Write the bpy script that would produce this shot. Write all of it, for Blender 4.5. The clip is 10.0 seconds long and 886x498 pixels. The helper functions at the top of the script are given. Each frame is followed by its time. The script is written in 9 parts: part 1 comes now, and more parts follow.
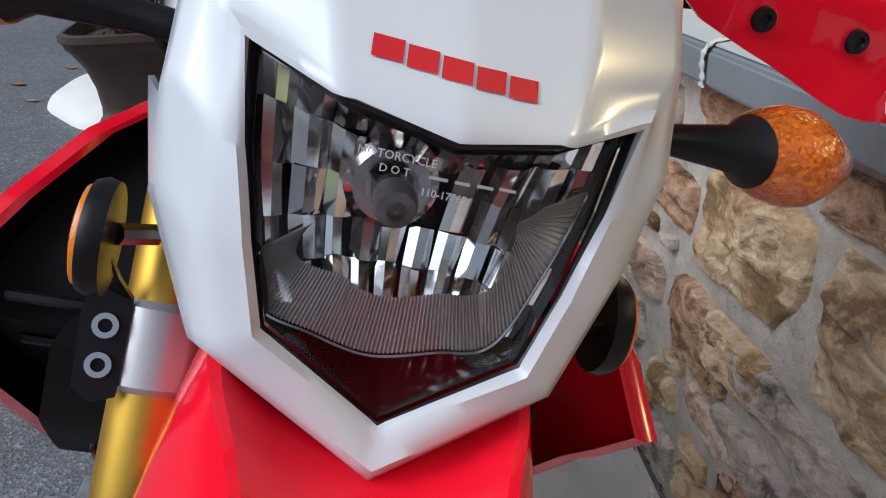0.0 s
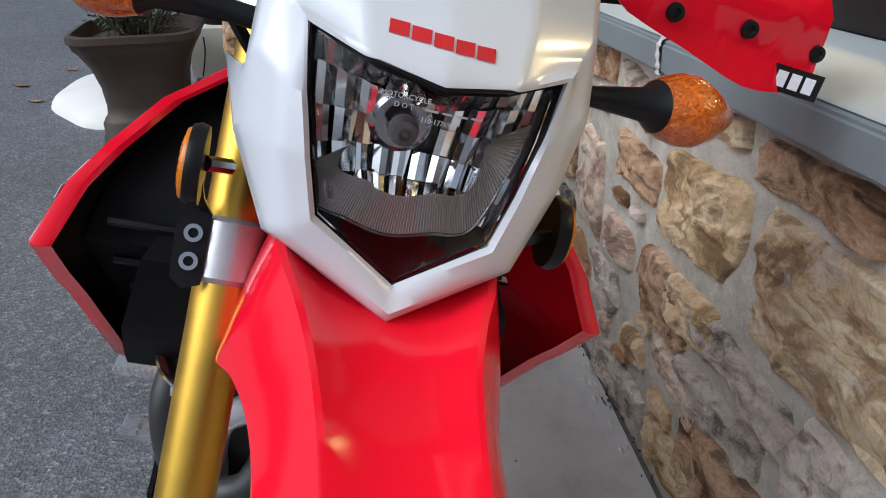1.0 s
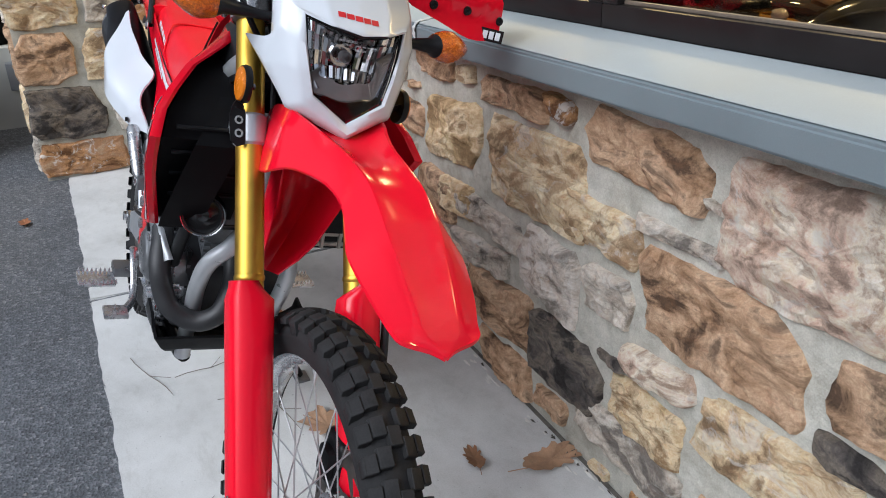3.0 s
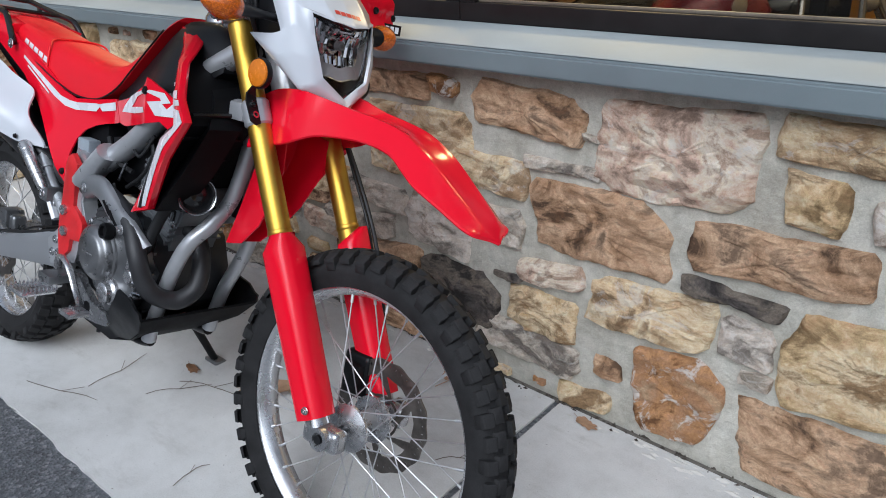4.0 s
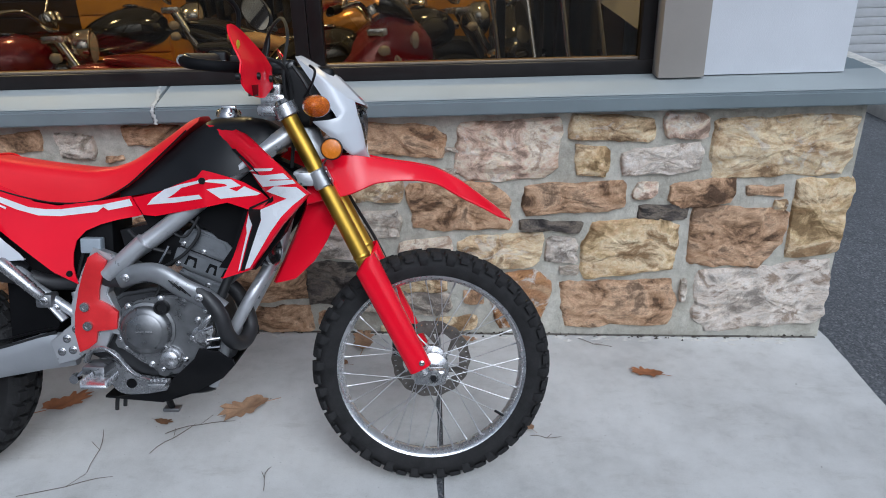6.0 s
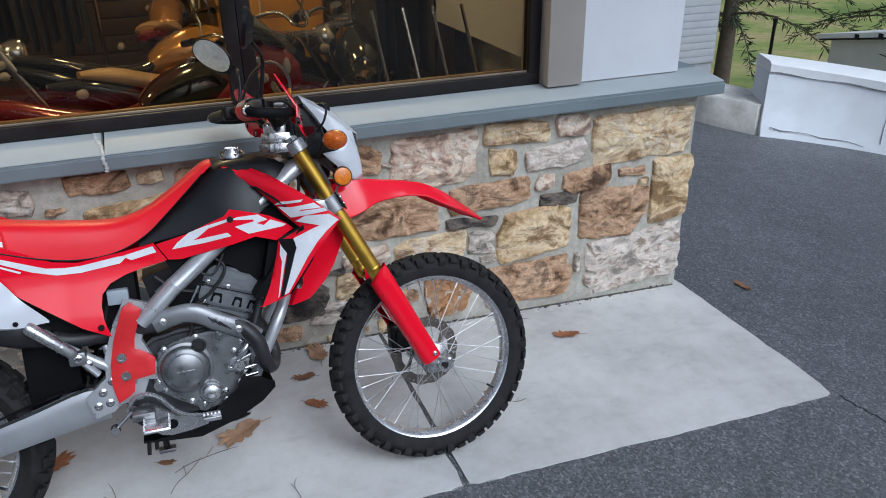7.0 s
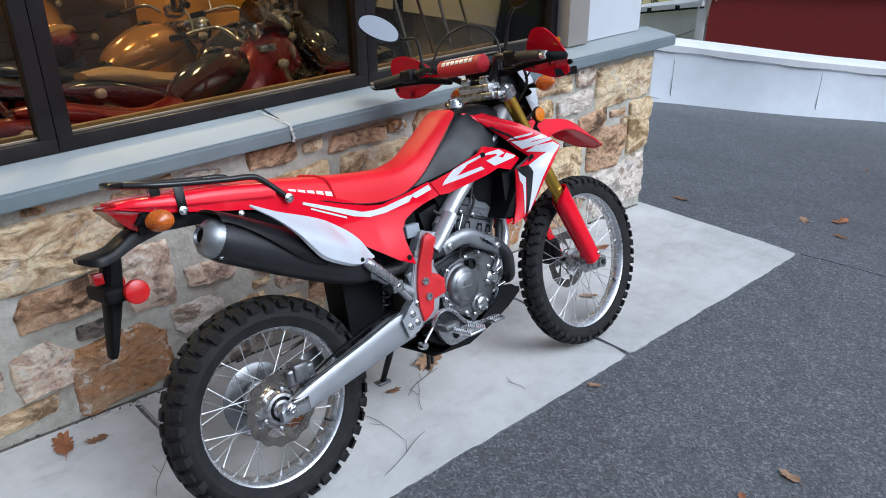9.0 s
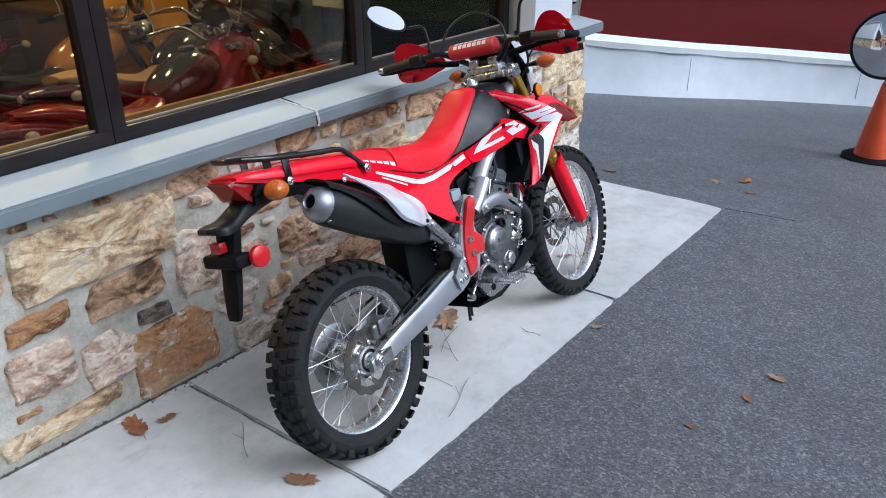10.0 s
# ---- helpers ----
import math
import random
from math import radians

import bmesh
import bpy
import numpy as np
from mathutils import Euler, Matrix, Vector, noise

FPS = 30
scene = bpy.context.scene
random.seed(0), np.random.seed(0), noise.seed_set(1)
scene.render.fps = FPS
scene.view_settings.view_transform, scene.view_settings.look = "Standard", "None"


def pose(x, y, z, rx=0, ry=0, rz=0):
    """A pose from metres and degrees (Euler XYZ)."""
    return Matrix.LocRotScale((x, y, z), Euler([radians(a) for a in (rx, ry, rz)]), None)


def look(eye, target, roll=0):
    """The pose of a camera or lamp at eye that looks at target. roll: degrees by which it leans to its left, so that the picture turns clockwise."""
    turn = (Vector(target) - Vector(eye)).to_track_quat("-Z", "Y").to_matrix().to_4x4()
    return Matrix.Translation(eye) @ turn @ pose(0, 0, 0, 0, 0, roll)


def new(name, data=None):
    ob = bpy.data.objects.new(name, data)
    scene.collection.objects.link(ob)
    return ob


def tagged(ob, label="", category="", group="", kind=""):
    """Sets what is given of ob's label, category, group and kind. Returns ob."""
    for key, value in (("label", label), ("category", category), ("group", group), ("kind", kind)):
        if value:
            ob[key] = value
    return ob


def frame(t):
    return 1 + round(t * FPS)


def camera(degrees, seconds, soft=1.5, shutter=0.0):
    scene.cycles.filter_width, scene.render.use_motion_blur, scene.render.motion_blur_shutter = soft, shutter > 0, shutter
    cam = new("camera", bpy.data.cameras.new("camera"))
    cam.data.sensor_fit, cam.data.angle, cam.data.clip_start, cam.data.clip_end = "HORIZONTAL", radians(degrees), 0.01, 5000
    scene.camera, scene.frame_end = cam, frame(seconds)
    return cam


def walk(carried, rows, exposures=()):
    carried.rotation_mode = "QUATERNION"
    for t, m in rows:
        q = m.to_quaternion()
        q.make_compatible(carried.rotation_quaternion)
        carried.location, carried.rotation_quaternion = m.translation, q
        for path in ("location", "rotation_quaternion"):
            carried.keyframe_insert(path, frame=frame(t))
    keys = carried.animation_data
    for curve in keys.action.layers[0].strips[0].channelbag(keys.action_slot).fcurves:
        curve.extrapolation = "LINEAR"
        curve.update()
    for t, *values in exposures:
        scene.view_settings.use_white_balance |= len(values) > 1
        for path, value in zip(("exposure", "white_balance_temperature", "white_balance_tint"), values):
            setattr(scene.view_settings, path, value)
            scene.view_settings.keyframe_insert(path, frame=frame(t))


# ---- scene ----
cam = camera(59.9, 10.0, soft=1.0)
PATH = [
    (0, (0.102, 0.46, 1.143), (-1.72, 0.62, 0.332), -1.2),
    (0.5, (0.175, 0.458, 1.151), (-1.647, 0.624, 0.342), -1.2),
    (1, (0.274, 0.443, 1.158), (-1.548, 0.624, 0.352), -1.4),
    (1.5, (0.444, 0.418, 1.16), (-1.372, 0.649, 0.355), -1.8),
    (2, (0.626, 0.38, 1.179), (-1.173, 0.719, 0.375), -2.1),
    (2.5, (0.824, 0.289, 1.199), (-0.927, 0.821, 0.393), -2.2),
    (3, (0.94, 0.075, 1.236), (-0.708, 0.866, 0.424), -2.3),
    (3.2, (0.966, -0.034, 1.243), (-0.621, 0.865, 0.421), -2.2),
    (4.3, (0.907, -0.772, 1.302), (-0.105, 0.753, 0.492), -2.0),
    (4.5, (0.838, -0.903, 1.335), (-0.055, 0.687, 0.514), -1.9),
    (5, (0.647, -1.222, 1.386), (0.046, 0.492, 0.548), -1.9),
    (5.5, (0.319, -1.462, 1.47), (0.016, 0.322, 0.62), -1.7),
    (6, (0.016, -1.632, 1.634), (0.027, 0.171, 0.769), -1.4),
    (6.2, (-0.101, -1.684, 1.691), (0.041, 0.112, 0.824), -1.3),
    (7.3, (-0.997, -1.787, 1.798), (-0.231, -0.158, 0.927), -0.7),
    (7.5, (-1.17, -1.761, 1.805), (-0.334, -0.168, 0.931), -0.5),
    (8, (-1.619, -1.651, 1.8), (-0.656, -0.132, 0.924), -0.5),
    (8.5, (-2.027, -1.549, 1.79), (-0.937, -0.12, 0.913), -0.5),
    (9, (-2.363, -1.449, 1.779), (-1.147, -0.123, 0.908), -0.5),
    (9.5, (-2.679, -1.28, 1.755), (-1.333, -0.082, 0.887), -0.4),
    (10, (-3.007, -1.215, 1.776), (-1.556, -0.145, 0.911), -0.4),
]
walk(cam, [(t, look(eye, target, roll)) for t, eye, target, roll in PATH],
     exposures=[(0.0, -0.38, 5600, 7), (1.5, -0.30, 5650, 7), (3.0, -0.34, 5600, 7), (5.0, -0.76, 5450, 7), (7.5, -0.66, 5350, 7), (10.0, -0.28, 5300, 7)])

# ---- light ----
world = bpy.data.worlds.new("world")
scene.world = world
world.use_nodes = True
wn = world.node_tree
bg = wn.nodes["Background"]
sky = wn.nodes.new("ShaderNodeTexSky")
sky.sky_type = "NISHITA"
sky.sun_disc = False
sky.sun_elevation = radians(43)
sky.sun_rotation = radians(160)
sky.air_density, sky.dust_density, sky.ozone_density = 0.8, 7.0, 1.0
haze = wn.nodes.new("ShaderNodeHueSaturation")
haze.inputs["Saturation"].default_value = 0.42
wn.links.new(sky.outputs[0], haze.inputs["Color"])
wn.links.new(haze.outputs[0], bg.inputs[0])
bg.inputs[1].default_value = 0.15
sun = new("sun", bpy.data.lights.new("sun", "SUN"))
sun.data.energy = 1.5
sun.data.angle = radians(45)
sun.data.color = (1.0, 0.97, 0.94)
sun.matrix_world = look((0, 0, 0), (-0.32, 0.88, -0.93))


# ---- materials ----
def nodes_of(name):
    m = bpy.data.materials.new(name)
    m.use_nodes = True
    nt = m.node_tree
    return m, nt, nt.nodes["Principled BSDF"]


def noise_node(nt, scale, detail=4.0, rough=0.55, coord="Object", stretch=None):
    tc = nt.nodes.new("ShaderNodeTexCoord")
    n = nt.nodes.new("ShaderNodeTexNoise")
    n.inputs["Scale"].default_value = scale
    n.inputs["Detail"].default_value = detail
    n.inputs["Roughness"].default_value = rough
    if stretch:
        mp = nt.nodes.new("ShaderNodeMapping")
        mp.inputs["Scale"].default_value = stretch
        nt.links.new(tc.outputs[coord], mp.inputs[0])
        nt.links.new(mp.outputs[0], n.inputs["Vector"])
    else:
        nt.links.new(tc.outputs[coord], n.inputs["Vector"])
    return n


def ramp(nt, source, stops):
    r = nt.nodes.new("ShaderNodeValToRGB")
    els = r.color_ramp.elements
    while len(els) < len(stops):
        els.new(0.5)
    for e, (p, c) in zip(els, stops):
        e.position = p
        e.color = (*c, 1) if len(c) == 3 else c
    nt.links.new(source, r.inputs[0])
    return r


def mix_rgb(nt, fac, a, b, mode="MIX"):
    m = nt.nodes.new("ShaderNodeMix")
    m.data_type, m.blend_type = "RGBA", mode
    for sock, v in ((m.inputs[0], fac), (m.inputs[6], a), (m.inputs[7], b)):
        if isinstance(v, bpy.types.NodeSocket):
            nt.links.new(v, sock)
        elif isinstance(v, (int, float)):
            sock.default_value = v
        else:
            sock.default_value = (*v, 1)
    return m.outputs[2]


def bump(nt, bsdf, height, strength, distance):
    b = nt.nodes.new("ShaderNodeBump")
    b.inputs["Strength"].default_value = strength
    b.inputs["Distance"].default_value = distance
    nt.links.new(height, b.inputs["Height"])
    old = bsdf.inputs["Normal"].links
    if old:
        nt.links.new(old[0].from_socket, b.inputs["Normal"])
    nt.links.new(b.outputs[0], bsdf.inputs["Normal"])


def plain(name, color, rough=0.5, metal=0.0, var=0.12, scale=9.0, fine=220.0, relief=0.0, coat=0.0, spec=0.5, rvar=0.12, stretch=None):
    """A surface with broad stains, fine grain and uneven gloss."""
    m, nt, b = nodes_of(name)
    big = noise_node(nt, scale, 5, 0.6, stretch=stretch)
    small = noise_node(nt, fine, 3, 0.6, stretch=stretch)
    dark = [c * (1 - var) for c in color]
    light = [min(1, c * (1 + var)) for c in color]
    r1 = ramp(nt, big.outputs[0], [(0.3, dark), (0.7, light)])
    col = mix_rgb(nt, var * 0.8, r1.outputs[0], ramp(nt, small.outputs[0], [(0.3, (0.3, 0.3, 0.3)), (0.7, (0.7, 0.7, 0.7))]).outputs[0], "OVERLAY")
    nt.links.new(col, b.inputs["Base Color"])
    rr = ramp(nt, big.outputs[0], [(0.3, (max(0.02, rough - rvar),) * 3), (0.75, (min(1, rough + rvar),) * 3)])
    nt.links.new(rr.outputs[0], b.inputs["Roughness"])
    b.inputs["Metallic"].default_value = metal
    b.inputs["Specular IOR Level"].default_value = spec
    if coat:
        b.inputs["Coat Weight"].default_value = coat
        b.inputs["Coat Roughness"].default_value = 0.08
    if relief:
        bump(nt, b, small.outputs[0], 0.6, relief)
    return m


RED = plain("red_plastic", (0.76, 0.004, 0.022), 0.13, var=0.03, scale=6, fine=700, relief=0.00001, coat=0.0, rvar=0.03, spec=0.36)
RED_SEAT = plain("red_seat_vinyl", (0.74, 0.006, 0.018), 0.42, spec=0.3, var=0.05, fine=900, relief=0.0003)
WHITE = plain("white_plastic", (0.62, 0.645, 0.69), 0.24, var=0.008, fine=600, coat=0.4, rvar=0.015)
DECAL_WHITE = plain("white_decal", (0.74, 0.75, 0.78), 0.3, var=0.03, fine=600, coat=0.3)
DECAL_RED = plain("red_decal", (0.55, 0.01, 0.015), 0.35, var=0.05)
BLACK = plain("black_plastic", (0.007, 0.007, 0.008), 0.40, spec=0.24, var=0.25, fine=800, relief=0.0001)
BLACK_MATT = plain("matt_black_plastic", (0.006, 0.006, 0.007), 0.62, spec=0.10, var=0.3, fine=600, relief=0.0002)
BLACK_GLOSS = plain("gloss_black", (0.012, 0.012, 0.013), 0.18, var=0.2)
RUBBER = plain("tyre_rubber", (0.021, 0.0205, 0.021), 0.74, var=0.4, scale=25, fine=400, relief=0.0004, spec=0.18)
HOSE = plain("hose_rubber", (0.009, 0.009, 0.010), 0.55, var=0.2)
GOLD = plain("gold_anodised_fork", (0.60, 0.375, 0.06), 0.42, metal=1.0, var=0.08, scale=20, fine=500, rvar=0.06)
ALLOY = plain("cast_alloy", (0.48, 0.48, 0.49), 0.27, metal=0.85, var=0.14, scale=30, fine=600, relief=0.0002)
ALLOY_GREY = plain("grey_engine_paint", (0.235, 0.238, 0.245), 0.34, metal=0.82, var=0.15, scale=30, fine=600, relief=0.0002)
SILVER_PAINT = plain("silver_frame_paint", (0.50, 0.51, 0.53), 0.36, metal=0.55, var=0.08, scale=20, fine=900)
CHROME = plain("bright_steel", (0.58, 0.58, 0.59), 0.18, metal=1.0, var=0.06, scale=30, rvar=0.06)
SPOKE = plain("dull_plated_spokes", (0.50, 0.50, 0.51), 0.42, metal=0.8, var=0.12, scale=30, rvar=0.08)
RIM = plain("rim_aluminium", (0.74, 0.745, 0.76), 0.27, metal=0.9, var=0.05, scale=20, fine=900, rvar=0.05)
STEEL_DARK = plain("steel_disc", (0.175, 0.158, 0.142), 0.42, metal=0.9, var=0.25, scale=40)
PIPE = plain("exhaust_steel", (0.40, 0.40, 0.41), 0.36, metal=0.9, var=0.2, scale=20)
def make_concrete():
    m, nt, b = nodes_of("concrete_slab")
    a = noise_node(nt, 1.6, 6, 0.62)
    c = noise_node(nt, 11, 6, 0.7)
    d = noise_node(nt, 260, 3, 0.7)
    col = ramp(nt, a.outputs[0], [(0.3, (0.44, 0.435, 0.42)), (0.5, (0.565, 0.56, 0.545)), (0.72, (0.66, 0.655, 0.64))]).outputs[0]
    col = mix_rgb(nt, 0.35, col, ramp(nt, c.outputs[0], [(0.33, (0.32, 0.32, 0.32)), (0.5, (0.5, 0.5, 0.5)), (0.72, (0.62, 0.62, 0.62))]).outputs[0], "OVERLAY")
    col = mix_rgb(nt, 0.25, col, ramp(nt, d.outputs[0], [(0.25, (0.25, 0.25, 0.25)), (0.6, (0.6, 0.6, 0.6))]).outputs[0], "OVERLAY")
    # small dark pits and flecks, thicker in worn patches
    pit = noise_node(nt, 80, 4, 0.7)
    worn = noise_node(nt, 3.2, 5, 0.7)
    mask = mix_rgb(nt, 1.0, ramp(nt, pit.outputs[0], [(0.66, (0, 0, 0)), (0.70, (1, 1, 1))]).outputs[0], ramp(nt, worn.outputs[0], [(0.44, (0.1, 0.1, 0.1)), (0.64, (0.9, 0.9, 0.9))]).outputs[0], "MULTIPLY")
    col = mix_rgb(nt, mask, col, (0.10, 0.095, 0.085))
    stain = noise_node(nt, 5.5, 7, 0.75, stretch=(0.6, 1.6, 1))
    col = mix_rgb(nt, ramp(nt, stain.outputs[0], [(0.56, (0, 0, 0)), (0.74, (0.45, 0.45, 0.45))]).outputs[0], col, (0.30, 0.285, 0.25))
    nt.links.new(col, b.inputs["Base Color"])
    b.inputs["Roughness"].default_value = 0.85
    bump(nt, b, c.outputs[0], 0.3, 0.004)
    bump(nt, b, d.outputs[0], 0.5, 0.0008)
    return m


def make_asphalt():
    """Dark binder with stones of many greys, a few of them pale, and broad worn patches."""
    m, nt, b = nodes_of("asphalt")
    a = noise_node(nt, 0.9, 6, 0.6)
    c = noise_node(nt, 9, 5, 0.65)
    tc = nt.nodes.new("ShaderNodeTexCoord")
    cols = []
    for scale in (120, 330):
        v = nt.nodes.new("ShaderNodeTexVoronoi")
        v.inputs["Scale"].default_value = scale
        nt.links.new(tc.outputs["Object"], v.inputs["Vector"])
        bw = nt.nodes.new("ShaderNodeRGBToBW")
        nt.links.new(v.outputs["Color"], bw.inputs[0])
        cols.append((v, bw))
    d = noise_node(nt, 60, 5, 0.75)
    col = ramp(nt, cols[0][1].outputs[0], [(0.18, (0.066, 0.070, 0.076)), (0.42, (0.110, 0.116, 0.126)), (0.66, (0.168, 0.175, 0.187)), (0.78, (0.245, 0.25, 0.26)), (0.88, (0.36, 0.36, 0.36))]).outputs[0]
    col = mix_rgb(nt, 0.4, col, ramp(nt, cols[1][1].outputs[0], [(0.2, (0.02, 0.022, 0.026)), (0.55, (0.06, 0.064, 0.07)), (0.8, (0.16, 0.165, 0.17))]).outputs[0])
    col = mix_rgb(nt, 0.6, col, ramp(nt, a.outputs[0], [(0.3, (0.36, 0.36, 0.37)), (0.7, (0.62, 0.62, 0.63))]).outputs[0], "OVERLAY")
    col = mix_rgb(nt, 0.5, col, ramp(nt, c.outputs[0], [(0.3, (0.34, 0.34, 0.34)), (0.7, (0.64, 0.64, 0.64))]).outputs[0], "OVERLAY")
    nt.links.new(col, b.inputs["Base Color"])
    b.inputs["Roughness"].default_value = 0.56
    b.inputs["Specular IOR Level"].default_value = 0.62
    bump(nt, b, cols[0][0].outputs["Distance"], 0.6, 0.004)
    bump(nt, b, d.outputs[0], 0.6, 0.006)
    return m


def make_stone(name, tones, fleck=0.5, white=0.0, rusty=0.4):
    """Split field stone: clefts along the bed, blotches of the tones, grit."""
    m, nt, b = nodes_of(name)
    oi = nt.nodes.new("ShaderNodeObjectInfo")
    tc = nt.nodes.new("ShaderNodeTexCoord")
    mp = nt.nodes.new("ShaderNodeMapping")
    comb = nt.nodes.new("ShaderNodeCombineXYZ")
    mul = nt.nodes.new("ShaderNodeMath")
    mul.operation = "MULTIPLY"
    mul.inputs[1].default_value = 37.0
    nt.links.new(oi.outputs["Random"], mul.inputs[0])
    for i in range(3):
        nt.links.new(mul.outputs[0], comb.inputs[i])
    nt.links.new(tc.outputs["Object"], mp.inputs["Vector"])
    nt.links.new(comb.outputs[0], mp.inputs["Location"])

    def nz(scale, detail, rough, stretch=(1, 1, 1), dist=0.0):
        m2 = nt.nodes.new("ShaderNodeMapping")
        m2.inputs["Scale"].default_value = stretch
        nt.links.new(mp.outputs[0], m2.inputs["Vector"])
        n = nt.nodes.new("ShaderNodeTexNoise")
        n.inputs["Scale"].default_value = scale
        n.inputs["Detail"].default_value = detail
        n.inputs["Roughness"].default_value = rough
        n.inputs["Distortion"].default_value = dist
        nt.links.new(m2.outputs[0], n.inputs["Vector"])
        return n.outputs[0]

    patch = nz(6.5, 6, 0.66, (1, 1, 1.5), 0.6)
    cleft = nz(26, 10, 0.84, (1, 1, 1.35), 0.6)
    grit = nz(190, 6, 0.85)
    n = len(tones)
    stops = [(0.38 + 0.24 * i / max(1, n - 1), [c * k for c in t]) for i, (t, k) in enumerate(zip(tones, (0.62, 0.98, 1.16, 0.80)))]
    col = ramp(nt, patch, stops).outputs[0]
    col = mix_rgb(nt, 0.62, col, ramp(nt, cleft, [(0.33, (0.05, 0.04, 0.035)), (0.40, (0.36, 0.35, 0.33)), (0.55, (0.55, 0.55, 0.55)), (0.68, (0.86, 0.85, 0.83))]).outputs[0], "OVERLAY")
    col = mix_rgb(nt, fleck, col, ramp(nt, grit, [(0.3, (0.2, 0.2, 0.2)), (0.7, (0.78, 0.78, 0.78))]).outputs[0], "OVERLAY")
    if rusty:
        r = nz(4.5, 6, 0.7, (1, 1, 2.2), 0.8)
        col = mix_rgb(nt, ramp(nt, r, [(0.52, (0, 0, 0)), (0.66, (rusty,) * 3)]).outputs[0], col, (0.36, 0.185, 0.085))
    if white:
        w = nz(11, 6, 0.7, (1, 1, 1.3), 1.2)
        col = mix_rgb(nt, ramp(nt, w, [(0.56, (0, 0, 0)), (0.62, (white,) * 3)]).outputs[0], col, (0.72, 0.70, 0.66))
    nt.links.new(col, b.inputs["Base Color"])
    b.inputs["Roughness"].default_value = 0.88
    b.inputs["Specular IOR Level"].default_value = 0.3
    bump(nt, b, patch, 0.4, 0.006)
    bump(nt, b, cleft, 0.9, 0.008)
    bump(nt, b, grit, 0.7, 0.002)
    return m


CONCRETE = make_concrete()
ASPHALT = make_asphalt()
STONES = {
    "tan": make_stone("tan_stone", [(0.433, 0.290, 0.165), (0.665, 0.490, 0.295), (0.716, 0.600, 0.410), (0.551, 0.385, 0.230)], white=0.4),
    "brown": make_stone("brown_stone", [(0.186, 0.112, 0.069), (0.433, 0.270, 0.160), (0.551, 0.374, 0.241), (0.303, 0.202, 0.133)]),
    "gold": make_stone("golden_stone", [(0.478, 0.320, 0.160), (0.640, 0.465, 0.255), (0.694, 0.560, 0.370), (0.428, 0.280, 0.150)]),
    "grey": make_stone("grey_stone", [(0.318, 0.277, 0.241), (0.519, 0.459, 0.386), (0.607, 0.541, 0.465), (0.405, 0.347, 0.278)], white=0.35, rusty=0.2),
    "pink": make_stone("pinkish_stone", [(0.492, 0.347, 0.266), (0.695, 0.512, 0.398), (0.706, 0.624, 0.507), (0.578, 0.415, 0.306)], white=0.5),
    "dark": make_stone("dark_stone", [(0.053, 0.046, 0.044), (0.100, 0.086, 0.078), (0.175, 0.146, 0.118), (0.059, 0.052, 0.048)], rusty=0.0),
    "white": make_stone("quartz_stone", [(0.479, 0.418, 0.363), (0.624, 0.553, 0.480), (0.683, 0.611, 0.543), (0.437, 0.339, 0.263)], white=0.3, rusty=0.15),
    "rust": make_stone("rusty_stone", [(0.289, 0.138, 0.059), (0.492, 0.264, 0.120), (0.376, 0.208, 0.113), (0.607, 0.415, 0.253)], white=0.7),
}


def make_mortar():
    """Trowelled mortar: lumps, sandy grain, damp-dark and pale patches."""
    m, nt, b = nodes_of("tan_grey_mortar")
    lump = noise_node(nt, 26, 5, 0.6)
    patch = noise_node(nt, 5, 6, 0.7)
    sand = noise_node(nt, 380, 3, 0.7)
    col = ramp(nt, patch.outputs[0], [(0.32, (0.34, 0.318, 0.265)), (0.5, (0.455, 0.435, 0.375)), (0.7, (0.55, 0.535, 0.48))]).outputs[0]
    col = mix_rgb(nt, 0.5, col, ramp(nt, lump.outputs[0], [(0.3, (0.36, 0.36, 0.36)), (0.7, (0.64, 0.64, 0.64))]).outputs[0], "OVERLAY")
    col = mix_rgb(nt, 0.3, col, ramp(nt, sand.outputs[0], [(0.3, (0.25, 0.25, 0.25)), (0.7, (0.75, 0.75, 0.75))]).outputs[0], "OVERLAY")
    nt.links.new(col, b.inputs["Base Color"])
    b.inputs["Roughness"].default_value = 0.92
    b.inputs["Specular IOR Level"].default_value = 0.2
    bump(nt, b, lump.outputs[0], 0.8, 0.012)
    bump(nt, b, sand.outputs[0], 0.5, 0.0012)
    return m


MORTAR = make_mortar()
BLUESTONE = plain("grey_green_sill", (0.17, 0.205, 0.22), 0.55, var=0.09, scale=4, fine=400, relief=0.0003)
SILL_TOP = plain("pale_sill_top", (0.33, 0.36, 0.365), 0.6, var=0.08, scale=3, fine=400, relief=0.0003)
FRAME_BLACK = plain("dark_bronze_window_frame", (0.014, 0.012, 0.012), 0.42, spec=0.25, var=0.25, fine=500)
STUCCO = plain("pale_stucco", (0.64, 0.655, 0.69), 0.85, var=0.04, scale=5, fine=300, relief=0.0015)
TAUPE = plain("taupe_painted_trim", (0.30, 0.275, 0.25), 0.6, var=0.05, scale=6, fine=300)
PARAPET = plain("whitewashed_parapet", (0.80, 0.83, 0.87), 0.8, var=0.07, scale=2.5, fine=240, relief=0.001)
PARAPET_TOP = plain("bright_whitewashed_coping", (0.84, 0.85, 0.86), 0.75, var=0.05, scale=6, fine=200, relief=0.002)
BARN_RED = plain("barn_red_siding", (0.30, 0.030, 0.026), 0.65, var=0.12, scale=3, fine=120, stretch=(1, 1, 4))
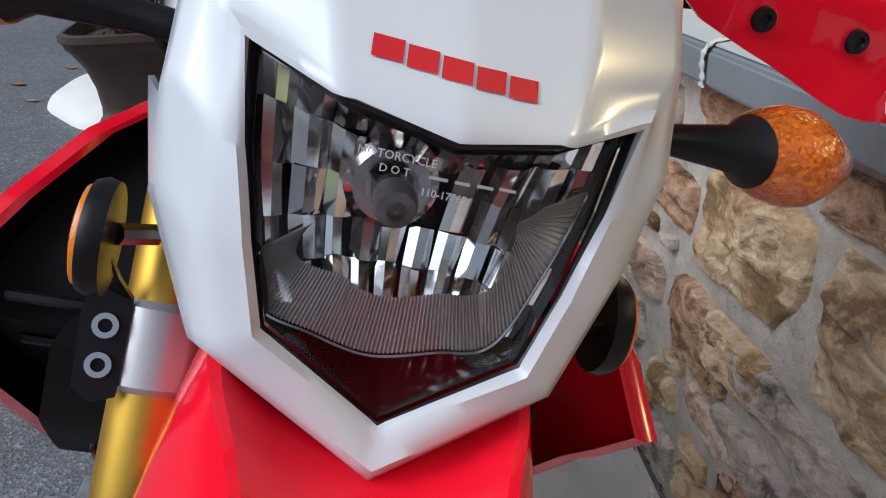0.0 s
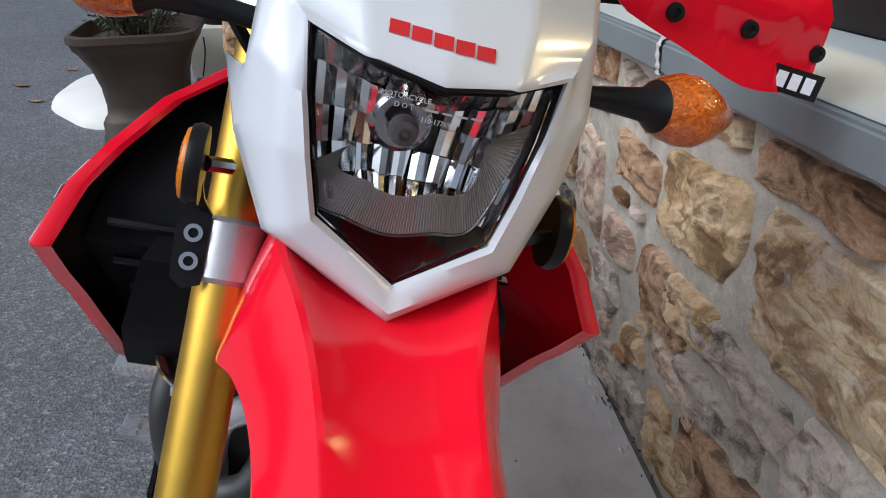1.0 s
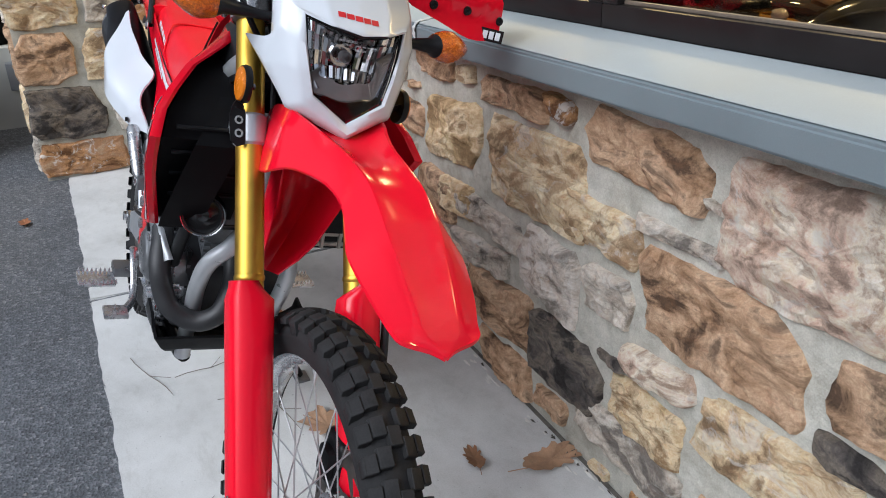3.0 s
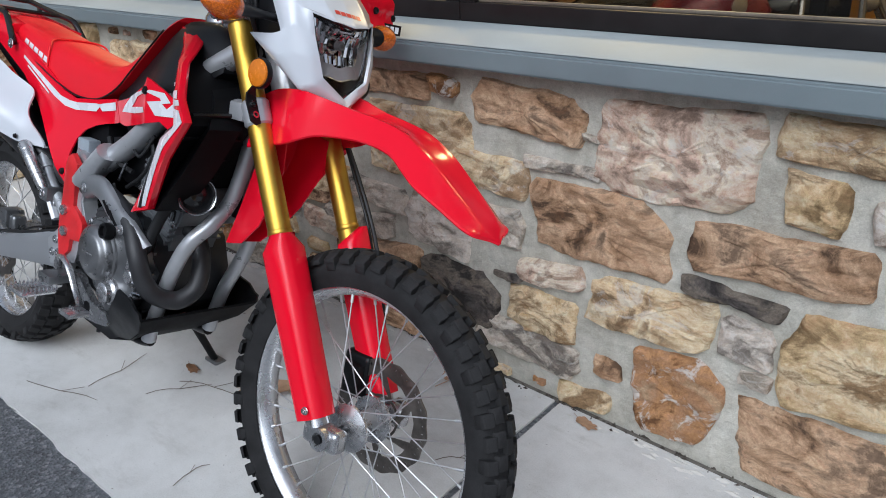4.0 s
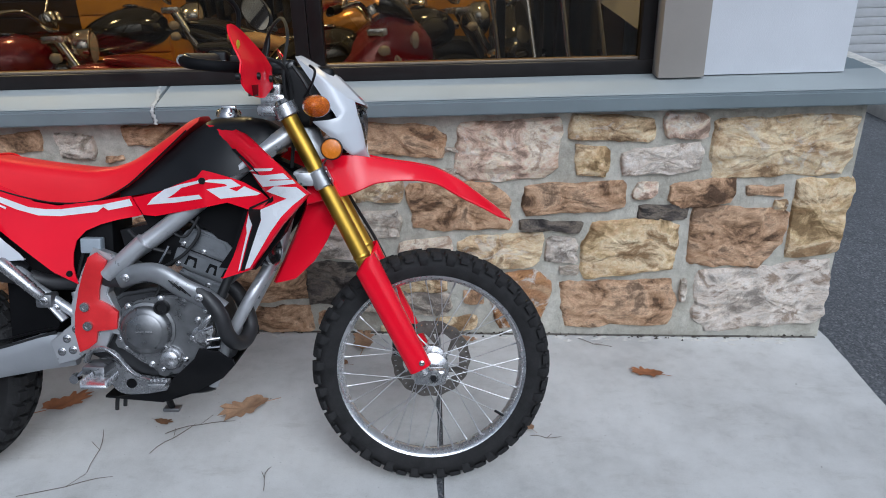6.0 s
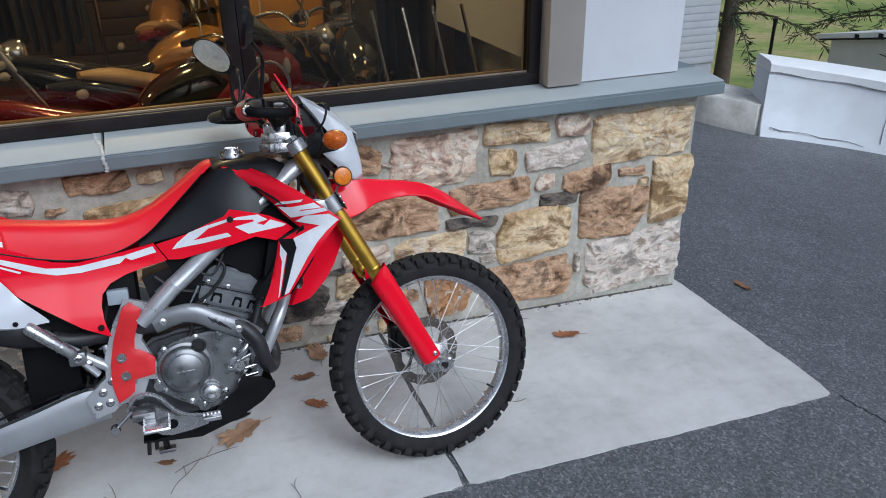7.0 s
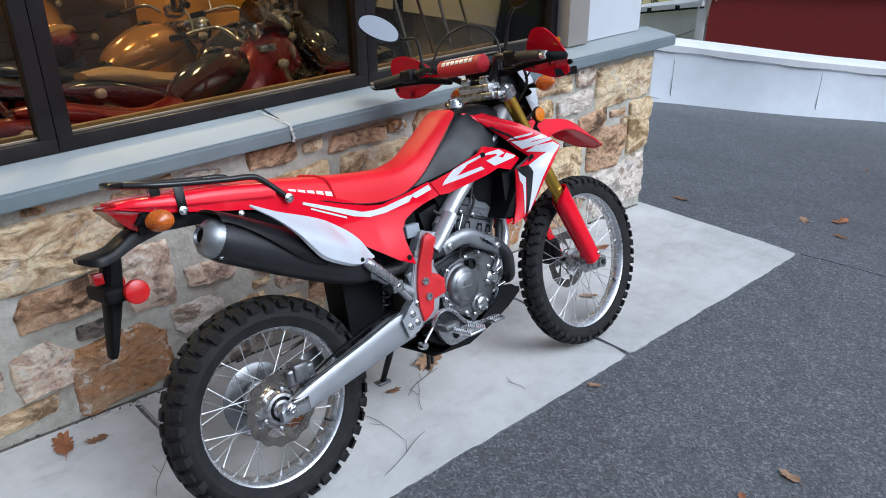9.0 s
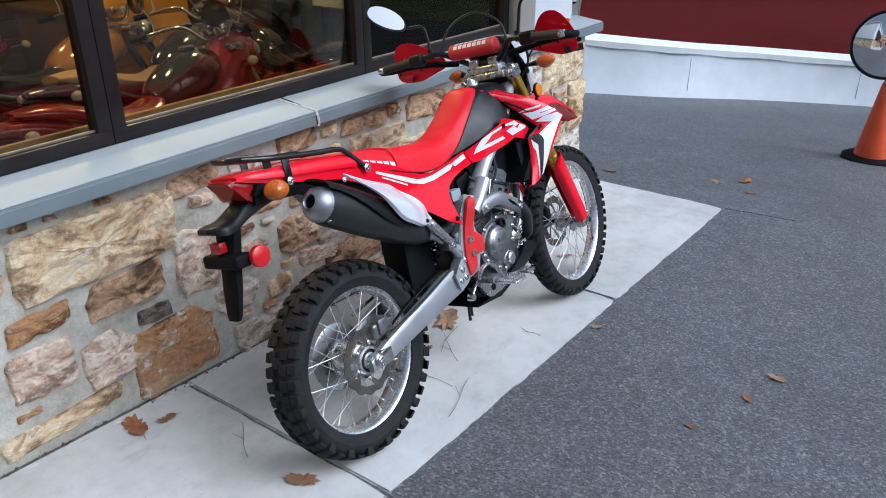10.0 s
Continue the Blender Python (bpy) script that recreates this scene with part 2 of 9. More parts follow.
WHITE_PAINT = plain("white_painted_wall", (0.70, 0.69, 0.66), 0.75, var=0.08, scale=3, fine=150)
GRASS = plain("far_grass", (0.13, 0.17, 0.045), 0.9, var=0.35, scale=1.2, fine=30)


def glass_mat(name, tint=(1, 1, 1), rough=0.0, ior=1.45, thin=True, gloss=0.1):
    """Thin clear pane: lets light pass, with a Fresnel gloss on it."""
    m, nt, b = nodes_of(name)
    nt.nodes.remove(b)
    out = nt.nodes["Material Output"]
    tr = nt.nodes.new("ShaderNodeBsdfTransparent")
    tr.inputs[0].default_value = (*tint, 1)
    gl = nt.nodes.new("ShaderNodeBsdfGlossy")
    gl.inputs["Roughness"].default_value = rough
    fr = nt.nodes.new("ShaderNodeFresnel")
    fr.inputs[0].default_value = ior
    mx = nt.nodes.new("ShaderNodeMixShader")
    nt.links.new(fr.outputs[0], mx.inputs[0])
    nt.links.new(tr.outputs[0], mx.inputs[1])
    nt.links.new(gl.outputs[0], mx.inputs[2])
    nt.links.new(mx.outputs[0], out.inputs[0])
    return m


GLASS = glass_mat("tinted_window_glass", (0.62, 0.60, 0.56), 0.0, 1.36)
LENS = glass_mat("clear_lens", (0.96, 0.96, 0.97), 0.01, 1.4)
MIRROR = plain("mirror_glass", (0.88, 0.89, 0.9), 0.02, metal=1.0, var=0.01, rvar=0.0)


def lens_mat(name, color, glow=0.0):
    m, nt, b = nodes_of(name)
    tc = nt.nodes.new("ShaderNodeTexCoord")
    v = nt.nodes.new("ShaderNodeTexVoronoi")
    v.inputs["Scale"].default_value = 420
    nt.links.new(tc.outputs["Object"], v.inputs["Vector"])
    bw = nt.nodes.new("ShaderNodeRGBToBW")
    nt.links.new(v.outputs["Color"], bw.inputs[0])
    # brighter and darker cells paint the sparkle of the lens facets
    r = ramp(nt, bw.outputs[0], [(0.2, [c * 0.55 for c in color]), (0.5, [c * 0.82 for c in color]), (0.8, color), (0.95, (1.0, 0.34, 0.02))])
    nt.links.new(r.outputs[0], b.inputs["Base Color"])
    bump(nt, b, v.outputs["Distance"], 0.35, 0.0015)
    b.inputs["Coat Weight"].default_value = 0.7
    b.inputs["Coat Roughness"].default_value = 0.05
    b.inputs["Roughness"].default_value = 0.2
    b.inputs["Transmission Weight"].default_value = 0.3
    b.inputs["IOR"].default_value = 1.45
    return m


AMBER = lens_mat("amber_lens", (0.88, 0.19, 0.003))
AMBER_SOLID = plain("amber_reflector", (0.66, 0.19, 0.008), 0.22, var=0.12, scale=120, fine=600, relief=0.0004)
RED_LENS = plain("red_reflector", (0.52, 0.012, 0.012), 0.2, var=0.1, scale=120, fine=600, relief=0.0003)
RED_GLASS = plain("red_tail_lens", (0.30, 0.006, 0.008), 0.12, var=0.2, scale=80, fine=300)


# ---- building blocks ----
def mesh_of(name, bm, smooth=40):
    bmesh.ops.recalc_face_normals(bm, faces=bm.faces)
    me = bpy.data.meshes.new(name)
    bm.to_mesh(me)
    bm.free()
    if smooth:
        me.polygons.foreach_set("use_smooth", [True] * len(me.polygons))
        me.set_sharp_from_angle(angle=radians(smooth))
    return me


SINGLY = ("bolt", "lug", "letter_bar", "sticker_bar", "fin", "stem")     # each loose piece is an object of its own


def islands(bm):
    """Splits a bmesh into one for each loose piece."""
    seen, out = set(), []
    for v in bm.verts:
        if v in seen:
            continue
        stack, group = [v], []
        seen.add(v)
        while stack:
            a = stack.pop()
            group.append(a)
            for e in a.link_edges:
                b = e.other_vert(a)
                if b not in seen:
                    seen.add(b)
                    stack.append(b)
        one = bmesh.new()
        copy = {a: one.verts.new(a.co) for a in group}
        for f in {f for a in group for f in a.link_faces}:
            one.faces.new([copy[a] for a in f.verts])
        out.append(one)
    bm.free()
    return out


def part(name, bm, material, parent, label="", smooth=40, m=None):
    """Links a bmesh as one mesh object under a thing or a part."""
    if m is not None:
        bm.transform(m)
    if name in SINGLY:
        for one in islands(bm):
            me = mesh_of(name, one, smooth)
            me.materials.append(material)
            ob = new(name, me)
            ob.parent = parent
            tagged(ob, label)
        return ob
    me = mesh_of(name, bm, smooth)
    me.materials.append(material)
    ob = new(name, me)
    ob.parent = parent
    return tagged(ob, label)


def thing(name, m, label, category, group="", kind=""):
    ob = new(name)
    ob.empty_display_size = 0.1
    ob.matrix_world = m
    return tagged(ob, label, category, group, kind)


def solid(name, bm, material, label, category, kind="", m=None, smooth=40, group=""):
    """A thing that is a single mesh."""
    me = mesh_of(name, bm, smooth)
    me.materials.append(material)
    ob = new(name, me)
    if m is not None:
        ob.matrix_world = m
    return tagged(ob, label, category, group, kind)


def box(x0, x1, y0, y1, z0, z1, bevel=0.0, seg=2, bm=None):
    one = bmesh.new()
    bmesh.ops.create_cube(one, size=1)
    for v in one.verts:
        v.co = ((x0 + x1) / 2 + v.co.x * (x1 - x0), (y0 + y1) / 2 + v.co.y * (y1 - y0), (z0 + z1) / 2 + v.co.z * (z1 - z0))
    if bevel:
        bmesh.ops.bevel(one, geom=one.edges[:], offset=bevel, segments=seg, affect="EDGES", profile=0.6)
    return join(bm, one)


def join(bm, one):
    if bm is None:
        return one
    me = bpy.data.meshes.new("t")
    one.to_mesh(me)
    one.free()
    bm.from_mesh(me)
    bpy.data.meshes.remove(me)
    return bm


def spline(pts, steps=6, closed=False):
    """Catmull-Rom through the points."""
    p = [Vector(q) for q in pts]
    n = len(p)
    out = []
    spans = n if closed else n - 1
    for i in range(spans):
        a, b, c, d = (p[(i + k) % n] if closed else p[min(max(i + k, 0), n - 1)] for k in (-1, 0, 1, 2))
        for s in range(steps):
            t = s / steps
            out.append(0.5 * ((2 * b) + (c - a) * t + (2 * a - 5 * b + 4 * c - d) * t * t + (3 * b - a - 3 * c + d) * t ** 3))
    if not closed:
        out.append(p[-1])
    return out


def sweep(bm, path, radius, sides=12, closed=False, flat=1.0, cap=True, up=(0, 0, 1)):
    """A tube along the path; radius a number or one a point; flat squeezes it along its second axis."""
    bm = bm or bmesh.new()
    path = [Vector(q) for q in path]
    n = len(path)
    radii = [radius] * n if isinstance(radius, (int, float)) else list(radius)
    rings = []
    ref = None
    for i, q in enumerate(path):
        a = path[(i - 1) % n] if (closed or i) else q
        b = path[(i + 1) % n] if (closed or i < n - 1) else q
        d = (b - a).normalized()
        if ref is None:
            ref = Vector(up) if abs(d.dot(Vector(up))) < 0.95 else Vector((1, 0, 0))
        s = d.cross(ref).normalized()
        ref = s.cross(d).normalized()
        rings.append([bm.verts.new(q + radii[i] * (math.cos(2 * math.pi * k / sides) * s + flat * math.sin(2 * math.pi * k / sides) * ref)) for k in range(sides)])
    skin(bm, rings, closed, cap)
    return bm


def skin(bm, rings, closed=False, cap=True, around=True):
    n = len(rings)
    m = len(rings[0])
    for i in range(n if closed else n - 1):
        a, b = rings[i], rings[(i + 1) % n]
        for k in range(m if around else m - 1):
            j = (k + 1) % m
            try:
                bm.faces.new((a[k], a[j], b[j], b[k]))
            except ValueError:
                pass
    if cap and not closed:
        for r in (rings[0], rings[-1]):
            try:
                bm.faces.new(r)
            except ValueError:
                pass
    return bm


def lathe(bm, profile, axis_point, axis, sides=24, closed=False):
    """Turns (radius, along) pairs about an axis."""
    bm = bm or bmesh.new()
    a = Vector(axis).normalized()
    p = Vector(axis_point)
    s = a.orthogonal().normalized()
    t = a.cross(s)
    rings = []
    for r, h in profile:
        r = max(r, 1e-5)
        rings.append([bm.verts.new(p + h * a + r * (math.cos(2 * math.pi * k / sides) * s + math.sin(2 * math.pi * k / sides) * t)) for k in range(sides)])
    skin(bm, rings, closed, not closed)
    return bm


def rod(bm, a, b, r, sides=8, r2=None):
    return sweep(bm, [a, b], [r, r if r2 is None else r2], sides)


def bolt_head(bm, p, axis, r=0.007, h=0.005):
    """Flanged hexagon head."""
    bm = bm or bmesh.new()
    a = Vector(axis).normalized()
    s = a.orthogonal().normalized()
    t = a.cross(s)
    rings = []
    for rr, hh, hexed in ((1.3, 0, 0), (1.35, 0.2, 0), (1.12, 0.4, 0), (1.12, 0.42, 1), (1.1, 1.0, 1), (0.9, 1.15, 1), (0.5, 1.15, 0), (0.42, 0.7, 0)):
        ring = []
        for k in range(18):
            an = 2 * math.pi * k / 18
            q = r * rr * (math.cos(math.pi / 6) / math.cos((an % (math.pi / 3)) - math.pi / 6) if hexed else 1)
            ring.append(bm.verts.new(Vector(p) + a * (h * hh) + s * (q * math.cos(an)) + t * (q * math.sin(an))))
        rings.append(ring)
    return skin(bm, rings)


def sheet(outline, depth, thick, cuts=3, smooth_outline=0, flip=1, edge=0.0, long=0.05):
    """A curved panel: an outline of (u, v) pairs, triangulated fine and laid on depth(u, v), given a thickness.
    Returns a bmesh with u on x, v on z and the depth on y."""
    pts = [Vector((u, 0, v)) for u, v in outline]
    if smooth_outline:
        pts = spline(pts, smooth_outline, closed=True)
    bm = bmesh.new()
    face = bm.faces.new([bm.verts.new(p) for p in pts])
    face.normal_update()
    bmesh.ops.triangulate(bm, faces=[face])
    for _ in range(cuts):
        es = [e for e in bm.edges if e.calc_length() > long]
        if not es:
            break
        bmesh.ops.subdivide_edges(bm, edges=es, cuts=1, use_grid_fill=False)
        bmesh.ops.triangulate(bm, faces=[f for f in bm.faces if len(f.verts) > 3])
    rim = {v for v in bm.verts if v.is_boundary}
    back = {}
    for v in bm.verts:
        d = depth(v.co.x, v.co.z)
        if edge and v in rim:
            d += edge * flip
        v.co.y = d
    if thick:
        faces = bm.faces[:]
        border = [e for e in bm.edges if e.is_boundary]
        for v in list(bm.verts):
            back[v] = bm.verts.new(v.co + Vector((0, thick * flip, 0)))
        for f in faces:
            bm.faces.new([back[v] for v in reversed(f.verts)])
        for e in border:
            a, b = e.verts
            bm.faces.new((a, b, back[b], back[a]))
    return bm


def clamp01(t):
    return max(0.0, min(1.0, t))


def mirror_y(bm):
    one = bm.copy()
    for v in one.verts:
        v.co.y = -v.co.y
    return one


# ---- the place ----
SLOPE = pose(0, 0, 0, 0, 2.58, 0)      # the ground falls gently along the wall


def on_ground(x, y, z=0.0, turn=0.0):
    return SLOPE @ pose(x, y, z, 0, 0, turn)


# asphalt: one sheet that reaches the horizon
bm = bmesh.new()
xs = [-400, -60, -12, -6, -3, -1.5, 0, 1.6, 2.4, 3.2, 4.2, 5.4, 7, 9, 12]
ys = [-400, -60, -12, -6, -3, -1.5, 0, 1.5, 3, 4.4, 7, 12]


def yard_z(x):
    if x < -12:
        return -0.006 + 0.045 * (x + 12)
    return -0.006 - 0.09 * max(0.0, min(x, 9.0) - 1.6)


def yard(x, y):
    """A point of the yard, in the world."""
    return SLOPE @ Vector((x, y, yard_z(x)))


grid = [[bm.verts.new((x, y, yard_z(x))) for y in ys] for x in xs]
for i in range(len(xs) - 1):
    for j in range(len(ys) - 1):
        if (xs[i] >= 4.2 and ys[j] >= 4.4) or (xs[i] >= 7 and ys[j] >= 3) or (xs[i] >= 9 and ys[j] >= 0):
            continue                      # the yard ends at the parapet; the meadow lies below
        bm.faces.new((grid[i][j], grid[i + 1][j], grid[i + 1][j + 1], grid[i][j + 1]))
solid("ground", bm, ASPHALT, "dark grey worn asphalt yard with pale grit", "asphalt", "structure", SLOPE)

# concrete strip along the wall: slabs with open joints, the road edge slightly ragged
def slab(x0, x1, y0, y1, seed):
    rng = random.Random(seed)
    bm = bmesh.new()
    n = 40
    front = [(x0 + (x1 - x0) * i / n, y0 + rng.uniform(-0.004, 0.004)) for i in range(n + 1)]
    if x1 > 1.5:
        front[-1] = (x1 - 0.012, y0 + 0.006)
    ring = front + [(x1 + rng.uniform(-0.004, 0.004), y0 + (y1 - y0) * i / 14) for i in range(1, 14)] + [(x1, y1), (x0, y1)]
    top = [bm.verts.new((x, y, 0.0)) for x, y in ring]
    low = [bm.verts.new((x, y, -0.10)) for x, y in ring]
    f = bm.faces.new(top)
    for i in range(len(ring)):
        j = (i + 1) % len(ring)
        bm.faces.new((top[i], low[i], low[j], top[j]))
    bmesh.ops.bevel(bm, geom=list(f.edges), offset=0.006, segments=2, affect="EDGES")
    return bm


strip = thing("pavement", SLOPE, "pale grey concrete walkway strip with dark joints", "pavement", kind="structure")
for i, (a, b) in enumerate(((-2.98, -1.663), (-1.649, -0.007), (0.007, 1.578))):
    part("slab", slab(a, b, 0.0, 1.06, i), CONCRETE, strip)
part("wall_joint", box(-2.98, 1.53, 0.991, 1.002, -0.01, 0.0022), plain("dark_wall_joint", (0.12, 0.11, 0.095), 0.9, var=0.5, scale=30, fine=300, relief=0.002), strip, "dark gap where the walkway meets the wall")
bm = box(-2.98, 1.57, 0.02, 1.04, -0.1, -0.016)
part("joint_filler", bm, plain("dark_joint_dirt", (0.07, 0.066, 0.06), 0.9, var=0.3, scale=40, fine=300, relief=0.002), strip)

# ---- stone wall under the window ----
WALL_X0, WALL_X1 = -2.98, 1.55
SEEN = {
    "brown": [(-0.11, 0.804, 0.344, 0.12), (0.101, 0.542, 0.381, 0.19), (0.52, 0.565, 0.382, 0.121), (0.994, 0.573, 0.249, 0.106), (1.223, 0.575, 0.14, 0.044), (1.147, 0.388, 0.373, 0.247), (0.712, 0.115, 0.455, 0.206), (-0.577, 0.827, 0.294, 0.071), (-1.01, 0.463, 0.231, 0.143), (-0.624, 0.088, 0.274, 0.112), (-1.198, 0.663, 0.236, 0.101), (-1.805, 0.538, 0.302, 0.129), (-1.481, 0.83, 0.227, 0.076), (-0.68, 0.244, 0.382, 0.165), (-0.976, 0.846, 0.208, 0.072)],
    "pink": [(0.275, 0.755, 0.378, 0.226), (0.908, 0.829, 0.162, 0.093), (0.785, 0.589, 0.091, 0.062), (-0.035, 0.383, 0.193, 0.062), (-0.91, 0.325, 0.234, 0.084), (-2.13, 0.387, 0.211, 0.179), (-1.899, 0.33, 0.211, 0.183), (-1.516, 0.528, 0.182, 0.255)],
    "tan": [(-0.482, 0.665, 0.40, 0.215), (0.644, 0.828, 0.308, 0.091), (1.289, 0.517, 0.042, 0.038), (0.242, 0.354, 0.331, 0.147), (-0.239, 0.621, 0.267, 0.108), (1.266, 0.744, 0.514, 0.233), (-1.863, 0.727, 0.573, 0.224), (-2.099, 0.182, 0.423, 0.068)],
    "grey": [(-0.015, 0.677, 0.239, 0.034), (0.966, 0.165, 0.022, 0.099), (-0.201, 0.479, 0.162, 0.117), (0.072, 0.763, 0.064, 0.024), (-0.704, 0.483, 0.346, 0.083), (-0.752, 0.365, 0.305, 0.083), (-0.116, 0.143, 0.361, 0.103), (-1.231, 0.123, 0.333, 0.128), (-1.256, 0.811, 0.138, 0.096)],
    "gold": [(0.574, 0.709, 0.13, 0.118), (0.746, 0.36, 0.37, 0.234), (1.444, 0.458, 0.213, 0.317), (-0.885, 0.676, 0.315, 0.177), (-0.061, 0.251, 0.226, 0.132), (-0.917, 0.137, 0.215, 0.109), (-0.885, 0.49, 0.2, 0.1)],
    "white": [(0.836, 0.706, 0.294, 0.105), (0.485, 0.354, 0.133, 0.11), (1.28, 0.129, 0.539, 0.281), (-0.422, 0.438, 0.244, 0.194), (-1.359, 0.318, 0.205, 0.117)],
    "dark": [(0.433, 0.456, 0.231, 0.041), (0.857, 0.502, 0.191, 0.059), (-0.353, 0.234, 0.297, 0.182), (-0.179, 0.336, 0.098, 0.019), (-1.72, 0.409, 0.133, 0.054)],
    "rust": [(0.336, 0.146, 0.231, 0.247), (-0.382, 0.841, 0.097, 0.047), (-2.105, 0.55, 0.212, 0.077), (-1.653, 0.229, 0.352, 0.267)],
}


def stone_mesh(w, h, seed, depth=0.034):
    """One split field stone: a chipped block with cut corners and a rough, nearly flat face."""
    rng = random.Random(seed)
    bm = bmesh.new()
    off = Vector((seed * 3.1, seed * 1.7, 0))
    a, b = w / 2, h / 2
    cut = [min(a, b) * rng.choice((0.12, 0.25, 0.45, 0.8)) * rng.uniform(0.6, 1.2) for _ in range(8)]
    ring = [(-a, b - cut[0]), (-a + cut[1], b), (a - cut[2], b), (a, b - cut[3]), (a, -b + cut[4]), (a - cut[5], -b), (-a + cut[6], -b), (-a, -b + cut[7])]
    tilt = rng.uniform(-0.08, 0.08)
    pts = []
    for i in range(8):
        p, q = Vector((*ring[i], 0)), Vector((*ring[(i + 1) % 8], 0))
        n = max(1, min(16, int((q - p).length / 0.013)))
        for k in range(n):
            pts.append(p.lerp(q, k / n))
    edge = []
    for p in pts:
        e = noise.noise(p * 9 + off) * 0.014 + noise.noise(p * 34 + off) * 0.006
        d = p.normalized() if p.length else p
        edge.append(Vector((p.x + d.x * e, 0, p.y + d.y * e + tilt * p.x)))
    lean = rng.uniform(-0.03, 0.03)
    rings = []
    for k, y in ((1.0, 0.03), (1.0, -0.002), (0.985, -depth * 0.42), (0.965, -depth * 0.72), (0.93, -depth * 0.9), (0.87, -depth * 0.97), (0.79, -depth), (0.70, -depth * 1.03), (0.60, -depth * 1.06), (0.50, -depth * 1.08), (0.39, -depth * 1.1), (0.27, -depth * 1.11), (0.15, -depth * 1.12), (0.05, -depth * 1.12)):
        row = []
        for p in edge:
            q = Vector((p.x * k, y, p.z * k))
            if y < 0:
                flat = Vector((q.x * 7, 0, q.z * 11)) + off
                ridge = abs(noise.noise(Vector((q.x * 24, 3.0, q.z * 30)) + off))
                q.y -= 0.014 * noise.noise(flat) + 0.009 * noise.noise(flat * 2.7) + 0.005 * noise.noise(flat * 7) + 0.004 * noise.noise(flat * 17) - 0.006 * ridge + 0.002 + lean * q.z
            row.append(bm.verts.new(q))
        rings.append(row)
    skin(bm, rings, False, False)
    bm.faces.new(rings[-1])
    return bm


wall_front = solid("wall_front", box(WALL_X0, WALL_X1 - 0.01, 1.004, 1.30, -0.16, 0.905), MORTAR,
                   "field stone wall of tan and brown stones in grey mortar", "wall", "structure")
taken = []


def free(x, z, w, h, gap):
    return all(abs(x - a) > (w + c) / 2 + gap or abs(z - b) > (h + d) / 2 + gap for a, b, c, d in taken)


def lay(x, z, w, h, tone, seed, owner, m=Matrix.Identity(4), depth=0.034):
    me = mesh_of("stone", stone_mesh(w, h, seed, depth), 24)
    me.materials.append(STONES[tone])
    ob = new("stone", me)
    ob.parent = owner
    ob.matrix_world = m @ pose(x, 1.022, z, 0, random.Random(seed).uniform(-2.5, 2.5), 0)


n_stone = 0
for tone, rows in SEEN.items():
    for x, z, w, h in rows:
        taken.append((x, z, w, h))
        lay(x, z, w * 1.02, h * 1.02, tone, n_stone, wall_front)
        n_stone += 1
rng = random.Random(5)
for size in (0.26, 0.2, 0.15, 0.11, 0.08, 0.055):
    for _ in range(1500):
        w = size * rng.uniform(0.9, 1.6)
        h = size * rng.uniform(0.38, 0.72)
        x = rng.uniform(WALL_X0 + w / 2, WALL_X1 - w / 2)
        base = -0.045 * x
        z = rng.uniform(base + h / 2 + 0.005, 0.89 - h / 2)
        if free(x, z, w, h, 0.014):
            taken.append((x, z, w, h))
            lay(x, z, w, h, rng.choice(["tan", "brown", "grey", "pink", "brown", "gold", "rust"]), n_stone, wall_front)
            n_stone += 1

# end face of the wall, round the corner
wall_end = solid("wall_end", box(1.30, WALL_X1 - 0.012, 1.30, 5.2, -0.2, 0.905), MORTAR, "end face of the field stone wall", "wall", "structure")
turn = Matrix.Translation((WALL_X1 - 0.03, 1.03, 0)) @ Matrix.Rotation(radians(90), 4, "Z") @ Matrix.Translation((0, -1.022, 0))
x = 0.02
for i in range(9):
    z = -0.06
    w = rng.uniform(0.25, 0.5)
    while z < 0.82:
        h = min(rng.uniform(0.1, 0.26), 0.89 - z)
        lay(x + w / 2, z + h / 2, w - 0.02, h - 0.015, rng.choice(["tan", "brown", "gold", "grey", "white"]), 900 + n_stone, wall_end, turn, 0.03)
        n_stone += 1
        z += h
    x += w

# ---- sill, window and upper wall ----
SILL_Y = 0.92
bm = bmesh.new()
prof = [(SILL_Y, 0.91), (SILL_Y, 0.958), (SILL_Y + 0.01, 0.964), (1.13, 0.988), (1.30, 0.988), (1.30, 0.905), (SILL_Y + 0.03, 0.905)]


def sill_piece(x0, x1, ret=False):
    bm = bmesh.new()
    rings = [[bm.verts.new((x, y, z)) for y, z in prof] for x in (x0, x1)]
    skin(bm, rings)
    bmesh.ops.bevel(bm, geom=[e for e in bm.edges], offset=0.004, segments=2, affect="EDGES")
    return bm


sill = thing("window_sill", Matrix.Identity(4), "grey-green stone window sill with a pale mended joint", "window sill", kind="structure")
for a, b in ((-2.98, -0.936), (-0.930, 1.615)):
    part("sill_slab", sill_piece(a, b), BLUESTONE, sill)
    # thin slab makes the top of the sill paler than its front
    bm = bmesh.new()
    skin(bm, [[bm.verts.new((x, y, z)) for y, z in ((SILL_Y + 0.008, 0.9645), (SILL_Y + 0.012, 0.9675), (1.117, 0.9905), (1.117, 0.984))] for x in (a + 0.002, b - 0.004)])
    part("sill_top", bm, SILL_TOP, sill, "paler slab on top of the sill", 30)
part("sill_return", box(1.36, 1.615, 1.30, 5.2, 0.905, 0.985, 0.004), BLUESTONE, sill)
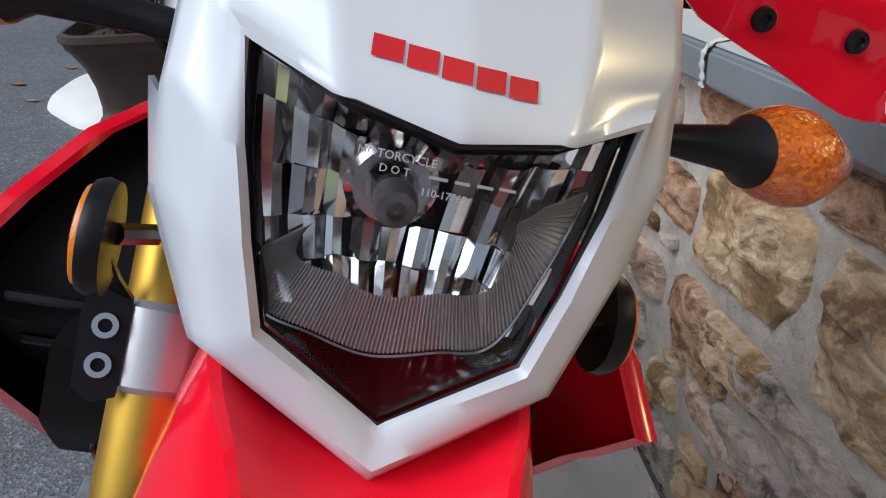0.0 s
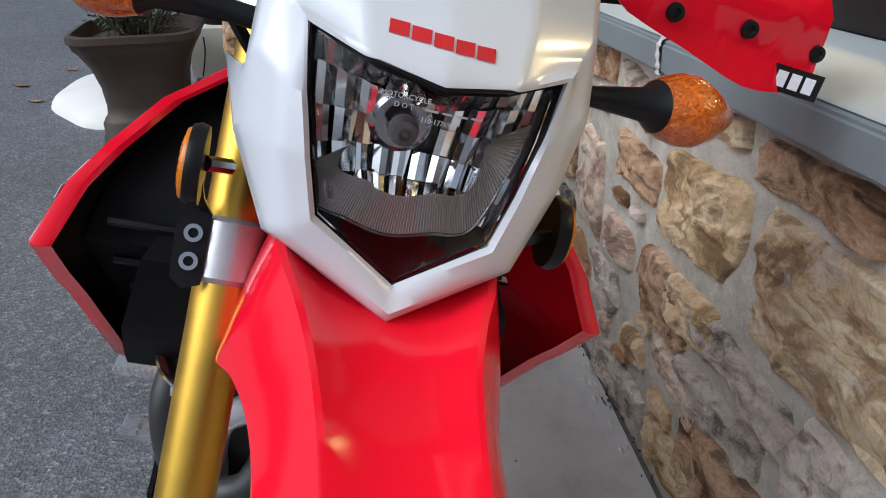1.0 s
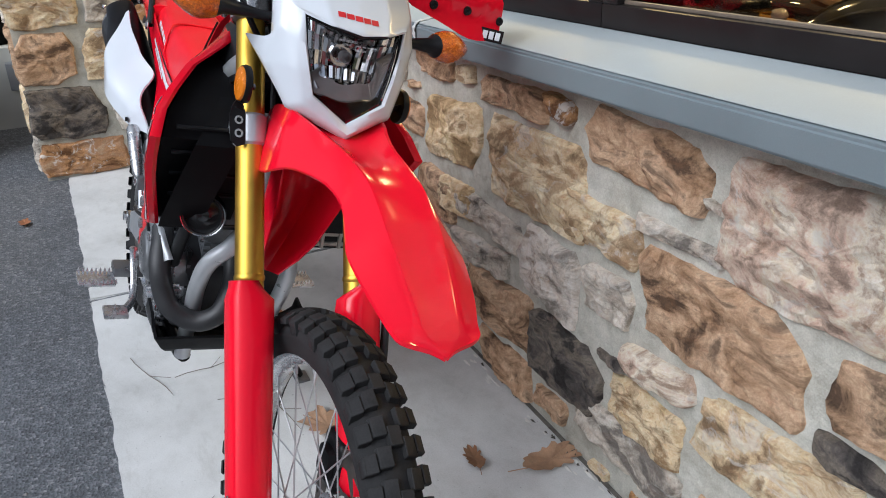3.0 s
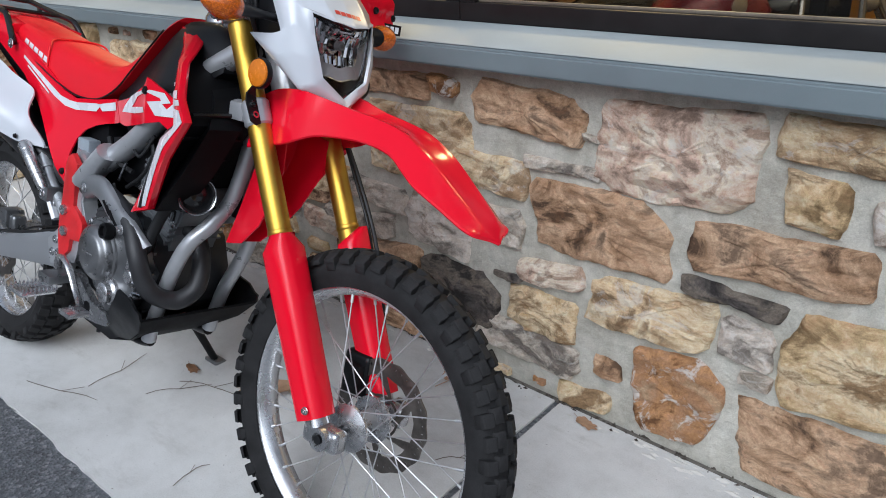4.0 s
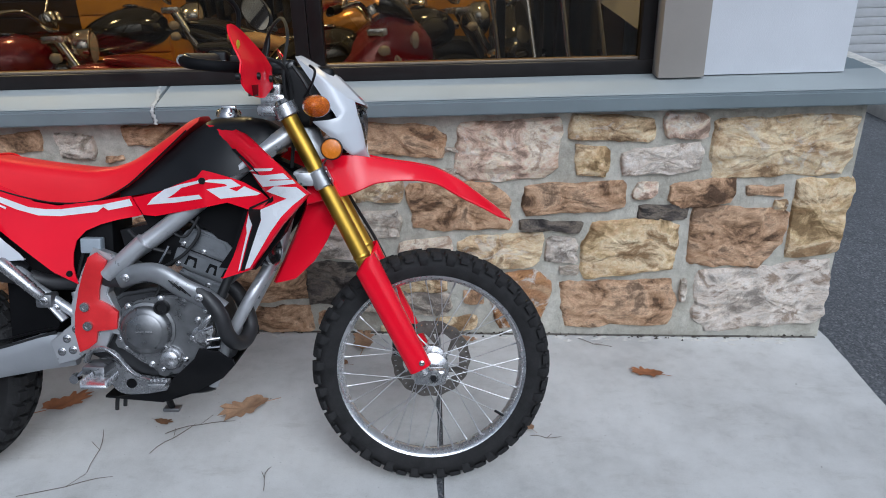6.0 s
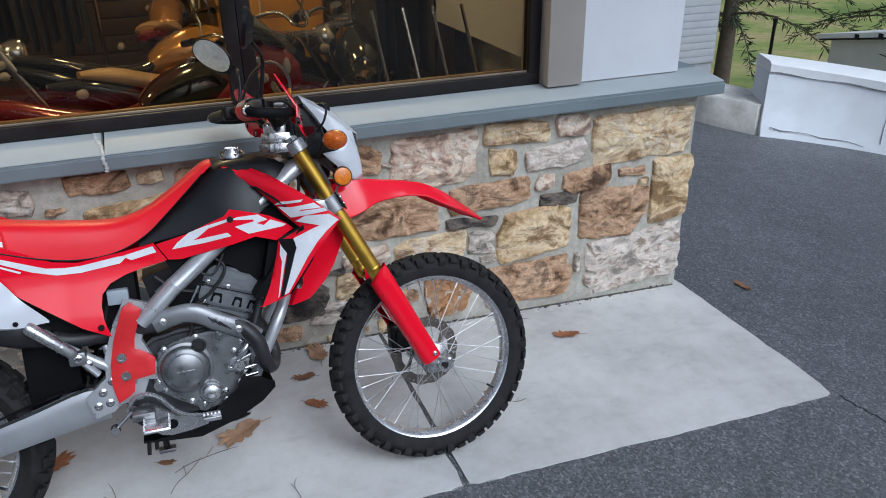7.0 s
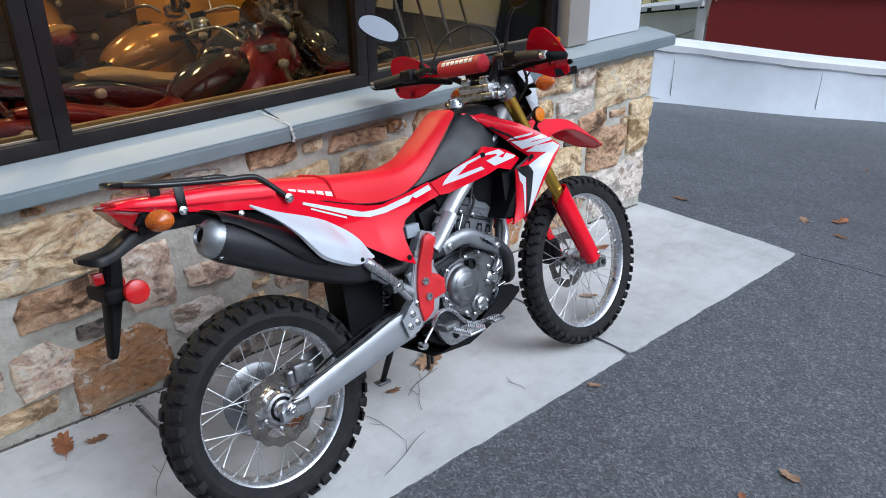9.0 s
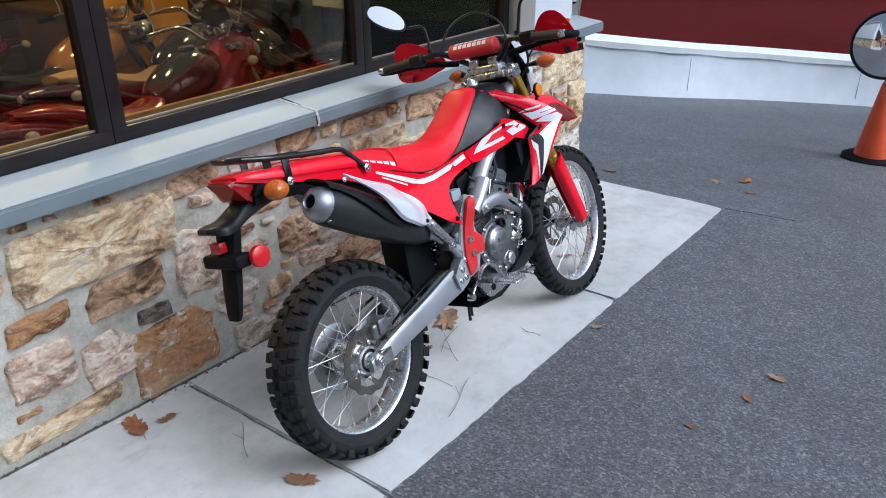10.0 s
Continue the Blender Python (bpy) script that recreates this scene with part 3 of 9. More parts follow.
mend = spline([(-0.962, 1.113, 0.9905), (-0.955, 1.06, 0.9845), (-0.940, 1.0, 0.977), (-0.936, 0.95, 0.971), (-0.934, 0.926, 0.9675), (-0.936, 0.916, 0.950), (-0.930, 0.916, 0.925), (-0.933, 0.918, 0.908)], 5)
bm = sweep(None, mend, [0.006 + 0.0025 * math.sin(k * 1.9) for k in range(len(mend))], 8, flat=0.5)
part("joint_mend", bm, plain("pale_caulk", (0.45, 0.46, 0.45), 0.8, var=0.2, scale=60), sill, "pale caulk in the sill joint")


def pane_frame(x0, x1, z0, z1, y, parent, t=0.05):
    for nm, b in (("bottom_rail", (x0, x1, y, y + 0.06, z0, z0 + t)), ("top_rail", (x0, x1, y, y + 0.06, z1 - t, z1)),
                  ("stile", (x0, x0 + t, y, y + 0.06, z0 + t, z1 - t)), ("stile", (x1 - t, x1, y, y + 0.06, z0 + t, z1 - t))):
        part(nm, box(*b, bevel=0.003), FRAME_BLACK, parent)


WIN_TOP = 2.75
mulls = [-2.92, -1.67, -0.42, 0.80]
for i in range(3):
    win = thing(f"window_{i + 1}", Matrix.Identity(4), "large shop window in a dark bronze frame", "window", kind="structure")
    a, b = mulls[i], mulls[i + 1]
    pane_frame(a + 0.001, b - 0.001, 0.990, WIN_TOP, 1.12, win)
    g = part("pane", box(a + 0.045, b - 0.045, 1.150, 1.156, 1.035, WIN_TOP - 0.045), GLASS, win)
    g.visible_shadow = False
    part("glazing_bead", box(a + 0.05, b - 0.05, 1.138, 1.149, 1.0405, 1.048, 0.002), plain("worn_bead", (0.16, 0.13, 0.10), 0.5, var=0.3), win)

solid("trim", box(0.80, 0.962, 1.045, 1.30, 0.990, 3.4, 0.004), TAUPE, "taupe painted corner board beside the window", "trim", "structure")
solid("wall_upper", box(0.964, 1.47, 1.075, 5.2, 0.990, 3.4, 0.004), STUCCO, "pale stucco wall above the sill", "wall", "structure")
solid("wall_header", box(-2.98, 0.799, 1.10, 1.32, WIN_TOP + 0.002, 3.4), STUCCO, "pale stucco wall over the window", "wall", "structure")
bm = box(-6.2, 1.6, 0.98, 8.0, 3.4, 3.5)
solid("ceiling", bm, STUCCO, "pale soffit and ceiling over the shop", "ceiling", "structure")


# ---- the motorcycle ----
# its own frame: x ahead from the rear axle, y to its left, z up; it leans on its stand
BIKE = SLOPE @ pose(-1.507, 0.181, 0, -15.0, 0, 0)
bike = thing("motorcycle", BIKE, "red and white dirt motorcycle with gold forks on its side stand", "motorcycle")
HEAD_P, HEAD_A = Vector((1.591, 0, 0)), Vector((-math.sin(radians(27.6)), 0, math.cos(radians(27.6))))
STEER = Matrix.Translation(HEAD_P) @ Matrix.Rotation(radians(2.0), 4, HEAD_A) @ Matrix.Translation(-HEAD_P)
LAMP = Matrix.Translation((0, 0.018, 0)) @ STEER


def both(name, make, material, parent, label="", smooth=40, m=None):
    """The same part on the bike's right and left."""
    r = part(name, make(), material, parent, label, smooth, m)
    l = part(name, mirror_y(make()), material, parent, label, smooth, m)
    return r, l


# ---- wheels ----
def tyre_bm(c, R, half, rim_r, rows, knob_h):
    bm = bmesh.new()
    prof = []
    mid = (R + rim_r) / 2
    for k in range(17):
        a = math.pi * (k / 16) - 0.0
        ca, sa = math.cos(a), math.sin(a)
        r = rim_r - 0.006 + (R - knob_h - rim_r + 0.006) * abs(sa) ** 0.55
        prof.append((r, half * 0.93 * ca * (1 if sa > 0.05 else 0.75)))
    lathe(bm, prof, c, (0, 1, 0), 96, closed=True)
    return bm


def tread(c, R, half, rim_r, rows, knob_h, owner, m):
    """Rubber blocks: one mesh for each of five lanes, laid round the tyre."""
    pat = [(-0.80, 0.19), (-0.41, 0.215), (0.0, 0.225), (0.41, 0.215), (0.80, 0.19)]
    turn = m or Matrix.Identity(4)
    for k, (yy, hw) in enumerate(pat):
        bm = bmesh.new()
        da = 2 * math.pi / rows * (0.34 if k in (0, 4) else 0.36)
        rows8 = []
        for lift in (0, 1):
            for s, t in ((-1, -1), (1, -1), (1, 1), (-1, 1)):
                shrink = 0.90 if lift else 1.0
                y = (yy + s * hw * shrink) * half
                yn = max(-1, min(1, y / (half * 0.97)))
                base = rim_r + (R - knob_h - rim_r) * (1 - abs(yn) ** 3.2) ** 0.42 if abs(yn) < 1 else rim_r
                drop = 0.018 * abs(yn) ** 2.2
                r = R - drop if lift else min(base, R - knob_h * 1.05)
                if k in (0, 4) and not lift:
                    r = R - knob_h - 0.016
                yy2 = y * (1.04 if lift and k in (0, 4) else 1.0)
                rows8.append(bm.verts.new((r * math.cos(t * da * shrink), yy2, r * math.sin(t * da * shrink))))
        lo, hi = rows8[:4], rows8[4:]
        bm.faces.new(hi)
        for q in range(4):
            bm.faces.new((lo[q], lo[(q + 1) % 4], hi[(q + 1) % 4], hi[q]))
        bmesh.ops.bevel(bm, geom=[e for e in bm.edges if not e.is_boundary], offset=0.0012, segments=1, affect="EDGES")
        me = mesh_of("tread_block", bm, 35)
        me.materials.append(RUBBER)
        for i in range(rows):
            if k == 2 and i % 2:
                continue
            ob = new("tread_block", me)
            ob.parent = owner
            ob.matrix_local = turn @ Matrix.Translation(c) @ Matrix.Rotation(2 * math.pi * (i + (0.5 if k == 2 else 0.12 * (k - 2))) / rows, 4, (0, -1, 0))


def shoulder_lugs(c, R, half, rows, owner, m):
    """Every second shoulder block runs on down the side wall as a low lug."""
    turn = m or Matrix.Identity(4)
    da = 2 * math.pi / rows * 0.33
    for s in (-1, 1):
        bm = bmesh.new()
        lo, hi = [], []
        for r, y0, y1 in ((R - 0.043, 0.80, 0.925), (R - 0.018, 0.60, 0.985)):
            for t in ((-1, 1) if r < R - 0.03 else (1, -1)):
                lo.append(bm.verts.new((r * math.cos(t * da), s * half * y0, r * math.sin(t * da))))
                hi.append(bm.verts.new(((r + 0.002) * math.cos(t * da * 0.88), s * half * y1, (r + 0.002) * math.sin(t * da * 0.88))))
        bm.faces.new(hi)
        for q in range(4):
            bm.faces.new((lo[q], lo[(q + 1) % 4], hi[(q + 1) % 4], hi[q]))
        bmesh.ops.recalc_face_normals(bm, faces=bm.faces[:])
        bmesh.ops.bevel(bm, geom=[e for e in bm.edges if not e.is_boundary], offset=0.001, segments=1, affect="EDGES")
        me = mesh_of("shoulder_lug", bm, 35)
        me.materials.append(RUBBER)
        for i in range(0, rows, 2):
            ob = new("shoulder_lug", me)
            ob.parent = owner
            ob.matrix_local = turn @ Matrix.Translation(c) @ Matrix.Rotation(2 * math.pi * (i + 0.24 * s) / rows, 4, (0, -1, 0))


def wheel(name, c, R, half, rim_r, rows, knob_h, m, n_spokes=36, hub_r=0.032, hub_w=0.05):
    c = Vector(c)
    hub = lathe(None, [(0.012, -hub_w - 0.012), (0.022, -hub_w - 0.012), (hub_r + 0.016, -hub_w), (hub_r + 0.016, -hub_w + 0.006), (hub_r, -hub_w + 0.01), (hub_r * 0.75, 0),
                       (hub_r, hub_w - 0.01), (hub_r + 0.016, hub_w - 0.006), (hub_r + 0.016, hub_w), (0.022, hub_w + 0.012), (0.012, hub_w + 0.012)], c, (0, 1, 0), 28)
    w = part(name, hub, ALLOY, bike, "spoked wheel with a bright rim and a knobbly tyre", m=m)
    part("tyre", tyre_bm(c, R, half, rim_r, rows, knob_h), RUBBER, w, "black knobbly off-road tyre", 35, m)
    tread(c, R, half, rim_r, rows, knob_h, w, m)
    shoulder_lugs(c, R, half, rows, w, m)
    t = rim_r
    rw = half * 0.62
    prof = [(t + 0.004, -rw), (t + 0.004, -rw + 0.004), (t - 0.008, -rw + 0.008), (t - 0.012, -rw * 0.45), (t - 0.020, -rw * 0.2), (t - 0.020, rw * 0.2), (t - 0.012, rw * 0.45), (t - 0.008, rw - 0.008),
            (t + 0.004, rw - 0.004), (t + 0.004, rw), (t - 0.004, rw + 0.001), (t - 0.014, rw - 0.004), (t - 0.018, rw * 0.5), (t - 0.0245, rw * 0.25), (t - 0.0245, -rw * 0.25), (t - 0.018, -rw * 0.5), (t - 0.014, -rw + 0.004), (t - 0.004, -rw - 0.001)]
    part("rim", lathe(None, prof, c, (0, 1, 0), 96, closed=True), RIM, w, "polished aluminium rim", 50, m)
    for i in range(n_spokes):
        side = 1 if i % 2 else -1
        lean = 1 if (i // 2) % 2 else -1
        a = 2 * math.pi * (i + 0.5) / n_spokes
        b = a + lean * 0.85
        p = c + Vector((hub_r * 1.25 * math.cos(b), side * (hub_w - 0.003), hub_r * 1.25 * math.sin(b)))
        q = c + Vector(((t - 0.022) * math.cos(a), side * 0.006, (t - 0.022) * math.sin(a)))
        bm = rod(None, p, q, 0.0014, 6)
        rod(bm, q.lerp(p, 0.075), q, 0.0031, 6)
        part("spoke", bm, SPOKE, w, m=m)
    bm = rod(None, c + Vector(((t - 0.02) * math.cos(-0.62), -0.012, (t - 0.02) * math.sin(-0.62))), c + Vector(((t - 0.05) * math.cos(-0.62), -0.02, (t - 0.05) * math.sin(-0.62))), 0.004, 8)
    part("valve", bm, BLACK, w, m=m)
    return w


def disc_bm(c, y, r, r_in, n=28, thick=0.004, wave=0.004):
    """Wavy brake disc with holes drawn as slots between an outer and an inner ring."""
    bm = bmesh.new()
    N = 168
    loops = []
    for rr, wv in ((r, wave), (r * 0.935, 0), (r * 0.885, 0), (r_in, -wave * 0.5)):
        for yy in (y - thick / 2, y + thick / 2):
            loops.append([bm.verts.new((c[0] + (rr + wv * math.cos(14 * 2 * math.pi * k / N)) * math.cos(2 * math.pi * k / N), yy, c[2] + (rr + wv * math.cos(14 * 2 * math.pi * k / N)) * math.sin(2 * math.pi * k / N))) for k in range(N)])
    for k in range(N):
        j = (k + 1) % N
        hole = k % 4 == 1
        for a in (0, 2, 4):
            if a == 2 and hole:
                continue
            for s in (0, 1):
                bm.faces.new((loops[a + s][k], loops[a + s][j], loops[a + 2 + s][j], loops[a + 2 + s][k]))
        bm.faces.new((loops[0][k], loops[0][j], loops[1][j], loops[1][k]))
        bm.faces.new((loops[6][k], loops[6][j], loops[7][j], loops[7][k]))
    arm = [bm.verts.new((c[0] + 0.046 * math.cos(2 * math.pi * k / N), y, c[2] + 0.046 * math.sin(2 * math.pi * k / N))) for k in range(N)]
    for i in range(6):
        for k in range(i * 28, i * 28 + 7):
            o = 14
            bm.faces.new((arm[k], arm[(k + 1) % N], loops[6][(k + 1 + o) % N], loops[6][(k + o) % N]))
    inner = [bm.verts.new((c[0] + 0.040 * math.cos(2 * math.pi * k / N), y, c[2] + 0.040 * math.sin(2 * math.pi * k / N))) for k in range(N)]
    for k in range(N):
        bm.faces.new((inner[k], inner[(k + 1) % N], arm[(k + 1) % N], arm[k]))
    return bm


FW, RW = (1.478, 0, 0.351), (0, 0, 0.322)
front_wheel = wheel("front_wheel", FW, 0.351, 0.046, 0.283, 52, 0.0105, STEER, 36, 0.033, 0.038)
rear_wheel = wheel("rear_wheel", RW, 0.324, 0.066, 0.243, 42, 0.0095, None, 36, 0.045, 0.05)
part("brake_disc", disc_bm(FW, 0.062, 0.119, 0.086, wave=0.002), STEEL_DARK, front_wheel, "wavy drilled steel brake disc", 30, STEER)
part("brake_disc", disc_bm(RW, -0.066, 0.110, 0.084, wave=0.003), STEEL_DARK, rear_wheel, "wavy drilled steel brake disc", 30)
bm = lathe(None, [(0.058, 0), (0.11, 0), (0.114, 0.003), (0.11, 0.006), (0.058, 0.006)], (0, 0.07, 0.322), (0, 1, 0), 48)
part("sprocket", bm, ALLOY_GREY, rear_wheel)
bm = lathe(None, [(0.0, -0.088), (0.012, -0.088), (0.020, -0.074), (0.027, -0.072), (0.028, -0.060), (0.036, -0.060), (0.038, -0.072), (0.046, -0.070), (0.052, -0.058), (0.055, 0.05), (0.06, 0.062)], (0, 0, 0.322), (0, 1, 0), 28)
part("hub_cover", bm, ALLOY, rear_wheel)
# black ring on the floor of the hub recess
part("hub_black_ring", lathe(None, [(0.027, -0.061), (0.037, -0.061), (0.037, -0.064), (0.027, -0.064)], (0, 0, 0.322), (0, 1, 0), 28, closed=True), BLACK, rear_wheel)
for k in range(6):
    a = k * math.pi / 3 + 0.3
    part("bolt", bolt_head(None, (0.058 * math.cos(a), -0.069, 0.322 + 0.058 * math.sin(a)), (0, -1, 0), 0.0055), ALLOY, rear_wheel)


# ---- forks, guards, axle ----
def fork_at(z, y):
    return Vector((1.08 + (1.074 - z) * 0.517, y, z))


def fork_y(s):
    return 0.0035 + s * 0.0945


for s in (-1, 1):
    y = fork_y(s)
    up = Vector((-0.459, 0, 0.888))
    fork = part("fork_tube", sweep(None, [fork_at(1.095, y), fork_at(0.655, y)], 0.0232, 28), GOLD, bike, "gold anodised upper fork tube", m=STEER)
    bm = sweep(None, [fork_at(0.672, y), fork_at(0.668, y), fork_at(0.645, y), fork_at(0.640, y)], [0.0240, 0.0262, 0.0262, 0.024], 28)
    sweep(bm, [fork_at(0.70, y), fork_at(0.697, y), fork_at(0.693, y), fork_at(0.690, y)], [0.0232, 0.0246, 0.0246, 0.0232], 28)
    part("seal_ring", bm, GOLD, fork, m=STEER)
    part("fork_cap", sweep(None, [fork_at(1.095, y), fork_at(1.100, y), fork_at(1.112, y)], [0.022, 0.024, 0.016], 20), ALLOY, fork, m=STEER)
    part("slider", sweep(None, [fork_at(0.66, y), fork_at(0.40, y)], 0.020, 20), CHROME, fork, m=STEER)
    # red guard: an open shell round the lower leg
    bm = bmesh.new()
    rings = []
    top, low = fork_at(0.69, y), fork_at(0.375, y)
    for k in range(13):
        t = k / 12
        cpt = top.lerp(low, t)
        d = (low - top).normalized()
        fwd = Vector((0.888, 0, 0.459))
        out = Vector((0, s, 0))
        r = 0.0395 - 0.004 * t
        ring = []
        arc = 150 if t > 0.12 else 40 + 110 * (t / 0.12) ** 0.6
        for a in range(21):
            ang = radians(35 + (a / 20 - 0.5) * 2 * arc)
            sq = 1.0 - 0.06 * math.cos(4 * ang)
            ring.append(cpt + r * sq * (math.cos(ang) * fwd + math.sin(ang) * out))
        inner_ring = [cpt + (p - cpt) * (1 - 0.003 / r) for p in reversed(ring)]
        rings.append([bm.verts.new(p) for p in ring + inner_ring])
    skin(bm, rings)
    bmesh.ops.recalc_face_normals(bm, faces=bm.faces[:])
    guard = part("fork_guard", bm, RED, bike, "glossy red plastic fork guard", 50, STEER)
    bm = bolt_head(None, fork_at(0.392, y) + Vector((0.012, s * 0.036, 0.006)), (0, s, 0), 0.006)
    part("bolt", bm, CHROME, guard, m=STEER)
    lug = box(1.425, 1.515, y - 0.018 * 1, y + 0.018, 0.326, 0.372, 0.012, 3)
    sweep(lug, [fork_at(0.41, y), fork_at(0.355, y)], [0.022, 0.024], 16)
    lathe(lug, [(0.014, 0), (0.023, 0), (0.023, 0.012), (0.014, 0.012), (0.012, 0.004)], (1.478, y + s * 0.016, 0.351), (0, s, 0), 20)
    part("axle_lug", lug, ALLOY, fork, m=STEER)
part("front_axle", rod(None, (1.478, -0.12, 0.351), (1.478, 0.12, 0.351), 0.009, 14), BLACK_GLOSS, bike, m=STEER)
bm = box(1.36, 1.43, 0.055, 0.105, 0.36, 0.46, 0.012, 3)
box(1.375, 1.42, 0.04, 0.12, 0.385, 0.44, 0.01, 2, bm)
part("front_caliper", bm, BLACK, bike, "black front brake caliper", m=STEER)

# triple clamps
for nm, z, h, r in (("lower_clamp", 0.907, 0.046, 0.0275), ("upper_clamp", 1.085, 0.034, 0.033)):
    bm = bmesh.new()
    for s in (-1, 1):
        a, b = fork_at(z + h / 2, fork_y(s)), fork_at(z - h / 2, fork_y(s))
        sweep(bm, [a, a.lerp(b, 0.08), a.lerp(b, 0.92), b], [r - 0.004, r, r, r - 0.004], 24)
        c = fork_at(z, fork_y(s))
        box(c.x - 0.062, c.x - 0.018, c.y - 0.02, c.y + 0.02, z - h * 0.45, z + h * 0.35, 0.006, 2, bm)
    c = fork_at(z, 0)
    box(c.x - 0.075, c.x - 0.01, -0.095, 0.095, z - h * 0.4, z + h * 0.4, 0.008, 2, bm)
    part(nm, bm, SILVER_PAINT if nm == "lower_clamp" else ALLOY, bike, "silver triple clamp round the forks", m=STEER)

# round amber reflectors on black brackets
for s in (-1, 1):
    plate = [(0.107, 0.893), (0.120, 0.889), (0.130, 0.896), (0.132, 0.932), (0.128, 0.946), (0.125, 0.962), (0.129, 0.985), (0.124, 0.996), (0.117, 0.985), (0.114, 0.955), (0.107, 0.940)]
    if s > 0:
        plate = [(0.112, 0.930), (0.128, 0.930), (0.128, 0.946), (0.128, 0.962), (0.150, 0.985), (0.146, 0.994), (0.134, 0.988), (0.114, 0.958)]
    bm = sheet(plate, lambda u, v: 1.08 + (1.074 - v) * 0.517 + 0.0235 + 1.3 * max(0, v - 0.945), 0.004, 1, 0, 1)
    for v in bm.verts:
        v.co = (v.co.y, s * v.co.x, v.co.z)
    br = part("reflector_bracket", bm, BLACK, bike, m=STEER)
    bm = lathe(None, [(0, -0.006), (0.0285, -0.006), (0.030, 0.0), (0.028, 0.005), (0, 0.005)], (1.198, s * (0.122 if s < 0 else 0.150), 0.987), (0, s, 0), 32)
    part("reflector_back", bm, BLACK, br, m=STEER)
    bm = lathe(None, [(0, 0.0105), (0.018, 0.010), (0.025, 0.008), (0.0265, 0.005), (0.0265, 0.001)], (1.198, s * (0.122 if s < 0 else 0.150), 0.987), (0, s, 0), 32)
    part("reflector_lens", bm, AMBER_SOLID, br, "round amber reflector", m=STEER)
    for z in (0.9255, 0.9065) if s < 0 else (0.938,):
        bm = lathe(None, [(0, 0), (0.0088, 0), (0.0088, 0.0016), (0.0072, 0.0026), (0.007, 0.006), (0.0038, 0.006), (0.0038, 0.002), (0, 0.002)], (1.08 + (1.074 - z) * 0.517 + 0.0245, s * 0.118, z), (0.888, 0, 0.459), 18)
        part("bolt", bm, CHROME, br, m=STEER)
    part("stud", sweep(None, [(1.172, s * 0.100, 0.980), (1.192, s * 0.116, 0.987)], 0.006, 8), CHROME, br, m=STEER)


# ---- front fender ----
def fender_bm():
    # x, ridge height, edge height, half width, half distance of the ridges, depth of the valley between them
    st = [(1.125, 0.940, 0.835, 0.090, 0.066, 0.020), (1.18, 0.962, 0.850, 0.098, 0.074, 0.022), (1.24, 0.970, 0.864, 0.103, 0.078, 0.024), (1.275, 0.967, 0.878, 0.102, 0.073, 0.023), (1.31, 0.961, 0.893, 0.091, 0.062, 0.020), (1.36, 0.953, 0.900, 0.078, 0.051, 0.014), (1.42, 0.946, 0.902, 0.071, 0.044, 0.008),
          (1.48, 0.934, 0.893, 0.072, 0.041, 0.005), (1.525, 0.914, 0.870, 0.081, 0.040, 0.003), (1.560, 0.894, 0.852, 0.087, 0.039, 0.002), (1.615, 0.855, 0.826, 0.078, 0.034, 0.002), (1.655, 0.826, 0.804, 0.066, 0.028, 0.001), (1.678, 0.806, 0.796, 0.057, 0.024, 0.0), (1.690, 0.794, 0.789, 0.022, 0.010, 0.0), (1.699, 0.785, 0.783, 0.004, 0.002, 0.0)]
    a = spline([Vector(q[:3]) for q in st], 4)
    b = spline([Vector(q[3:6]) for q in st], 4)
    bm = bmesh.new()
    rings = []
    for (x, zt, ze), (w, c, v) in zip(a, b):
        half = [(w, ze), (w * 0.995, ze + 0.004), (c + (w - c) * 0.70, ze + (zt - ze) * 0.40), (c + (w - c) * 0.36, ze + (zt - ze) * 0.73), (c + (w - c) * 0.05, ze + (zt - ze) * 0.985), (c * 0.94, zt - v * 0.05), (c * 0.62, zt - v * 0.72), (c * 0.3, zt - v)]
        ring = [Vector((x, -y, z)) for y, z in half] + [Vector((x, y, z)) for y, z in reversed(half)]
        under = [Vector((x, p.y * (1 - 0.0025 / w), p.z - 0.003)) for p in reversed(ring)]
        rings.append([bm.verts.new(p) for p in ring + under])
    skin(bm, rings)
    bmesh.ops.recalc_face_normals(bm, faces=bm.faces[:])
    return bm


fender = part("front_fender", fender_bm(), RED, bike, "glossy red plastic front fender", 23, LAMP)
bm = bmesh.new()
rings = []
for (xb, zb), (xf, zf) in zip(((1.135, 0.880), (1.118, 0.810), (1.085, 0.725), (1.055, 0.655), (1.030, 0.600)), ((1.205, 0.865), (1.207, 0.800), (1.168, 0.714), (1.140, 0.669), (1.085, 0.615))):
    xm, zm = (xb + xf) / 2, (zb + zf) / 2
    k = 0.42 + 0.58 * clamp01((zb - 0.60) / 0.20)
    rings.append([bm.verts.new((x, y * k - 0.022 * (1 - k), z)) for x, y, z in ((xf, -0.056, zf), (xm, -0.054, zm), (xb, -0.045, zb), (xb - 0.008, -0.02, zb), (xb - 0.008, 0.02, zb), (xb, 0.045, zb), (xm, 0.054, zm), (xf, 0.056, zf))])
skin(bm, rings, False, False, around=False)
bmesh.ops.recalc_face_normals(bm, faces=bm.faces)
bmesh.ops.solidify(bm, geom=bm.faces[:], thickness=0.003)
part("mudguard_tail", bm, RED, fender, "red tail of the fender behind the forks", 30, LAMP)


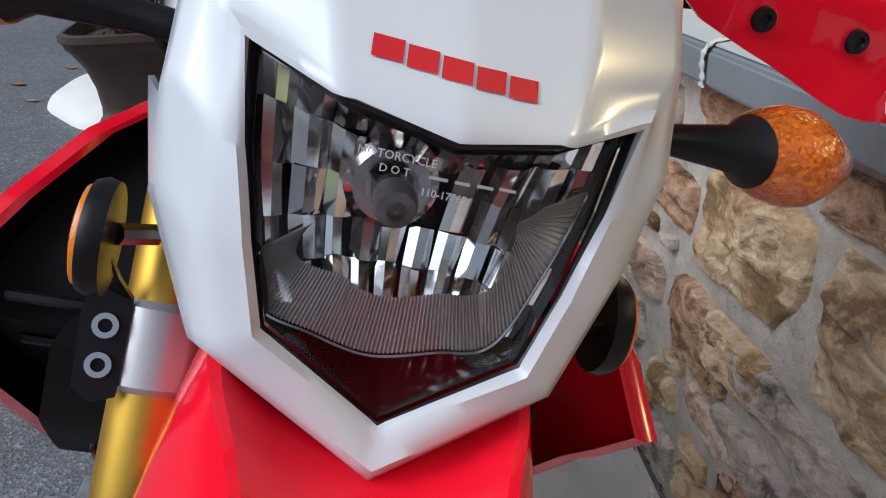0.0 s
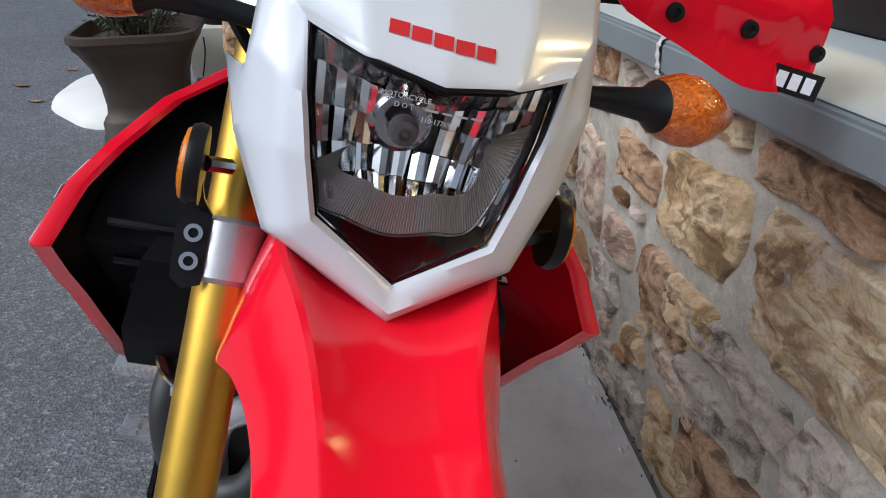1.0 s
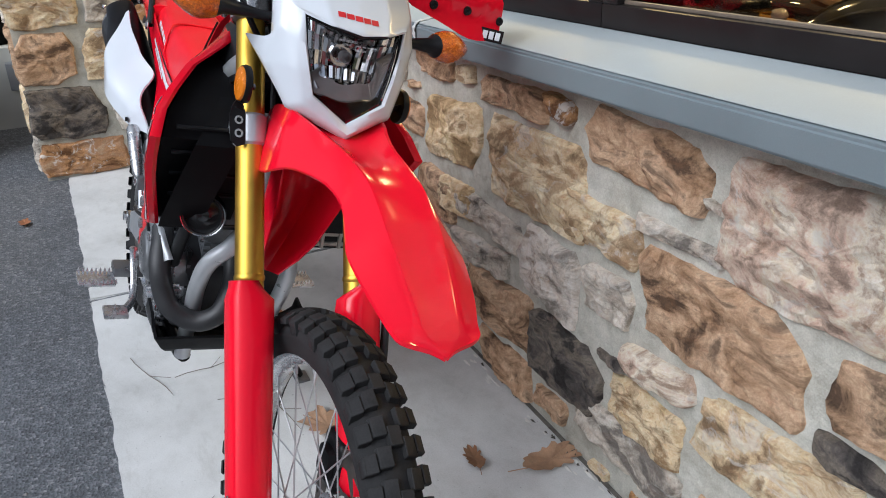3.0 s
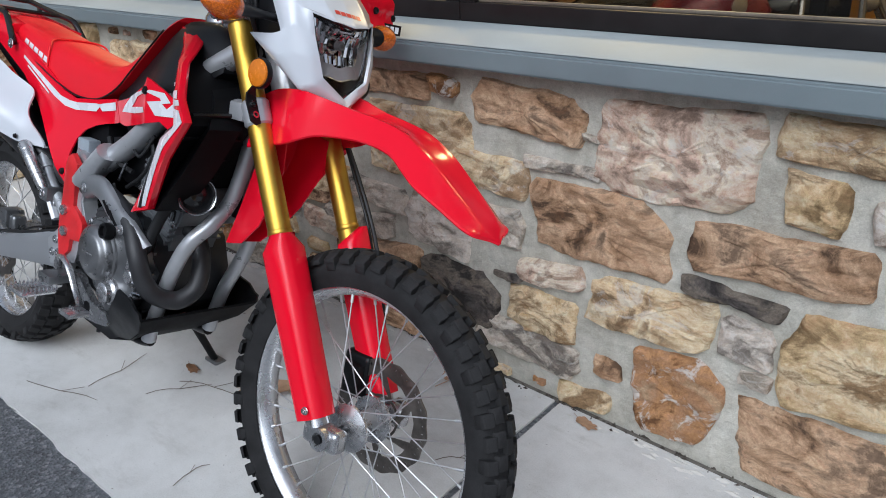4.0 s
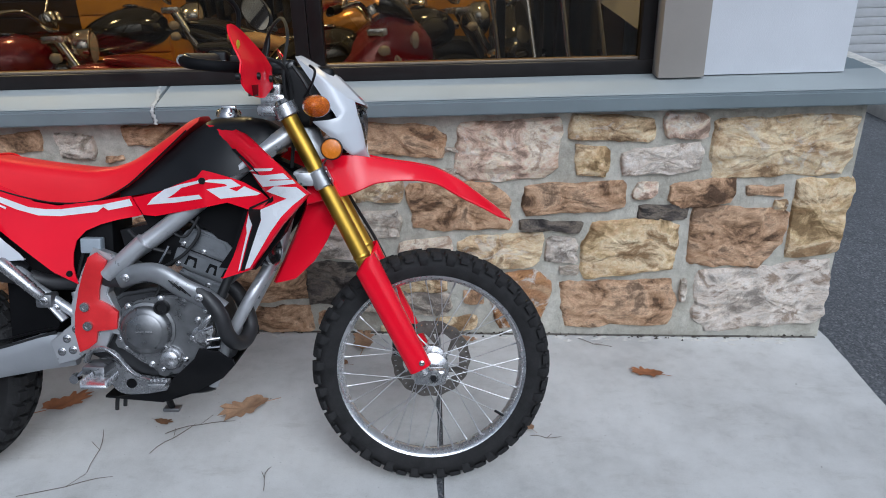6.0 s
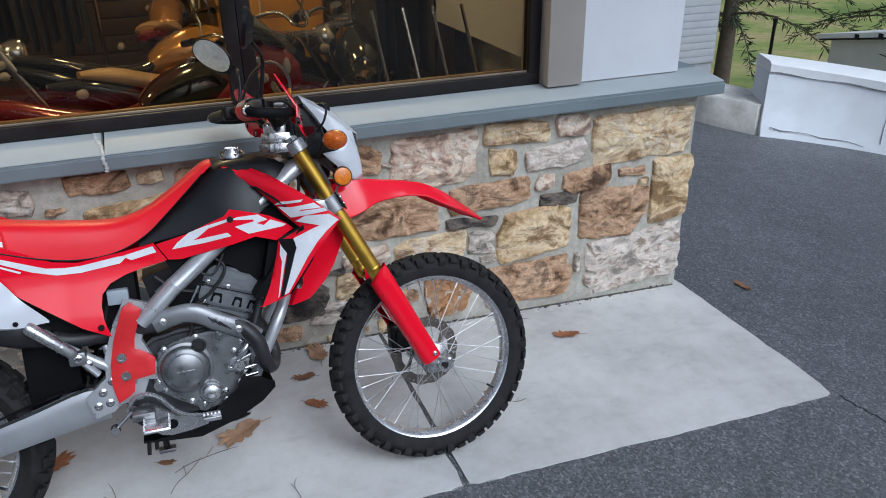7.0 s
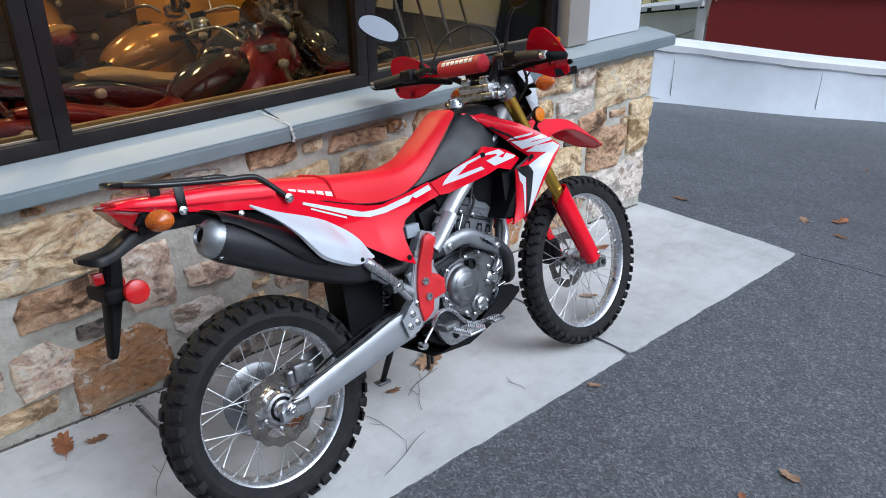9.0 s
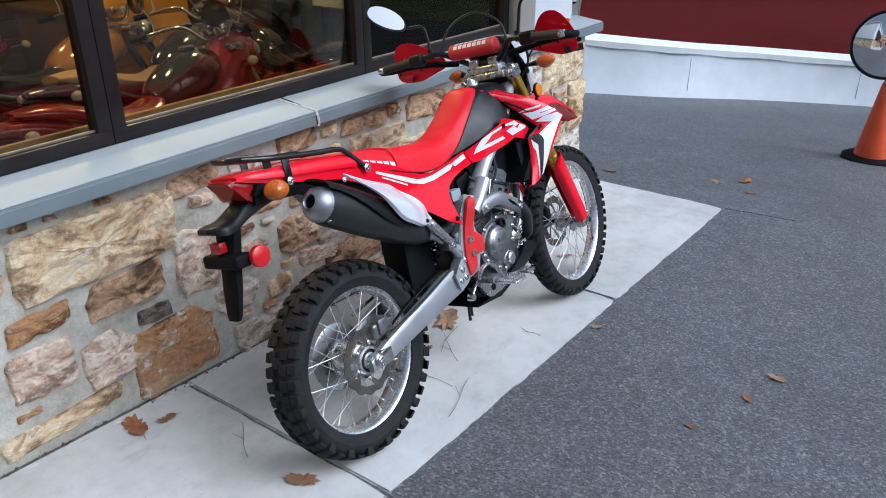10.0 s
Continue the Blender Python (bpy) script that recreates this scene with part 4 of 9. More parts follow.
# ---- bodywork ----
REAR_LINE = [(0.651, 0.923), (0.710, 0.952), (0.791, 0.979), (0.828, 0.989), (0.862, 1.052), (0.900, 1.014), (0.934, 0.989), (0.969, 0.955), (1.004, 0.921), (1.045, 0.863)]
FRONT_LINE = [(0.651, 0.975), (0.678, 1.000), (0.752, 1.052), (0.800, 1.086), (0.840, 1.122), (0.882, 1.158), (0.918, 1.114), (0.945, 1.082), (0.980, 1.034), (1.008, 0.993), (1.045, 0.905)]


FLARE = [(0.650, 0.013), (0.675, 0.012), (0.760, -0.009), (0.813, -0.021), (0.879, -0.023), (0.918, -0.036), (0.945, -0.034), (0.981, -0.026), (1.008, 0.0), (1.023, 0.012), (1.045, 0.015)]


def shroud_y(x, z):
    a = np.interp(z, *zip(*REAR_LINE))
    b = np.interp(z, *zip(*FRONT_LINE))
    u = clamp01((x - a) / max(0.01, b - a))
    return float(-0.0377 - 0.354 * x + 0.2616 * z + np.interp(z, *zip(*FLARE)) * u - 0.11 * max(0.03, b - a) * math.sin(u * math.pi) ** 0.8)


SHROUD = [(0.863, 1.045), (0.911, 1.041), (0.944, 1.035), (0.969, 1.023), (0.993, 1.008), (1.034, 0.980), (1.082, 0.945), (1.114, 0.918), (1.158, 0.882), (1.122, 0.840), (1.086, 0.800), (1.052, 0.752), (1.000, 0.678), (0.923, 0.651),
          (0.952, 0.710), (0.979, 0.791), (0.989, 0.828), (1.052, 0.862), (1.014, 0.900), (0.989, 0.934), (0.955, 0.969), (0.921, 1.004), (0.887, 1.025)]
sr, sl = both("radiator_shroud", lambda: sheet(SHROUD, shroud_y, 0.004, 5, 0, 1, 0.0, 0.018), RED, bike, "red radiator shroud with white stripes", 50)


def decal(outline, depth, lift, mat, owners, cuts=2, smooth_outline=0):
    for s, ow in zip((1, -1), owners):
        bm = sheet(outline, lambda u, v: depth(u, v) - lift - 0.0008, 0.0006, 5, smooth_outline, 1, 0, 0.014)
        if s < 0:
            bm = mirror_y(bm)
        part("decal", bm, mat, ow, smooth=30)


# front edge lip of the shroud
LIP = SHROUD[:14]


def lip_bm():
    bm = bmesh.new()
    rings = []
    pts = [Vector((u, shroud_y(u, v), v)) for u, v in LIP]
    for p in pts:
        rings.append([bm.verts.new(p), bm.verts.new(p + Vector((0.004, 0.010, 0.0))), bm.verts.new(p + Vector((0.0, 0.017, 0))), bm.verts.new(p + Vector((-0.008, 0.008, 0)))])
    return skin(bm, rings)


bm = sheet([(0.99 + (u - 0.99) * 0.95, 0.85 + (v - 0.85) * 0.97) for u, v in SHROUD], lambda u, v: shroud_y(u, v) + 0.007, 0.002, 4, 0, 1, 0, 0.03)
part("duct_liner", bm, BLACK_MATT, sr, "black liner inside the shroud")
for ow, b in ((sr, lip_bm()), (sl, mirror_y(lip_bm()))):
    part("shroud_lip", b, RED, ow)

decal([(0.990, 0.929), (1.004, 0.938), (1.064, 0.943), (1.058, 0.936)], shroud_y, 0.001, DECAL_WHITE, (sr, sl))
decal([(1.000, 0.924), (1.030, 0.922), (1.091, 0.932), (1.109, 0.918), (1.056, 0.914), (1.051, 0.910), (1.117, 0.917), (1.125, 0.908), (1.030, 0.892)], shroud_y, 0.001, DECAL_WHITE, (sr, sl))
decal([(1.040, 0.881), (1.066, 0.897), (1.127, 0.899), (1.152, 0.881), (1.116, 0.852), (1.087, 0.823), (1.057, 0.782), (0.998, 0.684), (0.979, 0.678), (1.032, 0.811), (1.022, 0.833), (1.100, 0.868)], shroud_y, 0.001, DECAL_WHITE, (sr, sl))
decal([(0.990, 0.830), (0.994, 0.838), (1.051, 0.864), (1.053, 0.861), (1.000, 0.834), (1.028, 0.836), (1.031, 0.811), (0.984, 0.676), (0.974, 0.675), (1.006, 0.795), (0.996, 0.812)], shroud_y, 0.0016, BLACK, (sr, sl))
decal([(0.993, 0.824), (1.008, 0.805), (0.995, 0.764), (0.972, 0.679), (0.967, 0.672), (0.990, 0.774), (0.987, 0.791)], shroud_y, 0.001, DECAL_WHITE, (sr, sl))


SIDE_X = [-0.45, -0.05, 0.20, 0.42, 0.65, 0.76, 0.87, 1.05]
SIDE_Y = [-0.05, -0.095, -0.096, -0.089, -0.092, -0.113, -0.147, -0.150]


def ease(t):
    t = clamp01(t)
    return t * t * (3 - 2 * t)


def side_y(x, z):
    """Outer face of the side panels: slim under the seat, wider at the foot and ahead by the shroud."""
    return float(np.interp(x, SIDE_X, SIDE_Y)) - 0.045 * ease((0.81 - z) / 0.18) * ease((x - 0.08) / 0.18)


FRONT_SIDE = [(1.038, 0.858), (1.018, 0.876), (0.973, 0.901), (0.935, 0.913), (0.913, 0.919), (0.887, 0.926), (0.867, 0.930), (0.850, 0.911), (0.803, 0.893), (0.748, 0.870), (0.691, 0.855), (0.664, 0.849), (0.692, 0.803), (0.727, 0.801), (0.831, 0.823), (0.930, 0.846), (0.987, 0.828)]
fr, fl = both("side_panel", lambda: sheet(FRONT_SIDE, side_y, 0.004, 5, 0, 1, 0, 0.02), RED, bike, "red side panel with white graphics", 30)
decal([(0.705, 0.831), (0.720, 0.848), (0.755, 0.874), (0.803, 0.890), (0.850, 0.901), (0.867, 0.909), (0.859, 0.896), (0.806, 0.881), (0.783, 0.863), (0.763, 0.851), (0.855, 0.865), (0.865, 0.855), (0.790, 0.841)], side_y, 0.001, DECAL_WHITE, (fr, fl))
decal([(0.867, 0.900), (0.884, 0.906), (0.942, 0.908), (0.968, 0.891), (0.936, 0.884), (0.956, 0.876), (0.976, 0.890), (1.019, 0.872), (1.009, 0.867), (0.913, 0.856), (0.877, 0.880), (0.932, 0.890), (0.926, 0.895)], side_y, 0.001, DECAL_WHITE, (fr, fl))
REAR_SIDE = [(-0.334, 0.992), (-0.160, 0.985), (0.029, 0.971), (0.135, 0.938), (0.251, 0.901), (0.339, 0.863), (0.398, 0.833), (0.459, 0.823), (0.567, 0.837), (0.658, 0.853), (0.688, 0.803), (0.676, 0.799), (0.622, 0.788), (0.575, 0.775), (0.535, 0.757), (0.512, 0.731), (0.507, 0.700), (0.509, 0.665),
             (0.521, 0.617), (0.455, 0.649), (0.343, 0.728), (0.180, 0.845), (0.029, 0.908), (-0.209, 0.955)]
rr, rl = both("rear_side_cover", lambda: sheet(REAR_SIDE, side_y, 0.004, 6, 0, 1, 0, 0.02), RED, bike, "red rear side cover with a white stripe", 30)
decal([(0.183, 0.894), (0.346, 0.832), (0.383, 0.818), (0.428, 0.813), (0.469, 0.814), (0.562, 0.827), (0.590, 0.828), (0.566, 0.808), (0.466, 0.795), (0.407, 0.796), (0.350, 0.812), (0.181, 0.887)], side_y, 0.001, DECAL_WHITE, (rr, rl))
decal([(0.574, 0.827), (0.655, 0.845), (0.663, 0.827), (0.596, 0.813)], side_y, 0.001, DECAL_WHITE, (rr, rl))
decal([(0.324, 0.817), (0.206, 0.871), (0.204, 0.867), (0.322, 0.812)], side_y, 0.001, DECAL_WHITE, (rr, rl))
for ow, s in ((fr, -1), (fl, 1)):
    b = lathe(None, [(0, 0.004), (0.006, 0.004), (0.007, 0.002), (0.009, 0.002), (0.009, -0.004)], (0.866, s * 0.1477, 0.902), (0, s, 0), 16)
    part("fastener", b, BLACK, ow)
for ow, s in ((rr, -1), (rl, 1)):
    b = lathe(None, [(0, 0.006), (0.006, 0.006), (0.008, 0.003), (0.009, -0.002)], (0.499, s * (0.001 - side_y(0.499, 0.645)), 0.645), (0, s, 0), 12)
    part("fastener", b, BLACK, ow)


# ---- seat and tank ----
def loft(stations, shape, sub=3):
    """stations: (x, z top, z bottom, half width top, half width bottom); shape: (t, k) pairs round the upper outline."""
    a = spline([Vector((q[0], q[1], q[2])) for q in stations], sub)
    b = spline([Vector((q[3], q[4], 0)) for q in stations], sub)
    bm = bmesh.new()
    rings = []
    for p, w in zip(a, b):
        ring = []
        for t, k in shape:
            half = w.x + (w.y - w.x) * (1 - k)
            ring.append(bm.verts.new((p.x, t * half, p.z + (p.y - p.z) * k)))
        rings.append(ring)
    return skin(bm, rings)


PAD = [(-1, 0), (-1.02, 0.35), (-1.0, 0.7), (-0.93, 0.88), (-0.75, 0.97), (-0.4, 1.0), (0, 1.005), (0.4, 1.0), (0.75, 0.97), (0.93, 0.88), (1.0, 0.7), (1.02, 0.35), (1, 0)]
SEAT = [(-0.16, 0.982, 0.958, 0.060, 0.068), (-0.05, 0.990, 0.945, 0.068, 0.080), (0.10, 0.975, 0.925, 0.070, 0.086), (0.25, 0.953, 0.880, 0.072, 0.090), (0.36, 0.937, 0.846, 0.074, 0.088), (0.46, 0.926, 0.828, 0.074, 0.086), (0.56, 0.920, 0.836, 0.070, 0.084),
        (0.64, 0.940, 0.873, 0.064, 0.084), (0.70, 0.976, 0.924, 0.060, 0.084), (0.76, 1.018, 0.980, 0.056, 0.082), (0.81, 1.055, 1.028, 0.052, 0.078), (0.838, 1.066, 1.052, 0.046, 0.068)]
seat = part("seat", loft(SEAT, PAD), RED_SEAT, bike, "long red vinyl seat", 60)
bm = sweep(None, spline([(0.30, -0.091, 0.875), (0.29, -0.080, 0.93), (0.275, -0.062, 0.949), (0.27, 0, 0.953), (0.275, 0.062, 0.949), (0.29, 0.080, 0.93), (0.30, 0.091, 0.875)], 6), 0.003, 6)
part("seam", bm, RED_SEAT, seat)
# thin black strip draws the shade line between seat and side panel
for s in (-1, 1):
    bm = sweep(None, spline([(q[0], s * (q[4] + 0.003), q[2] + 0.002) for q in SEAT[1:-1]], 4), 0.0022, 6)
    part("seat_edge", bm, BLACK, seat, "black strip for the shade under the seat's edge")
# pale lettering on the seat side stands as plain bars
from mathutils.bvhtree import BVHTree
seat_bm = loft(SEAT, PAD)
SEAT_TREE = BVHTree.FromBMesh(seat_bm)
seat_bm.free()
for s in (-1, 1):
    bm = bmesh.new()
    for i in range(5):
        x0 = 0.153 + i * 0.029
        z0 = 0.9240 - i * 0.0078
        grid = []
        for a in range(4):
            for k in range(3):
                x, z = x0 + a * 0.0075, z0 + k * 0.0068 - a * 0.0021
                hit = SEAT_TREE.ray_cast(Vector((x, s * 0.4, z)), Vector((0, -s, 0)))[0] or Vector((x, s * 0.12, z))
                grid.append(bm.verts.new(hit + Vector((0, s * 0.0008, 0.0004))))
        for a in range(3):
            for k in range(2):
                bm.faces.new((grid[a * 3 + k], grid[a * 3 + 3 + k], grid[a * 3 + 4 + k], grid[a * 3 + 1 + k]))
    part("letter_bar", bm, DECAL_WHITE, seat, "pale printed bar on the seat side")

TANK = [(0.62, 0.88, 0.845, 0.050, 0.068), (0.70, 0.935, 0.86, 0.058, 0.080), (0.78, 1.00, 0.878, 0.062, 0.100), (0.86, 1.055, 0.895, 0.072, 0.120), (0.93, 1.066, 0.91, 0.08, 0.122), (1.00, 1.060, 0.935, 0.076, 0.108), (1.05, 1.035, 0.97, 0.062, 0.09)]
tank = part("tank_cover", loft(TANK, [(-1, 0), (-1.05, 0.3), (-1.03, 0.6), (-0.98, 0.85), (-0.8, 0.97), (-0.4, 1), (0, 1.01), (0.4, 1), (0.8, 0.97), (0.98, 0.85), (1.03, 0.6), (1.05, 0.3), (1, 0)], 4),
            plain("dark_grey_tank_plastic", (0.009, 0.0095, 0.011), 0.36, spec=0.35, var=0.12, fine=900, relief=0.0001), bike, "dark grey plastic tank cover", 50)
bm = lathe(None, [(0, 0.022), (0.02, 0.022), (0.022, 0.018), (0.03, 0.018), (0.033, 0.012), (0.036, 0.006), (0.036, -0.004)], (0.905, 0, 1.068), (0.05, 0, 1), 28)
box(0.885, 0.925, -0.006, 0.006, 1.086, 1.096, 0.003, 2, bm)
part("fuel_cap", bm, CHROME, tank, "chrome fuel filler cap")

# ---- frame ----
frame_obj = part("frame", sweep(None, spline([(1.085, -0.050, 1.03), (0.98, -0.082, 0.955), (0.87, -0.092, 0.865), (0.76, -0.094, 0.775), (0.66, -0.112, 0.70)], 5), 0.031, 14, flat=0.8), SILVER_PAINT, bike, "silver painted frame spars", 50)
bm = sweep(None, spline([(1.085, 0.050, 1.03), (0.98, 0.082, 0.955), (0.87, 0.092, 0.865), (0.76, 0.094, 0.775), (0.66, 0.112, 0.70)], 5), 0.031, 14, flat=0.8)
part("spar", bm, SILVER_PAINT, frame_obj)
for s in (-1, 1):
    bm = sweep(None, spline([(0.70, s * 0.123, 0.735), (0.635, s * 0.127, 0.675), (0.60, s * 0.124, 0.645)], 4), 0.035, 14, flat=0.7)
    part("spar_joint", bm, SILVER_PAINT, frame_obj)
    bm = sheet([(0.566, 0.712), (0.625, 0.690), (0.595, 0.590), (0.628, 0.515), (0.665, 0.500), (0.655, 0.470), (0.600, 0.478), (0.575, 0.430), (0.520, 0.418), (0.497, 0.40), (0.455, 0.395), (0.438, 0.452), (0.470, 0.485), (0.490, 0.500), (0.495, 0.56), (0.528, 0.650)], lambda u, v: -0.131, 0.040, 0)
    if s > 0:
        bm = mirror_y(bm)
    bmesh.ops.bevel(bm, geom=[e for e in bm.edges if len(e.link_faces) == 2 and e.calc_face_angle(0) > 1], offset=0.004, segments=2, affect="EDGES")
    piv = part("pivot_plate", bm, SILVER_PAINT, frame_obj)
    bm = bmesh.new()
    for x, z in ((0.478, 0.462), (0.492, 0.43), (0.462, 0.425), (0.505, 0.49)):
        bolt_head(bm, (x, s * 0.131, z), (0, s, 0), 0.0085)
    part("bolt", bm, CHROME, piv)
    bm = sheet([(0.577, 0.706), (0.604, 0.684), (0.577, 0.602), (0.574, 0.574), (0.600, 0.561), (0.623, 0.540), (0.618, 0.494), (0.566, 0.487), (0.559, 0.454), (0.537, 0.437), (0.515, 0.427), (0.505, 0.480), (0.508, 0.535), (0.522, 0.600), (0.540, 0.650), (0.557, 0.694)], lambda u, v: -0.143 - 0.010 * ease((v - 0.58) / 0.10), 0.012, 3, 0, 1, 0.003, 0.02)
    if s > 0:
        bm = mirror_y(bm)
    fg = part("frame_guard", bm, plain("worn_red_frame_guard", (0.60, 0.018, 0.022), 0.42, var=0.14, scale=14, fine=500, relief=0.0003) if s < 0 else RED, bike, "worn red plastic frame guard")
    bm = bmesh.new()
    for x, z in ((0.538, 0.556), (0.543, 0.503)):
        lathe(bm, [(0, 0.004), (0.006, 0.004), (0.006, 0.006), (0.0125, 0.006), (0.0135, 0.0), (0.0135, -0.006)], (x, s * 0.144, z), (0, s, 0), 18)
    part("bolt", bm, ALLOY, fg)
    # subframe strut to the pivot, and silver master-cylinder rod
    bm = sweep(None, [(0.30, s * 0.10, 0.69), (0.40, s * 0.115, 0.60), (0.50, s * 0.118, 0.53)], 0.014, 12)
    sweep(bm, [(0.305, s * 0.104, 0.686), (0.375, s * 0.112, 0.622)], 0.018, 12)
    part("subframe_strut", bm, SILVER_PAINT, frame_obj)
    a, b = Vector((0.428, s * 0.142, 0.580)), Vector((0.322, s * 0.152, 0.682))
    bm = sweep(None, [a.lerp(b, k) for k in (0.0, 0.06, 0.5, 0.94, 1.0)], [0.010, 0.0145, 0.0165, 0.0175, 0.013], 14)
    peg = part("passenger_peg", bm, ALLOY, frame_obj, "folded alloy passenger foot peg")
    for k in range(4):
        c = a.lerp(b, 0.30 + 0.17 * k)
        part("grip_rib", sweep(None, [c, c + (b - a).normalized() * 0.004], 0.0174, 14), ALLOY, peg)
    bm = box(0.408, 0.452, min(s * 0.100, s * 0.148), max(s * 0.100, s * 0.148), 0.552, 0.590, 0.008, 2)
    part("peg_bracket", bm, ALLOY_GREY, peg)
    bm = bolt_head(None, (0.430, s * 0.148, 0.571), (0, s, 0), 0.010)
    bolt_head(bm, (0.452, s * 0.132, 0.548), (0, s, 0), 0.009)
    part("bolt", bm, CHROME, peg)
    part("bracket_arm", sweep(None, [(0.430, s * 0.128, 0.570), (0.475, s * 0.128, 0.515)], 0.016, 10, flat=0.6), SILVER_PAINT, peg)
    bm = sweep(None, spline([(1.085, s * 0.014, 0.90), (1.042, s * 0.022, 0.72), (1.010, s * 0.046, 0.645), (0.980, s * 0.082, 0.590), (0.942, s * 0.090, 0.520), (0.898, s * 0.085, 0.435), (0.868, s * 0.085, 0.36), (0.855, s * 0.083, 0.316)], 5), 0.0175, 12)
    part("down_tube", bm, SILVER_PAINT, frame_obj)
    bm = sweep(None, spline([(0.86, s * 0.08, 0.315), (0.80, s * 0.085, 0.305), (0.62, s * 0.085, 0.31), (0.54, s * 0.10, 0.38)], 5), 0.015, 10)
    part("cradle_tube", bm, BLACK, frame_obj)
bm = sweep(None, [(1.10, 0, 1.07), (1.16, 0, 0.94)], 0.036, 20)
part("steering_head", bm, SILVER_PAINT, frame_obj)
bm = sheet([(0.575, 0.283), (0.72, 0.272), (0.824, 0.309), (0.900, 0.358), (0.938, 0.402), (0.936, 0.420), (0.920, 0.425), (0.899, 0.440), (0.845, 0.449), (0.831, 0.42), (0.78, 0.37), (0.734, 0.324), (0.693, 0.3)], lambda u, v: -0.105 - 0.06 * clamp01((v - 0.29) / 0.12), 0.006, 2)
part("skid_plate_side", bm, BLACK, bike, "black plastic skid plate")
bm = sheet([(0.575, 0.283), (0.72, 0.272), (0.824, 0.309), (0.900, 0.358), (0.938, 0.402), (0.936, 0.420), (0.920, 0.425), (0.899, 0.440), (0.845, 0.449), (0.831, 0.42), (0.78, 0.37), (0.734, 0.324), (0.693, 0.3)], lambda u, v: 0.105 + 0.06 * clamp01((v - 0.29) / 0.12), 0.006, 2, 0, -1)
part("skid_plate_side", bm, BLACK, bike)
bm = bmesh.new()
skin(bm, [[bm.verts.new((x, -w, z)), bm.verts.new((x, w, z)), bm.verts.new((x, w - 0.002, z + 0.006)), bm.verts.new((x, 0.002 - w, z + 0.006))] for x, z, w in ((0.56, 0.283, 0.104), (0.72, 0.270, 0.104), (0.824, 0.307, 0.114), (0.900, 0.356, 0.137), (0.938, 0.400, 0.158))])
part("skid_plate", bm, BLACK_MATT, bike)

# ---- swingarm and rear suspension ----
for s in (-1, 1):
    bm = bmesh.new()
    rings = []
    for x, z, h, w in ((0.49, 0.425, 0.048, 0.020), (0.40, 0.415, 0.052, 0.020), (0.30, 0.388, 0.046, 0.019), (0.18, 0.357, 0.040, 0.018), (0.07, 0.328, 0.034, 0.017), (0.02, 0.316, 0.026, 0.015), (-0.015, 0.307, 0.018, 0.012)):
        y = s * (0.085 + 0.012 * clamp01(x / 0.4))
        ring = []
        for k in range(20):
            a = 2 * math.pi * k / 20
            ca, sa = math.cos(a), math.sin(a)
            sq = 1 / max(abs(ca), abs(sa)) ** 0.72
            ring.append(bm.verts.new((x, y + w * ca * sq, z + h * sa * sq)))
        rings.append(ring)
    skin(bm, rings)
    arm = part("swingarm", bm, plain("brushed_swingarm_aluminium", (0.40, 0.41, 0.43), 0.42, metal=0.6, var=0.06, scale=12, fine=500), bike, "brushed aluminium swingarm", 35)
    bm = bolt_head(None, (0.012, s * 0.102, 0.322), (0, s, 0), 0.013, 0.012)
    part("axle_nut", bm, CHROME, arm)
    bm = box(0.02, 0.075, s * 0.09 - 0.016, s * 0.09 + 0.016, 0.293, 0.345, 0.006, 2)
    part("chain_adjuster", bm, CHROME, arm)
bm = box(0.36, 0.50, -0.085, 0.085, 0.385, 0.455, 0.02, 3)
part("swingarm_bridge", bm, ALLOY_GREY, bike)
bm = sweep(None, spline([(0.07, -0.095, 0.372), (0.20, -0.104, 0.405), (0.33, -0.106, 0.44), (0.44, -0.11, 0.475)], 5), 0.0045, 8)
part("rear_brake_hose", bm, HOSE, bike)
bm = box(0.03, 0.125, -0.085, -0.045, 0.375, 0.428, 0.012, 3)
box(0.05, 0.10, -0.095, -0.04, 0.385, 0.44, 0.01, 2, bm)
part("rear_caliper", bm, ALLOY_GREY, bike, "rear brake caliper")
bm = box(0.285, 0.425, -0.055, 0.055, 0.42, 0.66, 0.012, 2)
part("inner_mudguard", bm, BLACK_MATT, bike, "black inner rear mudguard")
bm = sheet([(0.30, 0.84), (0.44, 0.79), (0.44, 0.62), (0.31, 0.63), (0.16, 0.80), (-0.10, 0.92), (-0.28, 0.94), (-0.26, 0.965), (0.1, 0.93)], lambda u, v: -0.075, 0.15, 1)
part("rear_inner_fender", bm, BLACK_MATT, bike)
bm = sweep(None, spline([(0.10, 0.07, 0.428), (0.30, 0.075, 0.46), (0.46, 0.075, 0.47)], 4), 0.006, 6)
sweep(bm, spline([(0.0, 0.07, 0.212), (0.30, 0.075, 0.33), (0.46, 0.075, 0.40)], 4), 0.006, 6)
part("chain", bm, STEEL_DARK, bike)

